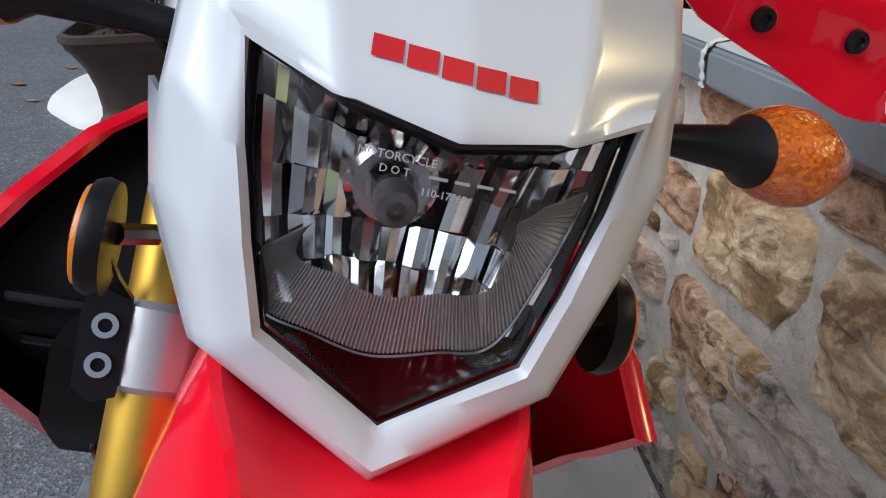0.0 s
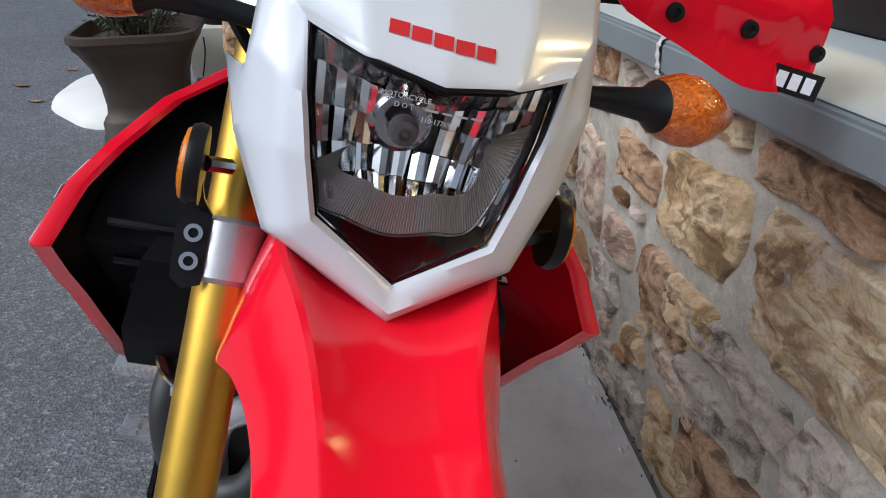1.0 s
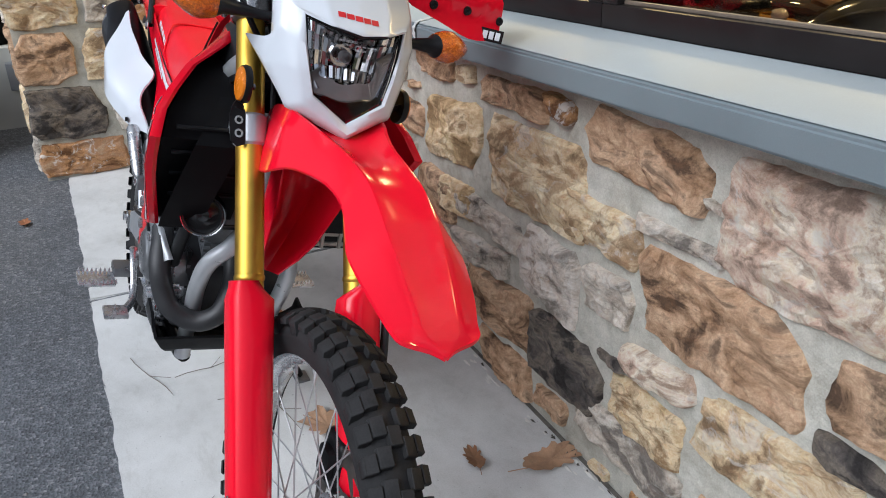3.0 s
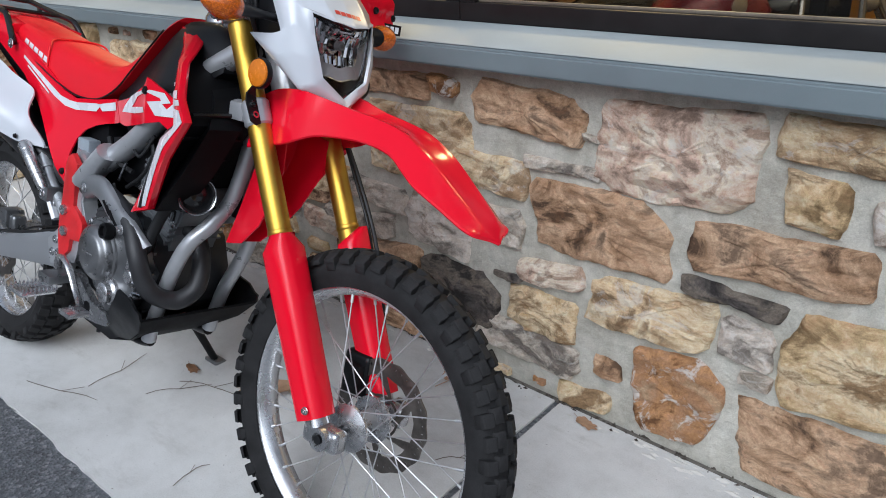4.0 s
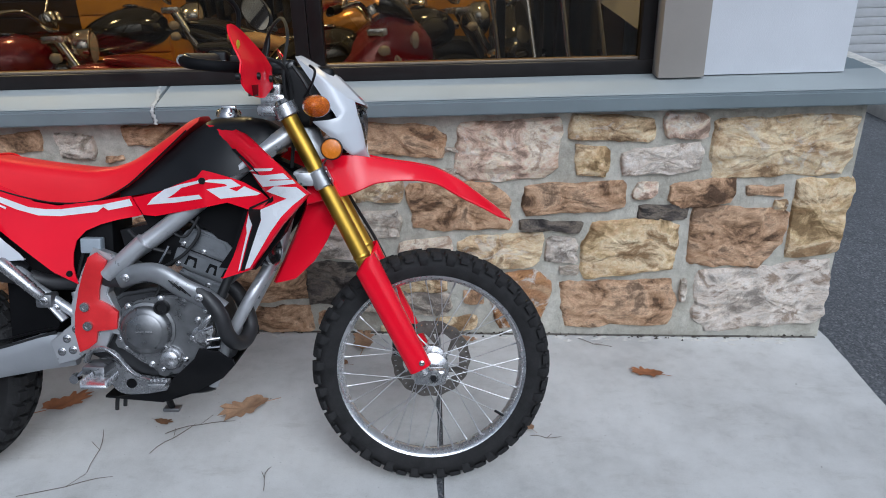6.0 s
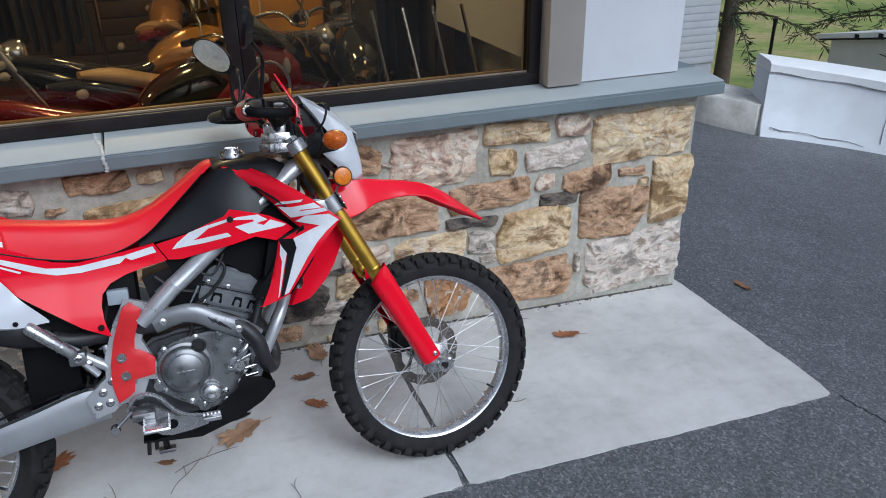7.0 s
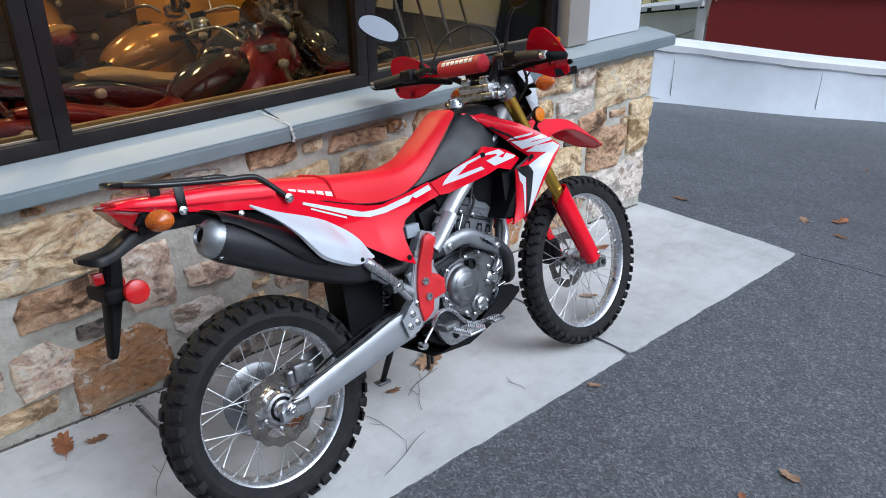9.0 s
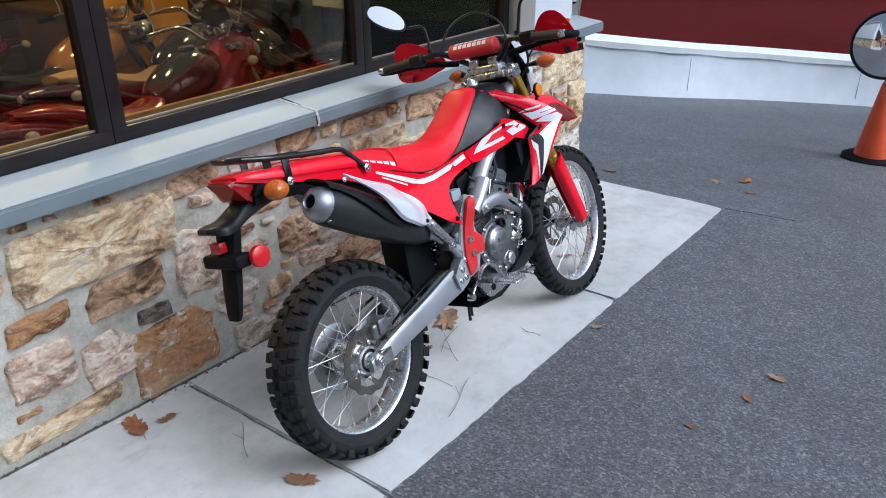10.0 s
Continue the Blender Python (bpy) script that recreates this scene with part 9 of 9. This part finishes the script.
        for s in (-1, 1):
            part("headlamp", lathe(None, [(0.0, 0.02), (0.035, 0.012), (0.045, 0.0), (0.03, -0.02), (0.0, -0.03)], (1.27, s * 0.075, 0.90), (1, s * 0.5, 0), 18), GLASS_CLEAR, b)
    elif round_lamp:
        hl = part("headlamp", lathe(None, [(0.0, -0.11), (0.05, -0.10), (0.09, -0.03), (0.095, 0.03), (0.085, 0.04)], (1.20, 0, 0.90), (1, 0, -0.05), 24), CHROME, b, smooth=60)
        part("lens", lathe(None, [(0.085, 0.035), (0.06, 0.052), (0.0, 0.06)], (1.20, 0, 0.90), (1, 0, -0.05), 24), GLASS_CLEAR, hl, smooth=60)
    for s in (-1, 1):
        part("gauge", lathe(None, [(0.0, 0), (0.04, 0), (0.042, 0.03), (0.036, 0.045), (0.0, 0.045)], (1.07, s * 0.05, 1.03), (-0.4, 0, 1), 18), CHROME, b)
    return b


shop_bike(pose(-1.32, 2.02, FLOOR_Z, -9, 0, 8), "maroon road motorcycle with black tank and half fairing", BLACK_PAINT, MAROON, MAROON, 0.85, fairing=True)
shop_bike(pose(-1.25, 3.1, FLOOR_Z, -9, 0, 6), "motorcycle with an amber gold tank and chrome fittings", AMBER_PAINT, BLACK_PAINT, BLACK_PAINT)
shop_bike(pose(-0.85, 2.55, FLOOR_Z, -8, 0, 14), "black motorcycle with a tan leather seat", BLACK_PAINT, BLACK_PAINT, TAN_SEAT, 0.8)
shop_bike(pose(-2.9, 2.0, FLOOR_Z, -9, 0, 10), "maroon cruiser motorcycle with chrome engine", MAROON, MAROON, BLACK_PAINT)
shop_bike(pose(-2.6, 2.9, FLOOR_Z, -9, 0, 10), "black cruiser motorcycle with wide chrome bars", BLACK_PAINT, BLACK_PAINT, BLACK_PAINT, 1.1)
shop_bike(pose(-4.5, 2.3, FLOOR_Z, -9, 0, 10), "amber and black motorcycle with chrome lamp", AMBER_PAINT, BLACK_PAINT, BLACK_PAINT)
shop_bike(pose(-0.55, 4.2, FLOOR_Z, -9, 0, 80), "chrome and black motorcycle with round lamp", AMBER_PAINT, MAROON, TAN_SEAT, 1.0)

shop_bike(pose(0.50, 2.15, FLOOR_Z, -9, 0, 82), "black and chrome motorcycle parked nose to the wall", BLACK_PAINT, BLACK_PAINT, BLACK_PAINT, 0.7)


def rail(x0, y, n, seed):
    """Clothes rail with dark jackets."""
    rng = random.Random(seed)
    r = thing("clothes_rail", pose(x0, y, FLOOR_Z), "chrome clothes rail full of dark jackets", "clothes rail")
    w = n * 0.075 + 0.1
    part("bar", rod(None, (0, 0, 1.45), (w, 0, 1.45), 0.014, 10), CHROME, r)
    for x in (0.0, w):
        part("upright", rod(None, (x, 0, 0), (x, 0, 1.46), 0.016, 10), CHROME, r)
    for i in range(n):
        x = 0.08 + i * 0.075 + rng.uniform(-0.01, 0.01)
        d = rng.uniform(0.17, 0.24)
        z0 = rng.uniform(0.55, 0.72)
        bm = bmesh.new()
        rings = []
        for z, k, t in ((z0, 1.0, 0.022), (z0 + 0.25, 0.96, 0.026), (1.2, 1.0, 0.03), (1.33, 0.85, 0.028), (1.40, 0.3, 0.02)):
            rings.append([bm.verts.new((x + t * math.sin(a) + 0.006 * math.sin(3 * a + i), d * k * math.cos(a), z)) for a in [2 * math.pi * q / 14 for q in range(14)]])
        skin(bm, rings)
        part("jacket", bm, DARK_CLOTH, r, smooth=60)


rail(0.48, 3.05, 6, 2)
rail(-4.6, 4.6, 12, 3)
rail(-2.2, 4.8, 14, 4)
# tall leaning stainless display poles beside the rail
rack_ = thing("display_rack", pose(0.55, 1.72, FLOOR_Z), "black display stand with slanted chrome bars", "display stand")
part("base", box(-0.3, 0.22, -0.14, 0.14, 0.0, 0.05, 0.008), BLACK, rack_)
part("panel", box(-0.06, 0.20, 0.06, 0.12, 0.05, 0.84, 0.008), BLACK, rack_)
part("post", box(-0.26, -0.22, 0.06, 0.10, 0.05, 1.5, 0.004), BLACK, rack_)
for i in range(4):
    part("chrome_bar", rod(None, (-0.24 + i * 0.15, -0.06, 0.80 + 0.04 * (i % 2)), (-0.29 + i * 0.15, 0.06, 1.22), 0.009, 8), CHROME, rack_)
for i in range(3):
    part("price_tag", box(0.055, 0.085, 0.056, 0.0595, 0.70 + i * 0.035, 0.722 + i * 0.035), DECAL_WHITE, rack_, "small white tag")
crate = thing("display_plinth", pose(0.15, 4.3, FLOOR_Z), "amber-lit wooden display plinth", "plinth")
part("body", box(-0.4, 0.35, -0.3, 0.3, 0.0, 0.95, 0.01), SLAT, crate)
part("top", box(-0.43, 0.38, -0.33, 0.33, 0.952, 0.99, 0.008), SLAT, crate)
# low gilded display shelf just inside the glass
ledge = solid("shop_ledge", box(-2.9, 0.79, 1.322, 1.345, 0.975, 1.012, 0.004), plain("honey_ledge_wood", (0.42, 0.25, 0.09), 0.45, var=0.2, scale=6, fine=80, stretch=(1, 6, 6)), "honey-coloured wooden ledge inside the window", "ledge")

# amber boxes stand for panels lit gold by lamps; the glow is colour
YELLOW = plain("lamplit_amber", (0.72, 0.34, 0.03), 0.4, var=0.1, scale=3)
for x0, x1, y0, h in ((-0.25, 0.40, 3.45, 1.3), (-2.35, -1.75, 3.7, 1.15)):
    cab = thing("amber_panel", pose(x0, y0, FLOOR_Z), "box coloured amber for a lamp-lit panel in the shop", "cabinet", "tool cabinets")
    part("body", box(0, x1 - x0, 0.02, 0.45, 0.06, h, 0.01), YELLOW, cab)
    for i in range(4):
        z = 0.10 + i * (h - 0.14) / 4
        dr = part("drawer", box(0.02, x1 - x0 - 0.02, 0.0, 0.019, z, z + (h - 0.14) / 4 - 0.012, 0.004), YELLOW, cab)
        part("drawer_pull", box(0.1, x1 - x0 - 0.1, -0.02, -0.001, z + 0.18, z + 0.195, 0.004), CHROME, dr)
    part("plinth", box(0.02, x1 - x0 - 0.02, 0.04, 0.43, 0.0, 0.058), BLACK, cab)
